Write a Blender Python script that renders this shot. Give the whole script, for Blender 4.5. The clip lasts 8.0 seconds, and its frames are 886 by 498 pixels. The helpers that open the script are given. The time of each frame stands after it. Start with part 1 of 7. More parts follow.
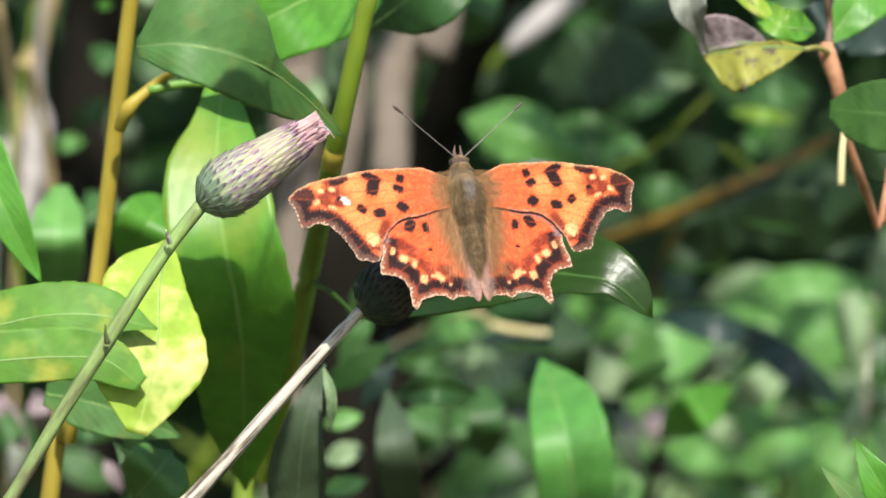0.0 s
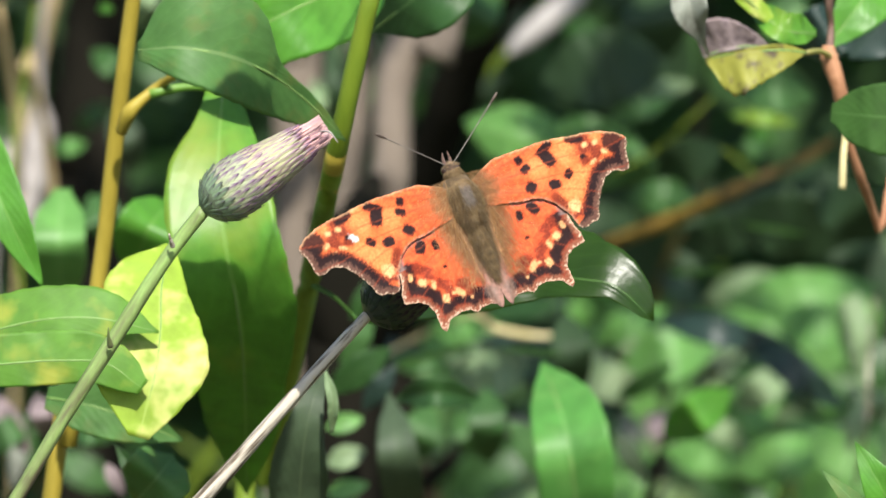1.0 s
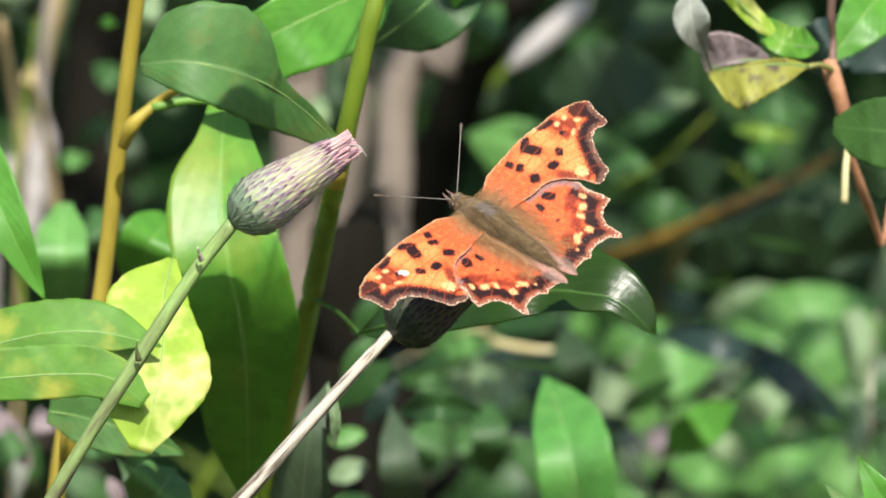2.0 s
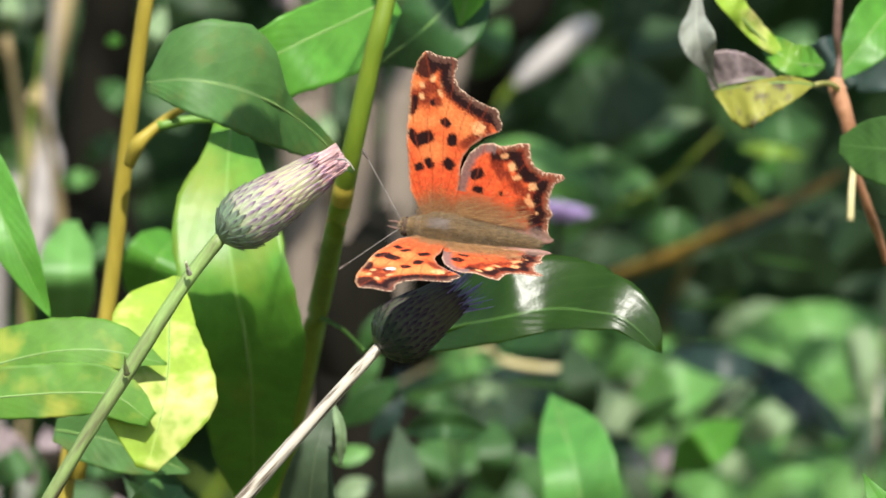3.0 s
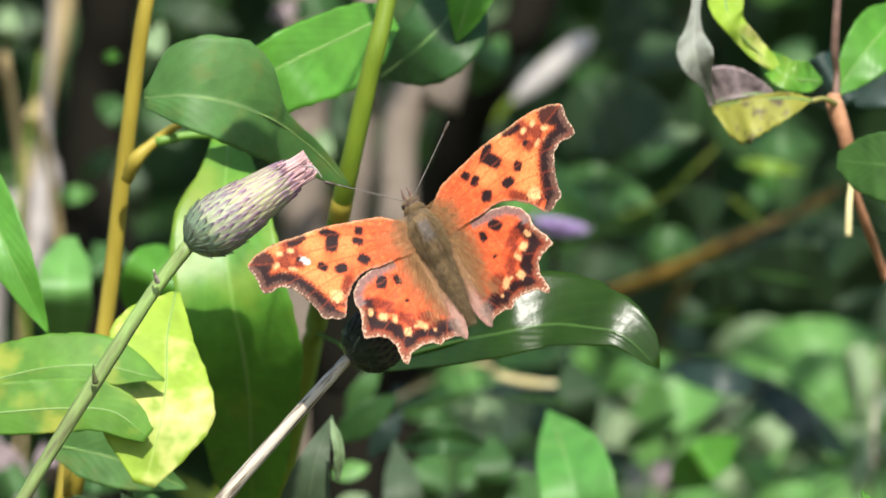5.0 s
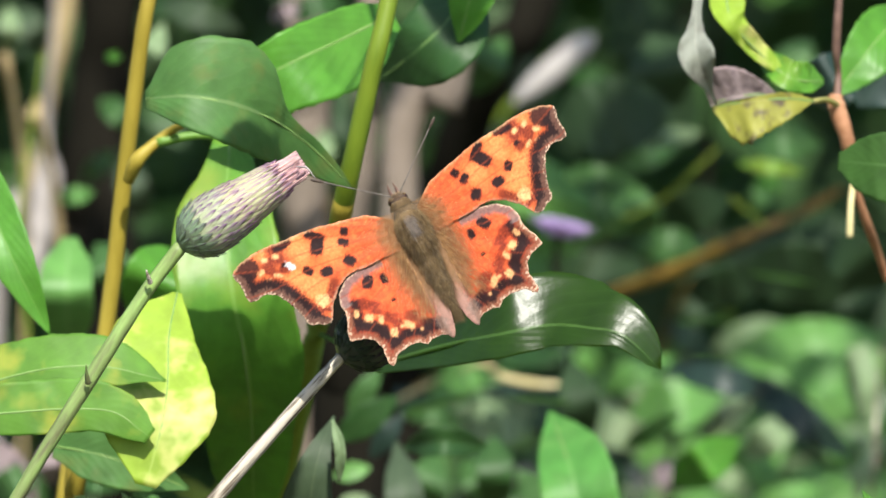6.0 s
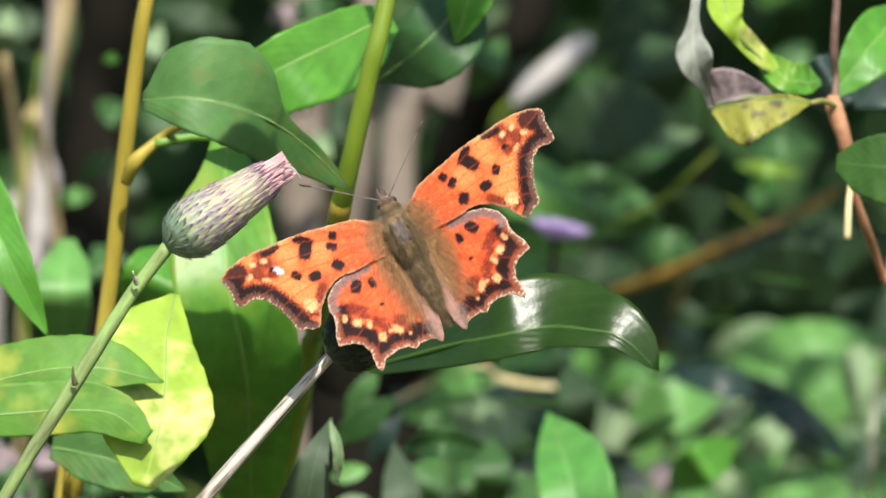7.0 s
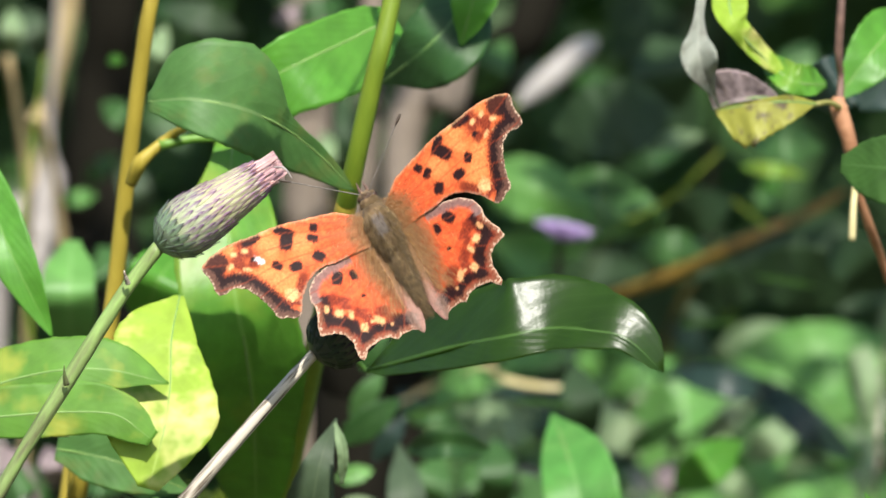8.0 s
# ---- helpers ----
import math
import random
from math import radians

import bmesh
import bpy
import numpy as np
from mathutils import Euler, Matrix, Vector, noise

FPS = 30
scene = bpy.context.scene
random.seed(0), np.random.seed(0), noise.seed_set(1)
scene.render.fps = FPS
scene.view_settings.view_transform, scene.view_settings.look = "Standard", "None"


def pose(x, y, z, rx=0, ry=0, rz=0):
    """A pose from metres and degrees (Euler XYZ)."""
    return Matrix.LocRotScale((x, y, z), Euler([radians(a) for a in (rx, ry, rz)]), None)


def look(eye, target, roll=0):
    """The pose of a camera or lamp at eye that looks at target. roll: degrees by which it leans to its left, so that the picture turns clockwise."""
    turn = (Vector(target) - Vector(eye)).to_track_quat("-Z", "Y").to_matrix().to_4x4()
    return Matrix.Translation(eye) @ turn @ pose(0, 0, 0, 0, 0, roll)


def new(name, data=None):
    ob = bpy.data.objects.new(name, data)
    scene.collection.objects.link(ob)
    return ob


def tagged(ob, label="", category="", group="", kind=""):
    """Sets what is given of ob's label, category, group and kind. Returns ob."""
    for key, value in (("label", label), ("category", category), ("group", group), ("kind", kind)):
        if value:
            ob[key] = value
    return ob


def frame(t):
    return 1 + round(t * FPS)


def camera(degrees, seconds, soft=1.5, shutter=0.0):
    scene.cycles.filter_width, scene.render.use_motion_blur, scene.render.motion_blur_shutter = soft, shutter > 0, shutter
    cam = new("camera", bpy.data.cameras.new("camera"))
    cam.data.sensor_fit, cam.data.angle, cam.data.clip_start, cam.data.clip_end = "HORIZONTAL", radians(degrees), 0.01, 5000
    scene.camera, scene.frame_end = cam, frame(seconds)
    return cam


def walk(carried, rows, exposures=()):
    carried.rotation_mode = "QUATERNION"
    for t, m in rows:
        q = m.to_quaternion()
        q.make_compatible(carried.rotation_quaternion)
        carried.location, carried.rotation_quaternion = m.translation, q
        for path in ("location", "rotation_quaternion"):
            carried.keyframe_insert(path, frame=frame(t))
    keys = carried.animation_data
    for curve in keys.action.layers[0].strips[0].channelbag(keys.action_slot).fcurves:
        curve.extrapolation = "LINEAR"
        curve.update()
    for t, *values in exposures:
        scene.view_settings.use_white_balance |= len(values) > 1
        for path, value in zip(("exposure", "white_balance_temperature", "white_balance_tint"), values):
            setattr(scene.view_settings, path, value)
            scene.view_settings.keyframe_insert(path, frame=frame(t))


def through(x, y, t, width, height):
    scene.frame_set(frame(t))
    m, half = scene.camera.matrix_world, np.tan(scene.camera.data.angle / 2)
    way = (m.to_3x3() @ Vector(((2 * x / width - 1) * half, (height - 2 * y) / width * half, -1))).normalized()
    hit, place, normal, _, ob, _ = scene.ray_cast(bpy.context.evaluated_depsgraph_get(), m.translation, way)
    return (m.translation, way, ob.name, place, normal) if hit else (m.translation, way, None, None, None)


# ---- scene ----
from mathutils import Quaternion

# ---- camera ----
EYE = (0.0, -1.2, 0.9)
cam = camera(5.84, 8.0, soft=1.7)
cam.data.dof.use_dof = True
cam.data.dof.focus_distance = 1.2
cam.data.dof.aperture_fstop = 51.0


def aim(pan, tilt):
    """The camera on its tripod, turned by pan (to its left) and tilt (up), in degrees."""
    return pose(*EYE, 90 + tilt, 0, pan)


walk(cam, [
    (0.0, aim(0.0000, 0.0000)),
    (0.5, aim(-0.0149, 0.0149)),
    (1.0, aim(0.0093, 0.0224)),
    (1.5, aim(-0.0112, 0.0634)),
    (1.7, aim(0.0037, 0.0820)),
    (2.8, aim(0.0522, 0.2125)),
    (3.0, aim(0.0634, 0.2348)),
    (3.5, aim(0.0186, 0.2796)),
    (4.0, aim(0.0522, 0.3150)),
    (4.5, aim(0.0410, 0.3355)),
    (4.7, aim(0.0447, 0.3374)),
    (5.8, aim(0.0522, 0.3411)),
    (6.0, aim(0.0578, 0.3429)),
    (6.5, aim(0.0429, 0.3467)),
    (7.0, aim(0.0429, 0.3523)),
    (7.5, aim(0.0634, 0.3616)),
    (8.0, aim(0.0746, 0.3616)),
])

# ---- world, sun, exposure ----
SUN_WAY = Vector((0.08, -0.69, 0.72)).normalized()
world = bpy.data.worlds.new("sky")
scene.world = world
world.use_nodes = True
wn = world.node_tree
sky = wn.nodes.new("ShaderNodeTexSky")
sky.sky_type = "NISHITA"
sky.sun_disc = False
sky.sun_elevation = math.asin(SUN_WAY.z)
sky.sun_rotation = math.atan2(SUN_WAY.x, SUN_WAY.y)
wn.links.new(sky.outputs["Color"], wn.nodes["Background"].inputs["Color"])
wn.nodes["Background"].inputs["Strength"].default_value = 0.118

sun = new("sun", bpy.data.lights.new("sun", "SUN"))
sun.data.energy = 5.0
sun.data.angle = radians(0.53)
sun.data.color = (1.0, 0.95, 0.87)
sun.matrix_world = look(tuple(SUN_WAY * 5), (0, 0, 0))
scene.view_settings.exposure = 0.62


# ---- materials ----
def nodes_of(name):
    mat = bpy.data.materials.new(name)
    mat.use_nodes = True
    nt = mat.node_tree
    return mat, nt, nt.nodes["Principled BSDF"], nt.nodes["Material Output"]


def add(nt, kind, **values):
    n = nt.nodes.new(kind)
    for key, value in values.items():
        if key == "operation":
            n.operation = value
        elif key == "data_type":
            n.data_type = value
        elif key == "blend_type":
            n.blend_type = value
        elif key == "attribute_name":
            n.attribute_name = value
        else:
            n.inputs[key.replace("_", " ")].default_value = value
    return n


def grain(nt, scale, detail=4.0, rough=0.55, coords="Object"):
    tc = nt.nodes.new("ShaderNodeTexCoord")
    n = add(nt, "ShaderNodeTexNoise", Scale=scale, Detail=detail, Roughness=rough)
    nt.links.new(tc.outputs[coords], n.inputs["Vector"])
    return n


def ramp(nt, fac, stops):
    r = nt.nodes.new("ShaderNodeValToRGB")
    while len(r.color_ramp.elements) < len(stops):
        r.color_ramp.elements.new(0.5)
    for e, (p, c) in zip(r.color_ramp.elements, stops):
        e.position = p
        e.color = (*c, 1.0)
    nt.links.new(fac, r.inputs["Fac"])
    return r.outputs["Color"]


def mix(nt, fac, a, b, blend="MIX"):
    n = nt.nodes.new("ShaderNodeMix")
    n.data_type = "RGBA"
    n.blend_type = blend
    for sock, value in ((n.inputs[0], fac), (n.inputs[6], a), (n.inputs[7], b)):
        if isinstance(value, (int, float)):
            sock.default_value = value
        elif isinstance(value, tuple):
            sock.default_value = (*value, 1.0)
        else:
            nt.links.new(value, sock)
    return n.outputs[2]


def maths(nt, op, a, b=0.0, c=0.0):
    n = nt.nodes.new("ShaderNodeMath")
    n.operation = op
    for sock, value in zip(n.inputs, (a, b, c)):
        if isinstance(value, (int, float)):
            sock.default_value = value
        else:
            nt.links.new(value, sock)
    return n.outputs[0]


def bump(nt, bsdf, height, strength, distance):
    b = add(nt, "ShaderNodeBump", Strength=strength, Distance=distance)
    nt.links.new(height, b.inputs["Height"])
    nt.links.new(b.outputs["Normal"], bsdf.inputs["Normal"])
    return b


def leaf_material(name, green, light, blotch, gloss=0.42, through=0.35, amount=0.35, through_color=None, fleck=55.0, relief=0.35):
    """A leaf: lighter midrib and side veins by its UV, blotches, fine relief and light that shines through."""
    mat, nt, bsdf, out = nodes_of(name)
    uv = nt.nodes.new("ShaderNodeUVMap")
    sep = nt.nodes.new("ShaderNodeSeparateXYZ")
    nt.links.new(uv.outputs["UV"], sep.inputs[0])
    along, across = sep.outputs["X"], sep.outputs["Y"]
    side = maths(nt, "ABSOLUTE", maths(nt, "SUBTRACT", across, 0.5))
    n1 = grain(nt, 260.0, 5.0)
    n2 = grain(nt, fleck, 3.0)
    base = ramp(nt, n1.outputs["Fac"], [(0.3, tuple(c * 0.8 for c in green)), (0.7, tuple(c * 1.22 for c in green))])
    spots = ramp(nt, n2.outputs["Fac"], [(0.52, (0, 0, 0)), (0.68, (1, 1, 1))])
    base = mix(nt, maths(nt, "MULTIPLY", spots, amount), base, blotch)
    # side veins run forward from the midrib
    slant = maths(nt, "SUBTRACT", maths(nt, "MULTIPLY", along, 11.0), maths(nt, "MULTIPLY", side, 7.0))
    wob = maths(nt, "ADD", slant, maths(nt, "MULTIPLY", n2.outputs["Fac"], 1.6))
    tooth = maths(nt, "ABSOLUTE", maths(nt, "SUBTRACT", maths(nt, "FRACT", wob), 0.5))
    vein = maths(nt, "LESS_THAN", tooth, 0.045)
    base = mix(nt, maths(nt, "MULTIPLY", vein, 0.10), base, light)
    rib = maths(nt, "LESS_THAN", side, 0.018)
    base = mix(nt, maths(nt, "MULTIPLY", rib, 0.55), base, light)
    nt.links.new(base, bsdf.inputs["Base Color"])
    bsdf.inputs["Roughness"].default_value = gloss
    bsdf.inputs["Specular IOR Level"].default_value = 0.45
    h = maths(nt, "ADD", maths(nt, "MULTIPLY", tooth, 0.35), n1.outputs["Fac"])
    bump(nt, bsdf, h, relief, 0.0004)
    tr = nt.nodes.new("ShaderNodeBsdfTranslucent")
    lit = mix(nt, 0.55, base, through_color or light)
    nt.links.new(lit, tr.inputs["Color"])
    ms = nt.nodes.new("ShaderNodeMixShader")
    ms.inputs[0].default_value = through
    nt.links.new(bsdf.outputs[0], ms.inputs[1])
    nt.links.new(tr.outputs[0], ms.inputs[2])
    nt.links.new(ms.outputs[0], out.inputs["Surface"])
    return mat


def plain_material(name, dark, pale, scale=400.0, rough=0.7, relief=0.3, stretch=None, depth=0.0003, gloss=0.3, edges=(0.32, 0.68), lean=0.0):
    """A mottled surface from a dark to a pale tone with fine relief; stretch squeezes the grain along an axis, lean turns it."""
    mat, nt, bsdf, out = nodes_of(name)
    tc = nt.nodes.new("ShaderNodeTexCoord")
    mp = nt.nodes.new("ShaderNodeMapping")
    mp.inputs["Scale"].default_value = stretch or (1, 1, 1)
    along = nt.nodes.new("ShaderNodeMapping")
    along.inputs["Rotation"].default_value = (0, radians(-lean), 0)
    nt.links.new(tc.outputs["Object"], along.inputs["Vector"])
    nt.links.new(along.outputs["Vector"], mp.inputs["Vector"])
    n = add(nt, "ShaderNodeTexNoise", Scale=scale, Detail=5.0, Roughness=0.6)
    nt.links.new(mp.outputs["Vector"], n.inputs["Vector"])
    n2 = add(nt, "ShaderNodeTexNoise", Scale=scale * 0.17, Detail=2.0)
    nt.links.new(mp.outputs["Vector"], n2.inputs["Vector"])
    f = maths(nt, "ADD", maths(nt, "MULTIPLY", n.outputs["Fac"], 0.6), maths(nt, "MULTIPLY", n2.outputs["Fac"], 0.4))
    nt.links.new(ramp(nt, f, [(edges[0], dark), (edges[1], pale)]), bsdf.inputs["Base Color"])
    bsdf.inputs["Roughness"].default_value = rough
    bsdf.inputs["Specular IOR Level"].default_value = gloss
    bump(nt, bsdf, n.outputs["Fac"], relief, depth)
    return mat


def tinted_material(name, rough=0.7, sheen=0.0, relief=0.25, scale=2500.0, through=0.0, gloss=0.15):
    """Takes its colour from the mesh's own pigment attribute, broken up by fine scales."""
    mat, nt, bsdf, out = nodes_of(name)
    at = add(nt, "ShaderNodeAttribute", attribute_name="pigment")
    n = grain(nt, scale, 3.0)
    shade = ramp(nt, n.outputs["Fac"], [(0.25, (0.72, 0.72, 0.72)), (0.75, (1.2, 1.2, 1.2))])
    col = mix(nt, 1.0, at.outputs["Color"], shade, "MULTIPLY")
    nt.links.new(col, bsdf.inputs["Base Color"])
    bsdf.inputs["Roughness"].default_value = rough
    bsdf.inputs["Sheen Weight"].default_value = sheen
    bsdf.inputs["Specular IOR Level"].default_value = gloss
    bump(nt, bsdf, n.outputs["Fac"], relief, 0.00008)
    if through:
        tr = nt.nodes.new("ShaderNodeBsdfTranslucent")
        nt.links.new(col, tr.inputs["Color"])
        ms = nt.nodes.new("ShaderNodeMixShader")
        ms.inputs[0].default_value = through
        nt.links.new(bsdf.outputs[0], ms.inputs[1])
        nt.links.new(tr.outputs[0], ms.inputs[2])
        nt.links.new(ms.outputs[0], out.inputs["Surface"])
    return mat


def island_leaf_material(name, dark, pale, through=0.3, gloss=0.45):
    """Leaves joined in one mesh: each takes its own tone."""
    mat, nt, bsdf, out = nodes_of(name)
    geo = nt.nodes.new("ShaderNodeNewGeometry")
    n = grain(nt, 120.0, 3.0)
    f = maths(nt, "ADD", maths(nt, "MULTIPLY", geo.outputs["Random Per Island"], 0.75), maths(nt, "MULTIPLY", n.outputs["Fac"], 0.25))
    col = ramp(nt, f, [(0.1, dark), (0.9, pale)])
    nt.links.new(col, bsdf.inputs["Base Color"])
    bsdf.inputs["Roughness"].default_value = gloss
    bump(nt, bsdf, n.outputs["Fac"], 0.3, 0.001)
    tr = nt.nodes.new("ShaderNodeBsdfTranslucent")
    nt.links.new(mix(nt, 0.5, col, pale), tr.inputs["Color"])
    ms = nt.nodes.new("ShaderNodeMixShader")
    ms.inputs[0].default_value = through
    nt.links.new(bsdf.outputs[0], ms.inputs[1])
    nt.links.new(tr.outputs[0], ms.inputs[2])
    nt.links.new(ms.outputs[0], out.inputs["Surface"])
    return mat


M_leaf = leaf_material("leaf_green", (0.088, 0.212, 0.05), (0.24, 0.38, 0.14), (0.19, 0.20, 0.05), gloss=0.55, amount=0.5, fleck=180.0)
M_leaf_bright = leaf_material("leaf_bright_green", (0.105, 0.32, 0.035), (0.24, 0.45, 0.10), (0.12, 0.3, 0.04), through=0.4)
M_leaf_lime = leaf_material("leaf_lime", (0.105, 0.29, 0.03), (0.25, 0.45, 0.09), (0.36, 0.40, 0.05), gloss=0.42, amount=0.55)
M_leaf_cool = leaf_material("leaf_cool_green", (0.095, 0.29, 0.055), (0.22, 0.44, 0.13), (0.15, 0.36, 0.08), gloss=0.5, amount=0.6, fleck=160.0)
# Cool near-black: bluish shade put into the leaf colour.
M_leaf_cool_shade = leaf_material("leaf_cool_shade", (0.014, 0.034, 0.024), (0.03, 0.06, 0.04), (0.02, 0.045, 0.04), gloss=0.45, through=0.1)
M_leaf_flecked = leaf_material("leaf_flecked_green", (0.115, 0.275, 0.03), (0.22, 0.42, 0.1), (0.42, 0.44, 0.06), gloss=0.6, amount=0.85, fleck=110.0, relief=0.15)
M_leaf_bleached = leaf_material("leaf_bleached", (0.25, 0.27, 0.22), (0.36, 0.37, 0.31), (0.13, 0.12, 0.10), gloss=0.7, through=0.2, amount=0.8, fleck=320.0)
M_leaf_yellow = leaf_material("leaf_yellowing", (0.32, 0.48, 0.045), (0.46, 0.6, 0.12), (0.76, 0.69, 0.26), through=0.35, amount=0.95, fleck=130.0, relief=0.15, gloss=0.55)
# Almost black green: the depth of the shrub's shade is put into the colour.
M_leaf_shade = leaf_material("leaf_shade_colour", (0.013, 0.038, 0.008), (0.02, 0.05, 0.012), (0.014, 0.036, 0.01), gloss=0.7, through=0.1)
M_leaf_matte = leaf_material("leaf_matte_green", (0.030, 0.092, 0.010), (0.08, 0.18, 0.04), (0.05, 0.135, 0.02), gloss=0.8, through=0.25)
M_leaf_dull = leaf_material("leaf_dull", (0.045, 0.075, 0.035), (0.09, 0.13, 0.06), (0.07, 0.10, 0.05), gloss=0.6, through=0.2)
M_leaf_deep = leaf_material("leaf_deep_green", (0.028, 0.085, 0.018), (0.1, 0.2, 0.06), (0.04, 0.1, 0.02), gloss=0.5, through=0.2)
M_leaf_glossy = leaf_material("leaf_glossy", (0.023, 0.060, 0.006), (0.11, 0.23, 0.05), (0.035, 0.08, 0.012), relief=0.4, gloss=0.33, through=0.42, through_color=(0.27, 0.46, 0.02))
M_leaf_soft = leaf_material("leaf_soft_green", (0.13, 0.315, 0.072), (0.28, 0.46, 0.18), (0.22, 0.37, 0.135), gloss=0.45, through=0.3)
M_leaf_pale = leaf_material("leaf_pale_underside", (0.21, 0.31, 0.15), (0.34, 0.42, 0.25), (0.24, 0.25, 0.16), gloss=0.6, through=0.3)
M_leaf_mid = leaf_material("leaf_mid_green", (0.05, 0.13, 0.03), (0.12, 0.22, 0.08), (0.07, 0.16, 0.05), gloss=0.5, through=0.25)
M_leaf_dry = leaf_material("leaf_withered", (0.27, 0.21, 0.21), (0.42, 0.36, 0.33), (0.06, 0.04, 0.045), gloss=0.7, through=0.2, amount=0.85, fleck=480.0)
M_leaf_spotted = leaf_material("leaf_spotted_yellow", (0.36, 0.36, 0.06), (0.5, 0.48, 0.18), (0.10, 0.065, 0.06), gloss=0.55, amount=0.9, fleck=420.0)
M_rib = plain_material("leaf_rib_pale", (0.13, 0.25, 0.06), (0.23, 0.35, 0.11), 600, 0.5, 0.2)
M_twig_dark = plain_material("twig_dark_brown", (0.06, 0.035, 0.028), (0.20, 0.12, 0.09), 400, 0.6, 0.4)
# Lighter than bark_pale: sun on the bare branch is put into its colour.
M_bark_bare = plain_material("bark_bare_sunlit", (0.30, 0.28, 0.26), (0.56, 0.53, 0.51), 70, 0.8, 0.7, (1, 1, 0.3), 0.001)
M_stem_tan = plain_material("stem_tan", (0.24, 0.17, 0.08), (0.48, 0.38, 0.20), 90, 0.8, 0.4, (1, 1, 0.3), 0.001)
M_stem_yellow = plain_material("stem_ochre", (0.22, 0.17, 0.018), (0.42, 0.33, 0.05), 300, 0.5, 0.3, (1, 1, 0.15))
M_stem_green = plain_material("stem_green", (0.09, 0.155, 0.010), (0.19, 0.26, 0.022), 300, 0.5, 0.3, (1, 1, 0.15))
M_stem_thistle = plain_material("stem_thistle_green", (0.10, 0.085, 0.05), (0.27, 0.42, 0.12), 420, 0.5, 0.5, (1, 1, 0.2), 0.0004, 0.3, (0.4, 0.6), 31.0)
M_twig_pale = plain_material("twig_pale_straw", (0.42, 0.36, 0.14), (0.72, 0.64, 0.36), 200, 0.6, 0.3)
M_stem_straw = plain_material("stem_straw", (0.10, 0.075, 0.05), (0.56, 0.505, 0.41), 1700, 0.65, 0.6, (1, 1, 0.06), 0.0003, 0.3, (0.45, 0.54), 42.5)
M_twig_red = plain_material("twig_rust", (0.22, 0.09, 0.04), (0.5, 0.26, 0.14), 400, 0.6, 0.4)
M_twig_brown = plain_material("twig_ochre_brown", (0.03, 0.018, 0.008), (0.24, 0.15, 0.025), 60, 0.6, 0.4, None, 0.0003, 0.3, (0.42, 0.60))
M_bark = plain_material("bark_beige", (0.10, 0.078, 0.058), (0.27, 0.22, 0.175), 90, 0.85, 0.6, (1, 1, 0.3), 0.001)
M_bark_pale = plain_material("bark_pale", (0.20, 0.18, 0.16), (0.56, 0.51, 0.48), 70, 0.8, 0.7, (1, 1, 0.3), 0.001, 0.3, (0.4, 0.62))
# Near-black bark: shade on trunks and branches is put into this colour.
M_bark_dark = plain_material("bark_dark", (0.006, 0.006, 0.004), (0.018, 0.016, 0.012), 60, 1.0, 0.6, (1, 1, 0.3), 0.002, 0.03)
M_wing = tinted_material("wing_scales", 0.6, 0.0, 0.3, 2200.0, 0.10, 0.12)
M_fur = tinted_material("fur", 0.8, 0.2, 0.2, 1500.0)
M_bract = tinted_material("bract_skin", 0.45, 0.0, 0.3, 1200.0, 0.0, 0.5)
# Matt skin for the bud whose colour carries the butterfly's shade.
M_bract_shaded = tinted_material("bract_skin_shaded", 0.7, 0.0, 0.3, 1200.0, 0.0, 0.12)
M_floret = tinted_material("floret", 0.7, 0.1, 0.1, 1500.0, 0.25)
M_chitin = plain_material("chitin", (0.03, 0.02, 0.015), (0.12, 0.09, 0.07), 3000, 0.4, 0.2)
M_antenna = plain_material("antenna_grey", (0.05, 0.04, 0.035), (0.26, 0.23, 0.20), 2500, 0.5, 0.2)
M_eye = plain_material("eye_dark", (0.02, 0.012, 0.01), (0.06, 0.03, 0.02), 4000, 0.2, 0.1)
M_ground = plain_material("ground_litter", (0.035, 0.03, 0.018), (0.10, 0.10, 0.04), 14, 0.95, 0.8, None, 0.02)
M_bush = island_leaf_material("bush_leaves", (0.03, 0.09, 0.015), (0.12, 0.27, 0.06))
# Very dark greens: shade inside the bush is put into the leaf colour.
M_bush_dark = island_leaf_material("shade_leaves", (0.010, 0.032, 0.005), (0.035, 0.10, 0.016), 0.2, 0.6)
M_litter = island_leaf_material("dead_leaves", (0.08, 0.05, 0.025), (0.24, 0.16, 0.08), 0.1, 0.8)
M_bush_grey = island_leaf_material("grey_green_leaves", (0.07, 0.18, 0.04), (0.34, 0.50, 0.22), 0.3, 0.45)


# ---- builders ----
def curve_through(points, steps):
    """Points on a smooth line through the given ones."""
    p = [Vector(q) for q in points]
    p = [p[0] * 2 - p[1]] + p + [p[-1] * 2 - p[-2]]
    out = []
    for i in range(1, len(p) - 2):
        a, b, c, d = p[i - 1:i + 3]
        for k in range(steps):
            t = k / steps
            out.append(0.5 * (2 * b + (c - a) * t + (2 * a - 5 * b + 4 * c - d) * t * t + (3 * b - 3 * c + d - a) * t ** 3))
    out.append(p[-2].copy())
    return out


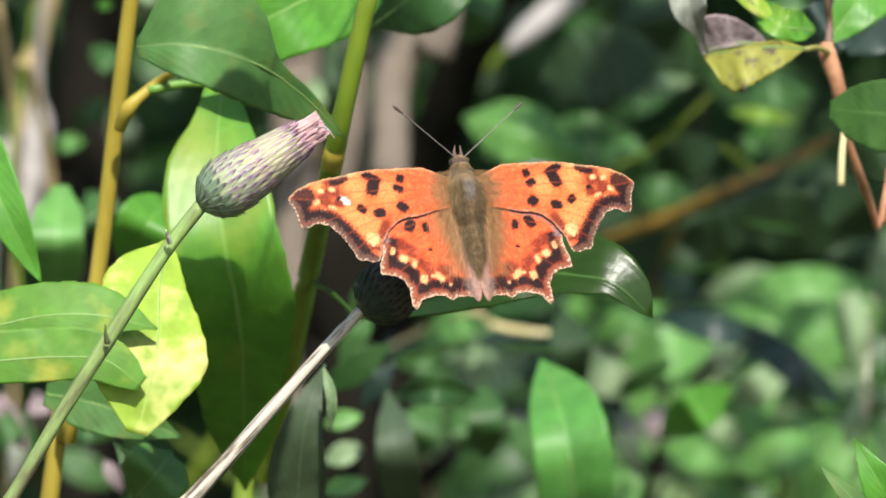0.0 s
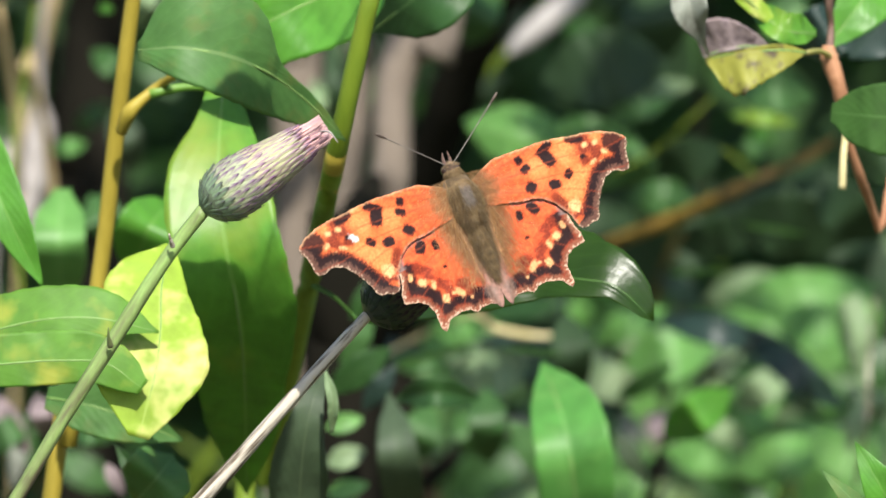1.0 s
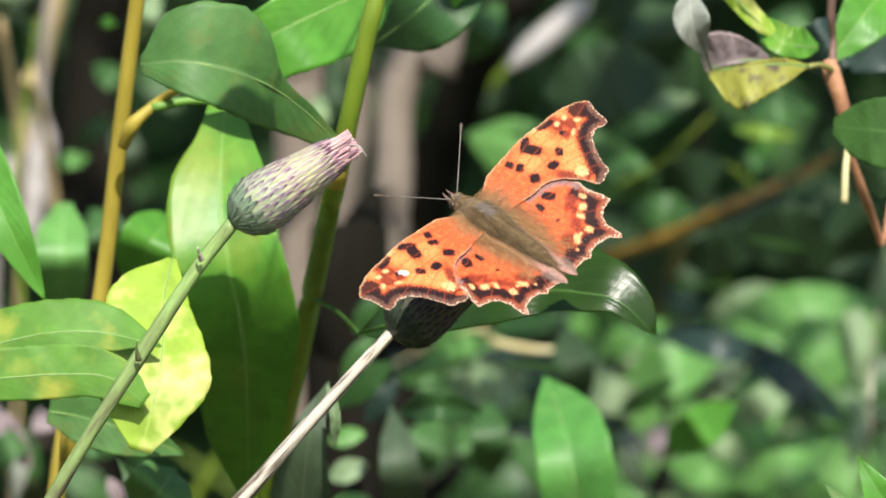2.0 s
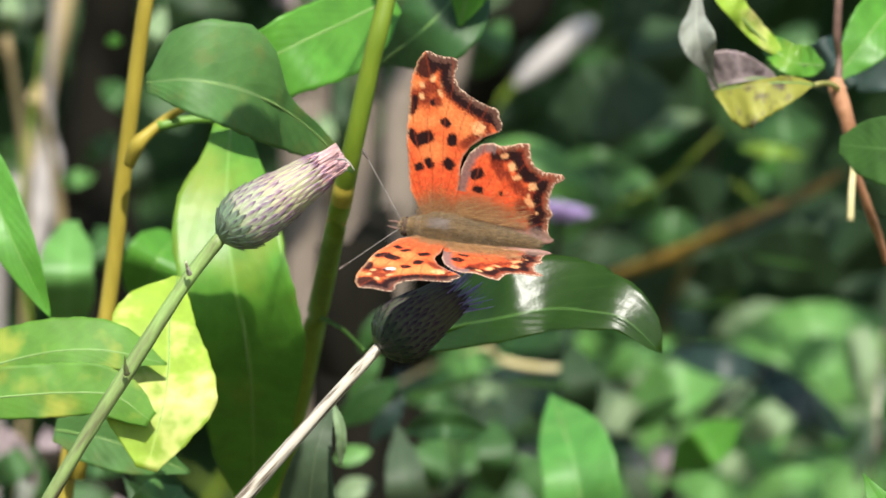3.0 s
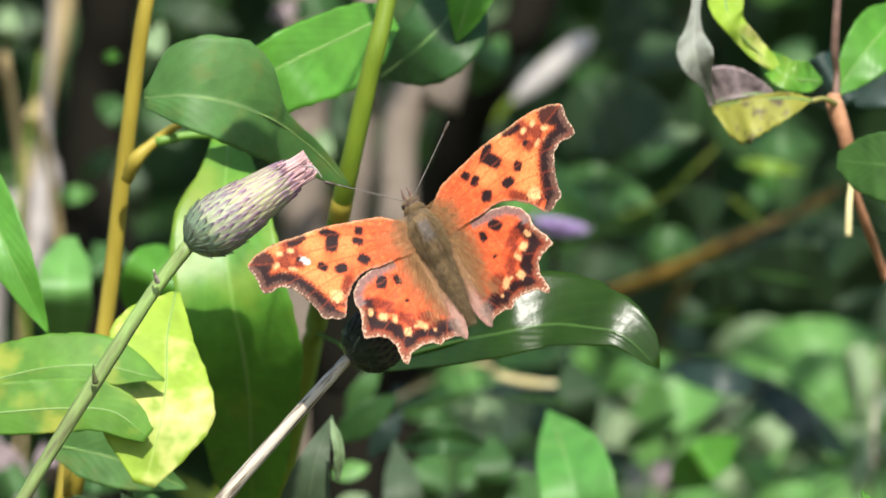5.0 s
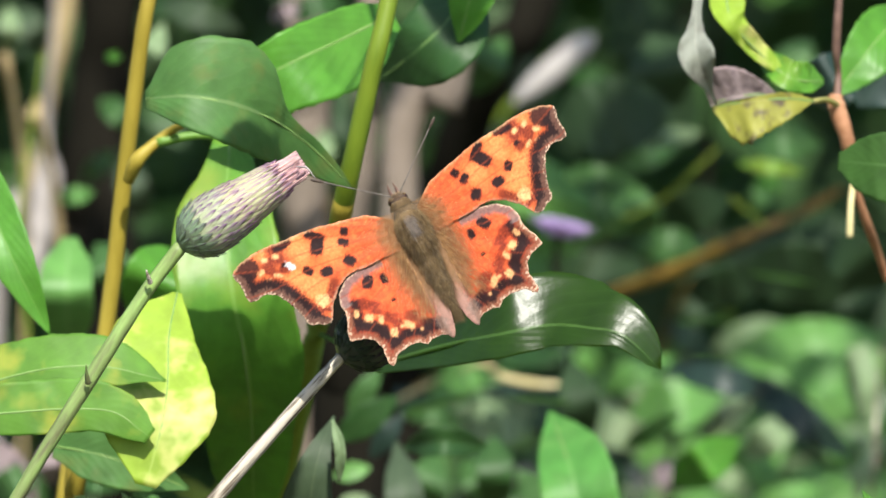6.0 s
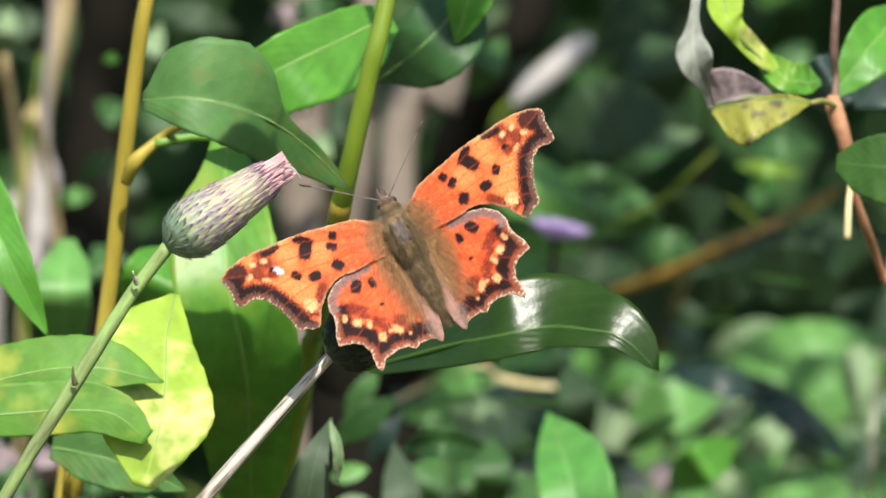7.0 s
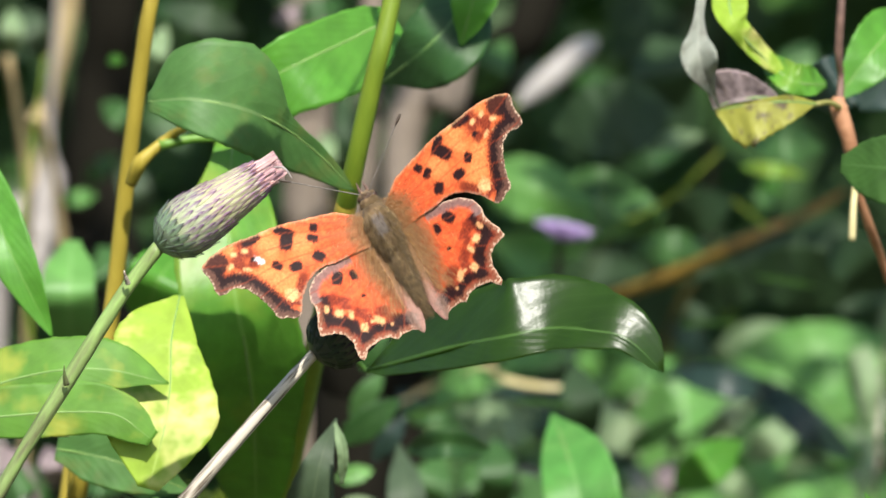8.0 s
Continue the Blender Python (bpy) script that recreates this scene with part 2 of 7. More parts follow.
def part(name, verts, faces, material, parent, label="", smooth=True, uvs=None, pigment=None, origin=None):
    """One mesh object under a thing or a part; verts in world space unless origin is given as zero."""
    me = bpy.data.meshes.new(name)
    o = Vector(origin) if origin is not None else origin_of(parent)
    me.from_pydata([tuple(Vector(v) - o) for v in verts], [], faces)
    if uvs is not None:
        layer = me.uv_layers.new(name="UVMap")
        for poly in me.polygons:
            for li in poly.loop_indices:
                layer.data[li].uv = uvs[me.loops[li].vertex_index]
    if pigment is not None:
        at = me.color_attributes.new("pigment", "FLOAT_COLOR", "POINT")
        for k, c in enumerate(pigment):
            at.data[k].color = (*c, 1.0)
    if smooth:
        me.shade_smooth()
    me.materials.append(material)
    ob = new(name, me)
    ob.parent = parent
    if label:
        ob["label"] = label
    return ob


def origin_of(ob):
    o = Vector((0, 0, 0))
    while ob is not None:
        o = o + ob.location
        ob = ob.parent
    return o


def thing(name, at, label, category, group="", kind=""):
    ob = new(name)
    ob.empty_display_size = 0.01
    ob.location = at
    return tagged(ob, label, category, group, kind)


def tube_mesh(points, radii, sides=10, steps=6, rib=0.0, knots=0.0, seed=1):
    """A tapered tube along a smooth line; rib grooves it lengthwise, knots make it uneven."""
    line = curve_through(points, steps)
    r = np.interp(np.linspace(0, len(points) - 1, len(line)), range(len(points)), radii)
    verts, faces = [], []
    rng = random.Random(seed)
    up = Vector((0, -1, 0))
    for k, p in enumerate(line):
        t = (line[min(k + 1, len(line) - 1)] - line[max(k - 1, 0)]).normalized()
        a = t.cross(up).normalized() if abs(t.dot(up)) < 0.95 else t.cross(Vector((1, 0, 0))).normalized()
        b = t.cross(a)
        w = 1 + knots * (rng.random() - 0.5)
        for s in range(sides):
            an = 2 * math.pi * s / sides
            q = r[k] * w * (1 - rib * (s % 2))
            verts.append(p + a * q * math.cos(an) + b * q * math.sin(an))
    for k in range(len(line) - 1):
        for s in range(sides):
            faces.append((k * sides + s, k * sides + (s + 1) % sides, (k + 1) * sides + (s + 1) % sides, (k + 1) * sides + s))
    faces.append(tuple(range(sides))[::-1])
    faces.append(tuple(range((len(line) - 1) * sides, len(line) * sides)))
    return verts, faces


def tube(name, points, radii, material, parent, label="", **more):
    v, f = tube_mesh(points, radii, **more)
    return part(name, v, f, material, parent, label)


def sheet(top, thickness, normal):
    """Closes a grid of points into a thin solid: rows of points, each row equally long."""
    rows, cols = len(top), len(top[0])
    n = Vector(normal) * thickness
    verts = [p for row in top for p in row] + [p - n for row in top for p in row]
    base = rows * cols
    faces = []
    for i in range(rows - 1):
        for j in range(cols - 1):
            q = (i * cols + j, i * cols + j + 1, (i + 1) * cols + j + 1, (i + 1) * cols + j)
            faces.append(q)
            faces.append(tuple(base + k for k in reversed(q)))
    rim = [(0, j) for j in range(cols)] + [(i, cols - 1) for i in range(1, rows)] + \
          [(rows - 1, j) for j in range(cols - 2, -1, -1)] + [(i, 0) for i in range(rows - 2, 0, -1)]
    for k in range(len(rim)):
        a, b = rim[k], rim[(k + 1) % len(rim)]
        ia, ib = a[0] * cols + a[1], b[0] * cols + b[1]
        faces.append((ib, ia, base + ia, base + ib))
    return verts, faces


def width_profile(t, peak, sharp, blunt):
    """How wide a leaf is along its length, 0 to 1 of its greatest width."""
    if t < peak:
        return max(0.0, math.sin(math.pi / 2 * t / peak)) ** blunt
    return max(0.0, math.cos(math.pi / 2 * (t - peak) / (1 - peak))) ** sharp


def leaf(parent, base, mid, tip, half, upper, lower, material, peak=0.42, sharp=1.0, blunt=0.7, wave=0.05,
         bow=0.0, label="", stalk=None, seed=1, rib=True, stem=0.07):
    """A leaf blade from base over mid to tip. half: its half width; upper, lower: how far each half is
    folded about the midrib, in degrees (positive towards the viewer's side); bow: sag of the halves."""
    rng = random.Random(seed)
    phase = rng.random() * 9
    A, C = Vector(base), Vector(tip)
    inner = [mid] if isinstance(mid, tuple) else mid
    m = 8
    line = curve_through([A, *inner, C], 26 // (len(inner) + 1))
    total = [0.0]
    for p, q in zip(line, line[1:]):
        total.append(total[-1] + (q - p).length)
    rows, uvs = [], []
    for i, p in enumerate(line):
        t = total[i] / total[-1]
        d = (line[min(i + 1, len(line) - 1)] - line[max(i - 1, 0)]).normalized()
        s = d.cross(Vector((0, 1, 0))).normalized()
        if s.z < 0:
            s = -s
        face = s.cross(d).normalized()
        if face.y > 0:
            face = -face
        row = []
        for j in range(-m, m + 1):
            v = j / m
            point = (sharp[0] if v > 0 else sharp[1]) if isinstance(sharp, tuple) else sharp
            size = (half[0] if v > 0 else half[1]) if isinstance(half, tuple) else half
            w = size * max(0.012, width_profile(t, peak, point, blunt))
            an = radians(upper if v > 0 else lower)
            k = abs(v)
            an_b = an + radians(bow) * k
            ripple = wave * size * math.sin(t * 19 + phase + (2 if v > 0 else 0)) * k * k
            edge = 1 + 0.02 * math.sin(t * 70 + phase * 3 + j) * (k > 0.95)
            sign = 1 if v > 0 else -1
            row.append(p + s * (sign * k * w * edge * math.cos(an_b)) + face * (k * w * math.sin(an_b) + ripple))
            uvs.append((t, (v + 1) / 2))
        rows.append(row)
    verts, faces = sheet(rows, 0.0003, (0, -1, 0))
    ob = part("leaf", verts, faces, material, parent, label, uvs=uvs + uvs)
    if rib:
        r0 = (max(half) if isinstance(half, tuple) else half) * 0.035
        rv, rf = tube_mesh([line[k] + Vector((0, 0.00035, 0)) for k in (0, len(line) // 4, len(line) // 2, len(line) * 3 // 4, len(line) - 2)], [r0 * 1.3, r0, r0 * 0.8, r0 * 0.5, r0 * 0.2], sides=6, steps=4)
        part("midrib", rv, rf, material, ob, uvs=[(0.5, 0.5)] * len(rv))
    if stalk:
        half = max(half) if isinstance(half, tuple) else half
        r0 = half * stem
        sv, sf = tube_mesh([stalk, (Vector(stalk) + A) / 2 + Vector((0, 0, half * 0.08)), A], [r0 * 1.3, r0, r0], sides=8, steps=5)
        part("leaf_stalk", sv, sf, material, parent, uvs=[(0.5, 0.5)] * len(sv))
    return ob


def blade(parent, line, left, right, fold_left, fold_right, material, label="", wave=0.05, seed=1, stalk=None, stem=0.0004,
          teeth=0.015, rib=0.0002, hollow=0.0):
    """A leaf blade along its midrib, from stalk to tip. left, right: half widths in mm at even steps on either side;
    fold_left, fold_right: degrees by which each half is bent towards the viewer's side; hollow: sag across each half."""
    rng = random.Random(seed)
    phase = rng.random() * 9
    mid = curve_through(line, max(4, 40 // (len(line) - 1)))
    total = [0.0]
    for p, q in zip(mid, mid[1:]):
        total.append(total[-1] + (q - p).length)
    m = 9

    def width(list_, t):
        x = t * (len(list_) - 1)
        k = min(int(x), len(list_) - 2)
        u = x - k
        p = [list_[max(0, k - 1)], list_[k], list_[k + 1], list_[min(len(list_) - 1, k + 2)]]
        w = 0.5 * (2 * p[1] + (p[2] - p[0]) * u + (2 * p[0] - 5 * p[1] + 4 * p[2] - p[3]) * u * u + (3 * p[1] - 3 * p[2] + p[3] - p[0]) * u ** 3)
        return max(0.04, w) * 0.001
    rows, uvs = [], []
    for i, p in enumerate(mid):
        t = total[i] / total[-1]
        d = (mid[min(i + 1, len(mid) - 1)] - mid[max(i - 1, 0)]).normalized()
        s = Vector((-d.z, 0, d.x)).normalized()
        face = Vector((0, -1, 0))
        row = []
        for j in range(-m, m + 1):
            v = j / m
            k = abs(v)
            w = width(left if v > 0 else right, t)
            bend = fold_left if v > 0 else fold_right
            an = radians(bend if isinstance(bend, (int, float)) else float(np.interp(t, np.linspace(0, 1, len(bend)), bend)))
            ripple = wave * w * (math.sin(t * 17 + phase + (2 if v > 0 else 0)) * k * k + 0.4 * math.sin(t * 41 + phase * 2 + v * 3) * k)
            ripple += hollow * w * math.sin(math.pi * k)
            edge = 1 + teeth * (math.sin(t * 60 + phase * 3) + 0.7 * math.sin(t * 143 + j)) * (k > 0.93)
            row.append(p + s * (v * w * edge) + face * (k * w * math.tan(an) + ripple))
            uvs.append((t, (v + 1) / 2))
        rows.append(row)
    verts, faces = sheet(rows, 0.0003, (0, -1, 0))
    ob = part("leaf", verts, faces, material, parent, label, uvs=uvs + uvs)
    if rib:
        n = len(mid)
        rv, rf = tube_mesh([mid[k] + Vector((0, 0.5 * rib, 0)) for k in (0, n // 4, n // 2, n * 3 // 4, n - 2)], [rib, rib * 0.9, rib * 0.8, rib * 0.7, rib * 0.5], sides=8, steps=5)
        part("midrib", rv, rf, M_rib, ob, "pale midrib")
    if stalk:
        A = Vector(line[0])
        sv, sf = tube_mesh([stalk, (Vector(stalk) + A) / 2 + Vector((0, 0, 0.0006)), A], [stem * 1.3, stem, stem], sides=8, steps=5)
        part("leaf_stalk", sv, sf, material, parent, uvs=[(0.5, 0.5)] * len(sv))
    return ob


# ---- ground and far hedge ----
def ground_sheet():
    n = 60
    verts, faces = [], []
    for i in range(n + 1):
        for j in range(n + 1):
            u, v = (i / n - 0.5) * 2, (j / n - 0.5) * 2
            x, y = math.copysign(abs(u) ** 4, u) * 400, math.copysign(abs(v) ** 4, v) * 400
            z = 0.015 * noise.noise((x * 3, y * 3, 0)) if abs(x) < 8 and abs(y) < 8 else 0
            verts.append((x, y, z))
    for i in range(n):
        for j in range(n):
            a = i * (n + 1) + j
            faces.append((a, a + n + 1, a + n + 2, a + 1))
    ob = part("ground", verts, faces, M_ground, None)
    tagged(ob, "dark soil ground under the bushes with litter", "ground", kind="structure")


def small_leaf(rng, at, length, width, facing, verts, faces, droop=0.25):
    """One folded, drooping leaf of ten corners, added to a joined mesh."""
    f = Vector(facing).normalized()
    d = Vector((rng.uniform(-1, 1), rng.uniform(-1, 1), rng.uniform(-1, 0.7)))
    d = (d - f * d.dot(f)).normalized()
    s = d.cross(f)
    k = len(verts)
    rows = ((0.0, 0.08), (0.25, 0.8), (0.55, 1.0), (0.82, 0.55), (1.0, 0.04))
    for t, w in rows:
        c = Vector(at) + d * (t * length) - f * (droop * length * t * t)
        verts.append(c + s * (w * width / 2) + f * (0.12 * width * w))
        verts.append(c)
        verts.append(c - s * (w * width / 2) + f * (0.12 * width * w))
    for r in range(4):
        for q in (0, 1):
            a = k + r * 3 + q
            faces.append((a, a + 1, a + 4, a + 3))


def foliage(name, label, material, seed, count, box, size, lean, category="foliage"):
    """A mass of leaves within a box, each turned at random about the lean."""
    rng = random.Random(seed)
    verts, faces = [], []
    (x0, x1), (y0, y1), (z0, z1) = box
    for _ in range(count):
        at = (rng.uniform(x0, x1), rng.uniform(y0, y1), rng.uniform(z0, z1))
        facing = Vector(lean) + Vector((rng.gauss(0, 0.5), rng.gauss(0, 0.45), rng.gauss(0, 0.45)))
        L = rng.uniform(*size)
        small_leaf(rng, at, L, L * rng.uniform(0.35, 0.55), facing, verts, faces, rng.uniform(0.0, 0.4))
    ob = part(name, verts, faces, material, None)
    return tagged(ob, label, category, kind="stuff")


def far_hedge():
    n, m = 70, 34
    verts, faces = [], []
    for i in range(n + 1):
        for j in range(m + 1):
            x, z = (i / n - 0.5) * 7, j / m * 2.6
            y = 2.7 + 0.25 * noise.noise((x * 2.3, z * 2.3, 3)) + 0.1 * noise.noise((x * 9, z * 9, 1)) + 0.12 * z
            verts.append((x, y, z - 0.02))
    for i in range(n):
        for j in range(m):
            a = i * (m + 1) + j
            faces.append((a, a + 1, a + m + 2, a + m + 1))
    # Added to keep sky out of the gaps; its dark colour stands for shade.
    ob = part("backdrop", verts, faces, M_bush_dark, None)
    tagged(ob, "added dark hedge closing the view, shade in its colour", "hedge", kind="structure")


ground_sheet()
far_hedge()
foliage("foliage", "dark green inner leaves with shade in their colour", M_bush_dark, 11, 2600,
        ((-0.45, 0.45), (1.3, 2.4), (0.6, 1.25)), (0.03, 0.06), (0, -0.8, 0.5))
# Out of view: put overhead to keep sun off the deep foliage.
foliage("foliage", "unseen leaf mass overhead, added to shade the bush", M_bush_dark, 12, 4400,
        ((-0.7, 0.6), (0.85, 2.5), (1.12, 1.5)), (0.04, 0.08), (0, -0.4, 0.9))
foliage("foliage", "sunlit grey-green leaves of low bush", M_bush_grey, 13, 260,
        ((-0.04, 0.18), (0.9, 1.5), (0.78, 0.87)), (0.014, 0.04), (-0.1, -0.6, 0.75))
foliage("foliage", "scattered small green leaves behind the stems", M_bush, 14, 50,
        ((-0.2, 0.2), (0.9, 1.6), (0.80, 1.02)), (0.010, 0.030), (0, -0.7, 0.6))


# Added out of view to break the sun on the low bush into dapples.
foliage("foliage", "sparse unseen leaves added to dapple the low bush", M_bush, 16, 170,
        ((-0.01, 0.19), (0.15, 0.35), (1.18, 1.62)), (0.012, 0.034), (0, -0.7, 0.7))
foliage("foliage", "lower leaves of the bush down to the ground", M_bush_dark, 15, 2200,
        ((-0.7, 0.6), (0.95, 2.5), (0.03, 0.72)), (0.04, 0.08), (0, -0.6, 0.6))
foliage("foliage", "fallen dead leaves on the ground", M_litter, 17, 900,
        ((-1.6, 1.6), (-0.6, 2.4), (0.012, 0.03)), (0.03, 0.06), (0, 0, 2.2))


def grass(seed, count):
    """Tufts of bent grass blades round the feet of the stems."""
    rng = random.Random(seed)
    verts, faces = [], []
    for _ in range(count):
        cx, cy = rng.uniform(-1.4, 1.4), rng.uniform(-0.5, 1.6)
        for _ in range(9):
            x, y = cx + rng.gauss(0, 0.02), cy + rng.gauss(0, 0.02)
            h, w = rng.uniform(0.06, 0.26), rng.uniform(0.001, 0.0022)
            an = rng.uniform(0, 2 * math.pi)
            lean = Vector((math.cos(an), math.sin(an), 0)) * h * rng.uniform(0.1, 0.6)
            side = Vector((-math.sin(an), math.cos(an), 0)) * w
            k = len(verts)
            for t, q in ((0, 1.0), (0.45, 0.9), (0.8, 0.6), (1.0, 0.1)):
                p = Vector((x, y, -0.01 + h * t * (1 - 0.15 * t))) + lean * t * t
                verts += [p - side * q, p + side * q]
            for m in (0, 2, 4):
                faces.append((k + m, k + m + 1, k + m + 3, k + m + 2))
    ob = part("grass", verts, faces, M_bush, None)
    tagged(ob, "loose green grass round the feet of the stems", "grass", kind="stuff")


grass(19, 420)


# ---- the shrub behind ----
shrub = thing("shrub", (0.0, 0.5, 0.0), "leafy shrub with beige and dark trunks in dappled sun", "shrub")


def trunk(name, points, radii, material, label="", **more):
    return tube(name, points, radii, material, shrub, label, sides=14, knots=0.08, **more)


def bush_leaf(base, tip, half, material, upper=-10, lower=25, lift=0.0, seed=1):
    """A leaf of the shrub between two points, its middle raised towards the front."""
    a, b = Vector(base), Vector(tip)
    mid = (a + b) / 2 + Vector((0, -0.12 * (b - a).length, lift))
    return leaf(shrub, base, tuple(mid), tip, half, upper, lower, material, peak=0.45, sharp=0.8, seed=seed, rib=False)


trunk("trunk", [(-0.06, 0.62, 0.0), (-0.028, 0.61, 0.80), (-0.0134, 0.6, 0.8974), (-0.0119, 0.6, 0.9091), (-0.0108, 0.6, 0.9197), (-0.0108, 0.6, 0.9279), (-0.0105, 0.6, 0.9337), (-0.0094, 0.6, 0.939), (-0.0066, 0.6, 0.9443), (-0.003, 0.6, 0.9495), (0.0009, 0.6, 0.956), (0.03, 0.64, 1.14)], [0.0085, 0.0052, 0.0044, 0.0042, 0.0040, 0.0039, 0.0039, 0.0042, 0.0046, 0.0046, 0.0044, 0.003], M_bark, "smooth beige trunk")
trunk("side_stem", [(-0.065, 0.63, 0.0), (-0.036, 0.63, 0.80), (-0.0224, 0.63, 0.8974), (-0.021, 0.63, 0.9105), (-0.0194, 0.63, 0.92), (-0.0183, 0.63, 0.9283), (-0.0175, 0.63, 0.9361), (-0.0171, 0.63, 0.9438), (-0.0174, 0.63, 0.9545), (-0.012, 0.66, 1.10)], [0.006, 0.0034, 0.0032, 0.0031, 0.0030, 0.0028, 0.0026, 0.0025, 0.0024, 0.0018], M_bark, "slim beige stem beside the trunk")
trunk("trunk", [(-0.06, 0.76, 0.0), (-0.0335, 0.75, 0.8972), (-0.034, 0.75, 0.915), (-0.034, 0.75, 0.9302), (-0.0335, 0.75, 0.9378), (-0.0332, 0.75, 0.9454), (-0.0325, 0.75, 0.9606), (-0.03, 0.78, 1.14)], [0.010, 0.0048, 0.0046, 0.0044, 0.0043, 0.0043, 0.0042, 0.003], M_bark, "pale trunk behind the green stem")
trunk("trunk", [(0.0, 0.9, 0.0), (-0.0128, 0.9000, 0.8373), (-0.0073, 0.8700, 0.9028), (0.0028, 0.8400, 0.9386), (0.0113, 0.8250, 0.9581), (0.0232, 0.8250, 0.9845), (0.0568, 0.9000, 1.1652)], [0.009, 0.00683, 0.00628, 0.00601, 0.00574, 0.00547, 0.00410], M_bark_dark, "trunk with shade put into its near-black colour")
trunk("trunk", [(-0.1, 0.82, 0.0), (-0.0835, 0.8250, 0.8395), (-0.0835, 0.8250, 0.9186), (-0.0816, 0.8250, 0.9502), (-0.0783, 0.8250, 0.9976), (-0.0798, 0.9000, 1.1652)], [0.011, 0.00925, 0.00792, 0.00726, 0.00660, 0.00528], M_bark_dark, "trunk with shade put into its near-black colour")
trunk("side_stem", [(-0.12, 0.75, 0.0), (-0.1045, 0.7500, 0.8418), (-0.0950, 0.7500, 0.9027), (-0.0925, 0.7500, 0.9166), (-0.0908, 0.7500, 0.9280), (-0.0916, 0.7600, 0.9352), (-0.0910, 0.7600, 0.9486), (-0.0895, 0.7600, 0.9715), (-0.0885, 0.7600, 1.0710)], [0.003, 0.00198, 0.00272, 0.00371, 0.00321, 0.00111, 0.00062, 0.00062, 0.00049], M_bark_pale, "pale sunlit stem")
trunk("side_stem", [(-0.11, 0.6, 0.0), (-0.1044, 0.9000, 0.8510), (-0.1010, 0.9000, 0.9193), (-0.0973, 0.9000, 0.9493), (-0.0948, 0.9000, 0.9644), (-0.0921, 0.9000, 0.9876), (-0.0866, 0.9000, 1.1242)], [0.002, 0.00055, 0.00068, 0.00109, 0.00246, 0.00205, 0.00096], M_stem_tan, "thin tan stem")
# Dark trunk added where the beige trunk's foot is lost in shade.
trunk("trunk", [(-0.03, 0.4, 0.0), (-0.0192, 0.4000, 0.8314), (-0.0179, 0.4000, 0.8814), (-0.0171, 0.4200, 0.8991), (-0.0154, 0.5000, 0.9101), (-0.0141, 0.6200, 0.9155)], [0.007, 0.00729, 0.00729, 0.00562, 0.00322, 0.00141], M_bark_dark, "front trunk blackened to stand for shade")
trunk("branch", [(0.0144, 0.8, 0.9455), (0.0169, 0.8, 0.9478), (0.02, 0.8, 0.9504), (0.0236, 0.8, 0.9534), (0.0271, 0.8, 0.9563), (0.0297, 0.8, 0.9587), (0.0312, 0.8, 0.96), (0.0327, 0.8, 0.9612)], [0.0005, 0.0020, 0.0028, 0.0030, 0.0030, 0.0028, 0.0020, 0.0005], M_bark_bare, "bare branch, lightened to look sunlit")
trunk("branch", [(-0.0111, 0.8250, 0.8764), (0.0147, 0.7500, 0.8925), (0.0376, 0.6900, 0.9026), (0.0507, 0.6750, 0.9077), (0.0612, 0.6600, 0.9128), (0.0770, 0.6600, 0.9201), (0.0836, 0.6600, 0.9243)], [0.00168, 0.00145, 0.00134, 0.00157, 0.00134, 0.00112, 0.00067], M_twig_brown, "ochre-brown branch crossing the shade")
trunk("twig", [(-0.0170, 0.6150, 0.8765), (0.0041, 0.5400, 0.8871), (0.0097, 0.5400, 0.8848), (0.0165, 0.5400, 0.8834), (0.0228, 0.5400, 0.8831)], [0.00039, 0.00039, 0.00078, 0.00078, 0.00039], M_twig_pale, "short pale straw-coloured twig")
# Branch shape added in near-black for a band of shade.
trunk("branch", [(-0.0128, 0.9000, 0.8373), (0.0316, 1.0500, 0.8709), (0.0565, 1.0500, 0.8797), (0.0755, 1.0500, 0.8738), (0.0902, 1.0500, 0.8635), (0.1077, 1.0500, 0.8489)], [0.00264, 0.00264, 0.00317, 0.00343, 0.00343, 0.00291], M_bark_dark, "near-black low branch standing in for shade")
bush_leaf((0.0541, 0.9000, 0.8769), (0.1075, 0.9300, 0.8863), 0.00956, M_leaf_soft, 5, 25, seed=41)
bush_leaf((0.0701, 0.9300, 0.8669), (0.1060, 0.9000, 0.8837), 0.01025, M_leaf_soft, -10, 20, seed=42)
bush_leaf((0.0807, 0.7500, 0.8418), (0.0995, 0.7500, 0.8621), 0.00761, M_leaf_soft, 0, 15, seed=49)
bush_leaf((0.0007, 0.6750, 0.8696), (0.0142, 0.6750, 0.8757), 0.00367, M_leaf_pale, 0, 20, seed=51)
bush_leaf((-0.0054, 0.6750, 0.8794), (0.0117, 0.6750, 0.8843), 0.00416, M_leaf_soft, 0, 20, seed=52)
bush_leaf((0.0030, 0.6000, 0.8790), (0.0174, 0.6300, 0.8763), 0.00304, M_leaf_pale, 0, 20, seed=53)
bush_leaf((0.0093, 0.6750, 0.8867), (0.0251, 0.6750, 0.8891), 0.00269, M_leaf_soft, -20, 20, seed=54)
bush_leaf((-0.0209, 0.3400, 0.8625), (-0.0139, 0.3400, 0.8650), 0.00220, M_leaf_pale, 0, 20, seed=55)
bush_leaf((-0.0209, 0.3400, 0.8690), (-0.0144, 0.3400, 0.8705), 0.00180, M_leaf_soft, 0, 20, seed=56)
